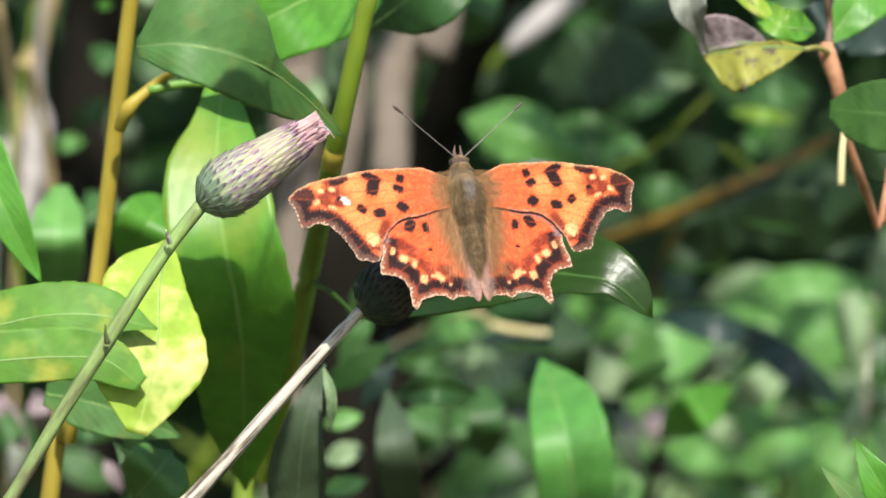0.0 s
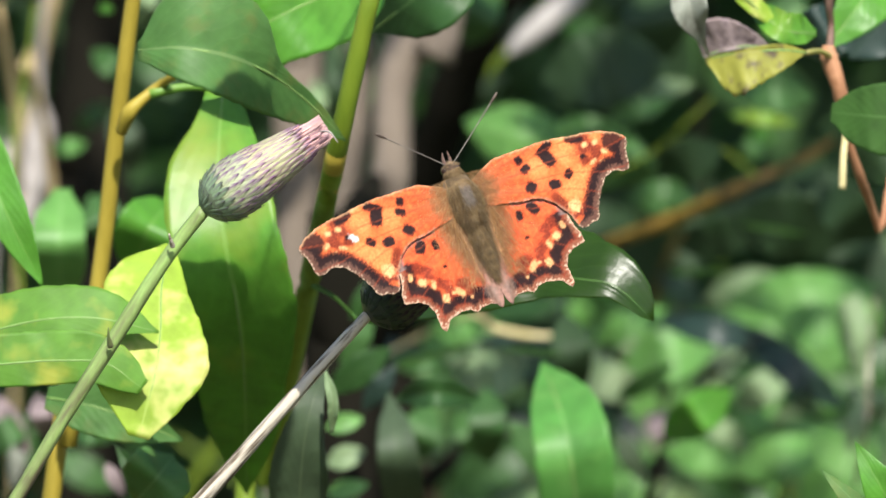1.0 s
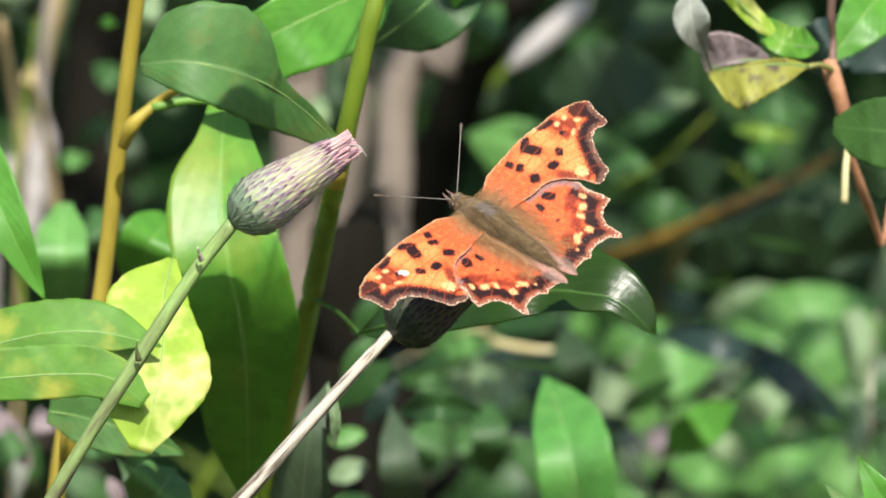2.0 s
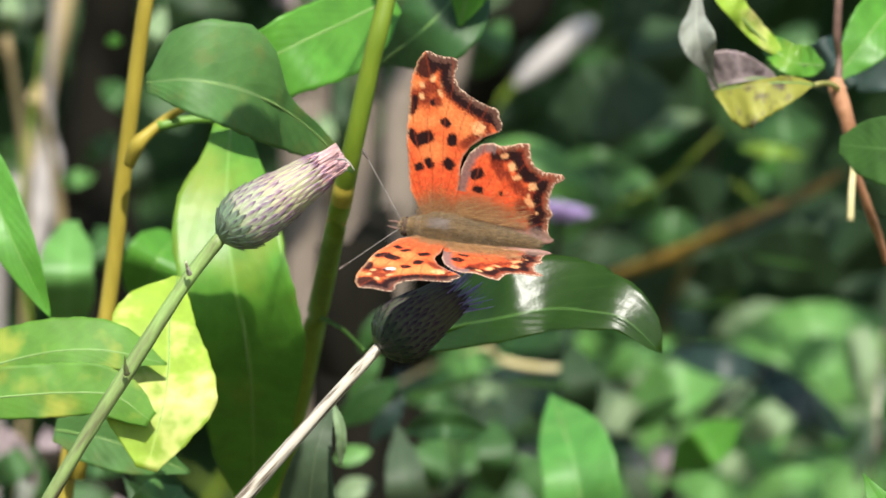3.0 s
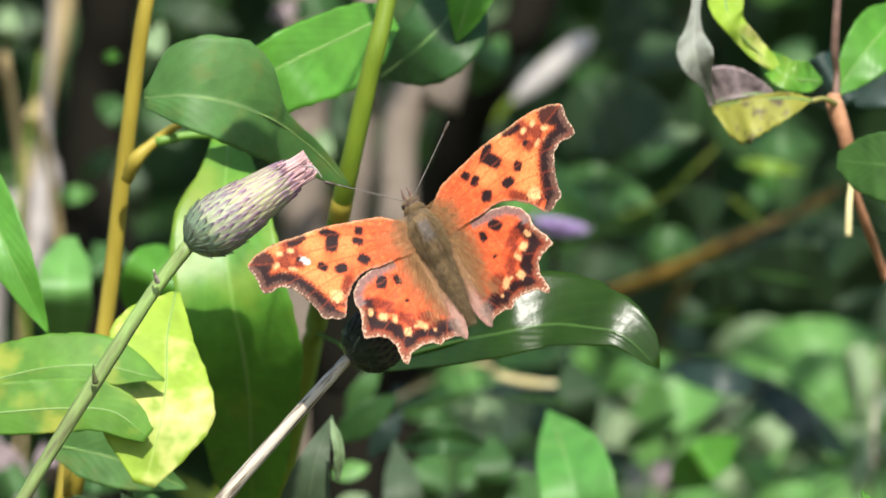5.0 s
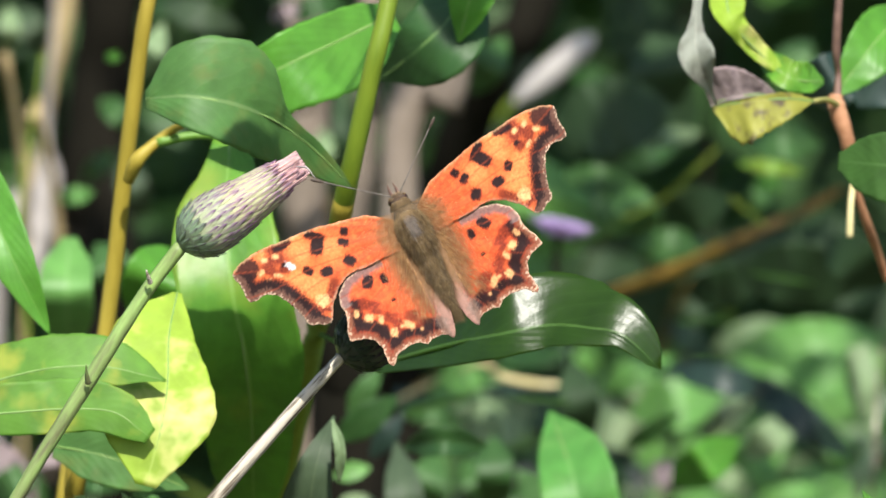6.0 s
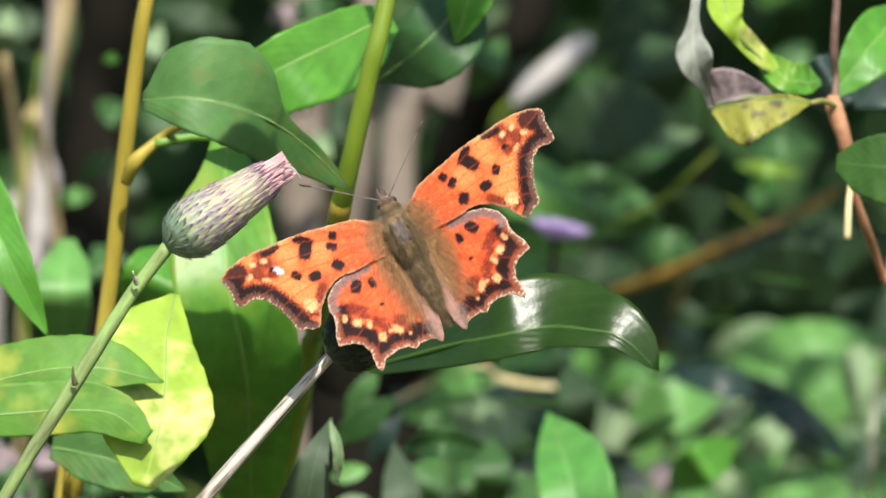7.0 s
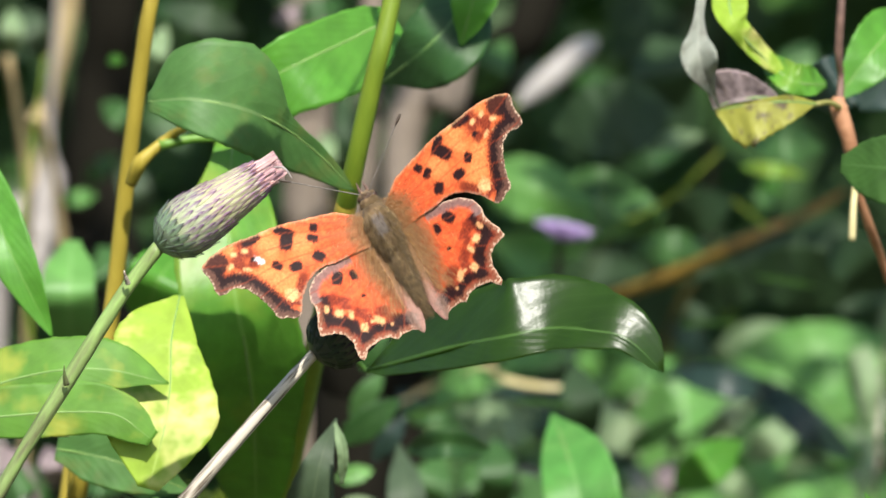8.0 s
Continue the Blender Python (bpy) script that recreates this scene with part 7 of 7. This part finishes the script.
        spots.append((Vector((n.x * r, y, 0.36 - 0.1 * (0.9 - y) / 12 + n.z * r * 0.9)), n * rng.uniform(0.1, 0.4) + Vector((rng.gauss(0, 0.4), -1.0, rng.gauss(0, 0.1))), rng.uniform(0.5, 1.3)))
    for _ in range(900):
        n = Vector((rng.gauss(0, 1), rng.gauss(0, 0.8), abs(rng.gauss(0, 0.7)))).normalized()
        spots.append((Vector((n.x * 1.1, 7.2 + n.y * 0.9, 0.5 + n.z)), n * 0.6 + Vector((0, 0.3 if n.y > 0.3 else -0.8, 0)), rng.uniform(0.4, 0.9)))
    v, f, pig = hair(rng, spots, brown, 0.02, True)
    part("fur", v, f, M_fur, o, "olive-brown hair", pigment=pig, origin=zero)
    wings = {}
    for s, side in ((-1, "l"), (1, "r")):
        hw = wing(o, "hindwing", False, s, 0.0)
        fw = wing(o, "forewing", True, s, 0.1)
        for ob, n, foot in ((hw, 1500, False), (fw, 1500, True)):
            tufts = []
            for _ in range(n):
                if foot:
                    x, y = 1.4 + abs(rng.gauss(0, 2.3)), rng.uniform(0.2, 6.2)
                    way, ln = Vector((1, -0.45, 0.03)), rng.uniform(0.4, 1.0)
                else:
                    x, y = 2.4 + abs(rng.gauss(0, 1.7)), 0.8 - 9.5 * rng.random() ** 1.25
                    way, ln = Vector((0.55, -1.1, 0.04)), rng.uniform(0.7, 1.6)
                zz = 0.25 if foot else 0.25 + 0.5 * max(0, (2.2 - (x - 1.5)) / 2.2) - 0.35
                way = way + Vector((rng.gauss(0, 0.15), rng.gauss(0, 0.2), rng.gauss(0, 0.06)))
                tufts.append((Vector((s * (x - 1.5), y, zz)), Vector((s * way.x, way.y, way.z)), ln))
            v, f, pig = hair(rng, tufts, [(0.44, 0.24, 0.09), (0.52, 0.31, 0.14), (0.30, 0.16, 0.06)] if foot else [(0.52, 0.27, 0.09), (0.60, 0.36, 0.17), (0.38, 0.20, 0.08)], 0.012)
            part("wing_hair", v, f, M_fur, ob, pigment=pig, origin=zero)
        wings[side] = (fw, hw)
    return o, wings


insect, WINGS = butterfly()


# ---- what moves ----
def wing_poses(sign, lift, sweep, hind_sweep):
    """Poses of fore- and hindwing in the butterfly's space, raised by lift and swept forward by sweep degrees."""
    hinge = pose(sign * 1.5 * MM, 0, 1.0 * MM, 0, -sign * lift, 0)
    fore = hinge @ pose(sign * 0.5 * MM, 3 * MM, 0) @ pose(0, 0, 0, 0, 0, sign * sweep) @ pose(-sign * 0.5 * MM, -3 * MM, 0)
    hind = hinge @ pose(sign * 0.5 * MM, 0, 0) @ pose(0, 0, 0, 0, 0, sign * hind_sweep) @ pose(-sign * 0.5 * MM, 0, 0)
    return fore, hind


def motions():
    # t, place, turn (quaternion), lift of left and right wings, forward sweep of left and right forewings, then hindwings
    flight = [
        (0.0, 0.00317, -0.00100, 0.90473, 0.8026, 0.5668, 0.0949, 0.1598, -0.0, -0.2, -5.4, -2.8, -5.4, -4.2),
        (0.5, 0.00401, -0.00100, 0.90446, 0.8010, 0.5690, 0.0437, 0.1809, 1.5, 1.5, -4.8, -3.3, -4.9, -3.6),
        (1.0, 0.00345, -0.00100, 0.90453, 0.7483, 0.6141, 0.0021, 0.2508, 3.4, 3.5, -4.0, -4.1, -4.8, -4.5),
        (1.5, 0.00587, -0.00100, 0.90514, 0.8009, 0.5122, -0.0146, 0.3098, -0.6, -0.7, -3.3, -3.4, -4.0, -4.5),
        (1.6, 0.00734, -0.00100, 0.90442, 0.7878, 0.5261, 0.0133, 0.3202, 1.9, 1.8, -2.4, -3.9, -3.1, -4.6),
        (1.7, 0.00805, -0.00100, 0.90424, 0.8023, 0.4943, -0.0210, 0.3339, 3.9, 3.9, -2.6, -3.1, -3.0, -3.8),
        (2.8, 0.00151, -0.00100, 0.90665, 0.7079, 0.3030, -0.2888, 0.5689, 36.0, 35.8, 7.6, 4.1, -1.3, -5.2),
        (3.0, 0.00082, -0.00100, 0.90677, 0.6563, 0.3889, -0.3390, 0.5505, 44.3, 48.1, 12.6, 5.0, -1.1, -4.7),
        (3.3, 0.00014, -0.00100, 0.90457, 0.7411, 0.3482, -0.3169, 0.4786, 38.1, 41.2, 11.5, 8.2, 0.3, -0.7),
        (3.5, -0.00077, -0.00100, 0.90507, 0.7610, 0.3256, -0.3242, 0.4580, 49.7, 51.4, 13.4, 12.3, 3.1, 1.0),
        (3.6, -0.00135, -0.00100, 0.90621, 0.7516, 0.4217, -0.3740, 0.3426, 35.7, 37.8, 11.3, 5.6, 5.0, -0.0),
        (3.8, -0.00305, -0.00100, 0.90649, 0.8189, 0.4497, -0.2353, 0.2680, 27.3, 27.3, 9.6, 9.6, 0.6, 0.6),
        (4.0, -0.00233, -0.00100, 0.90641, 0.7907, 0.5149, -0.1943, 0.2680, 21.3, 21.2, 10.4, 10.9, 0.4, 0.8),
        (4.5, -0.00092, -0.00100, 0.90682, 0.8080, 0.5052, -0.1994, 0.2282, 18.3, 18.3, 8.4, 9.3, -1.1, 0.5),
        (4.7, -0.00117, -0.00100, 0.90654, 0.7837, 0.5769, -0.1547, 0.1701, 17.0, 16.8, 7.9, 11.0, -0.9, 1.6),
        (5.8, -0.00410, -0.00100, 0.90733, 0.7344, 0.6361, -0.1434, 0.1883, 8.3, 8.2, 8.0, 10.0, 0.4, 0.8),
        (6.0, -0.00406, -0.00100, 0.90736, 0.7269, 0.6451, -0.1522, 0.1798, 5.3, 5.2, 7.6, 9.4, 0.3, 0.6),
        (6.5, -0.00586, -0.00100, 0.90733, 0.7435, 0.6244, -0.1961, 0.1375, 4.0, 4.1, 8.1, 9.4, -0.4, 0.5),
        (7.0, -0.00528, -0.00100, 0.90705, 0.7137, 0.6606, -0.1772, 0.1512, 7.5, 7.3, 7.2, 9.6, -0.3, 0.6),
        (7.5, -0.00591, -0.00100, 0.90749, 0.7371, 0.6358, -0.1845, 0.1356, 14.1, 14.0, 7.6, 10.0, -1.0, 0.7),
        (8.0, -0.00854, -0.00100, 0.90814, 0.7451, 0.6196, -0.2043, 0.1382, 16.5, 16.2, 7.8, 10.4, -0.4, 0.6),
    ]
    walk(insect, [(r[0], Matrix.LocRotScale(Vector(r[1:4]), Quaternion(r[4:8]), None)) for r in flight])
    for side, sign, k in (("l", -1, 8), ("r", 1, 9)):
        poses = [(r[0], *wing_poses(sign, r[k], r[k + 2], r[k + 4])) for r in flight]
        walk(WINGS[side][0], [(t, a) for t, a, b in poses])
        walk(WINGS[side][1], [(t, b) for t, a, b in poses])
    # the thistles sway about their roots: seconds, degrees to the right, lift in metres
    sway_green = [
        (0.0, 0.0000, 0.00000),
        (0.5, 0.1285, 0.00039),
        (1.0, 0.0148, -0.00002),
        (1.5, 0.2224, 0.00082),
        (1.7, 0.3065, 0.00097),
        (2.8, -0.0247, 0.00046),
        (3.0, 0.0890, 0.00087),
        (3.5, 0.1038, 0.00108),
        (4.0, -0.0989, 0.00089),
        (4.5, -0.0989, 0.00104),
        (4.7, -0.1285, 0.00101),
        (5.8, -0.2175, 0.00084),
        (6.0, -0.2472, 0.00073),
        (6.5, -0.3460, 0.00053),
        (7.0, -0.3460, 0.00045),
        (7.5, -0.3559, 0.00049),
        (8.0, -0.4646, 0.00025),
    ]
    sway_straw = [
        (0.0, 0.0000, 0.0),
        (0.5, 0.1206, 0.0),
        (1.0, 0.0503, 0.0),
        (1.5, 0.2161, 0.0),
        (1.7, 0.3016, 0.0),
        (2.8, -0.0402, 0.0),
        (3.0, 0.0754, 0.0),
        (3.5, 0.0603, 0.0),
        (4.0, -0.0754, 0.0),
        (4.5, -0.0804, 0.0),
        (4.7, -0.1206, 0.0),
        (5.8, -0.2212, 0.0),
        (6.0, -0.2513, 0.0),
        (6.5, -0.3719, 0.0),
        (7.0, -0.3317, 0.0),
        (7.5, -0.3719, 0.0),
        (8.0, -0.5177, 0.0),
    ]
    for ob, rows in ((thistle_green, sway_green), (thistle_straw, sway_straw)):
        root = ob.location.copy()
        walk(ob, [(t, pose(root.x, root.y, root.z + up, 0, turn, 0)) for t, turn, up in rows])


motions()
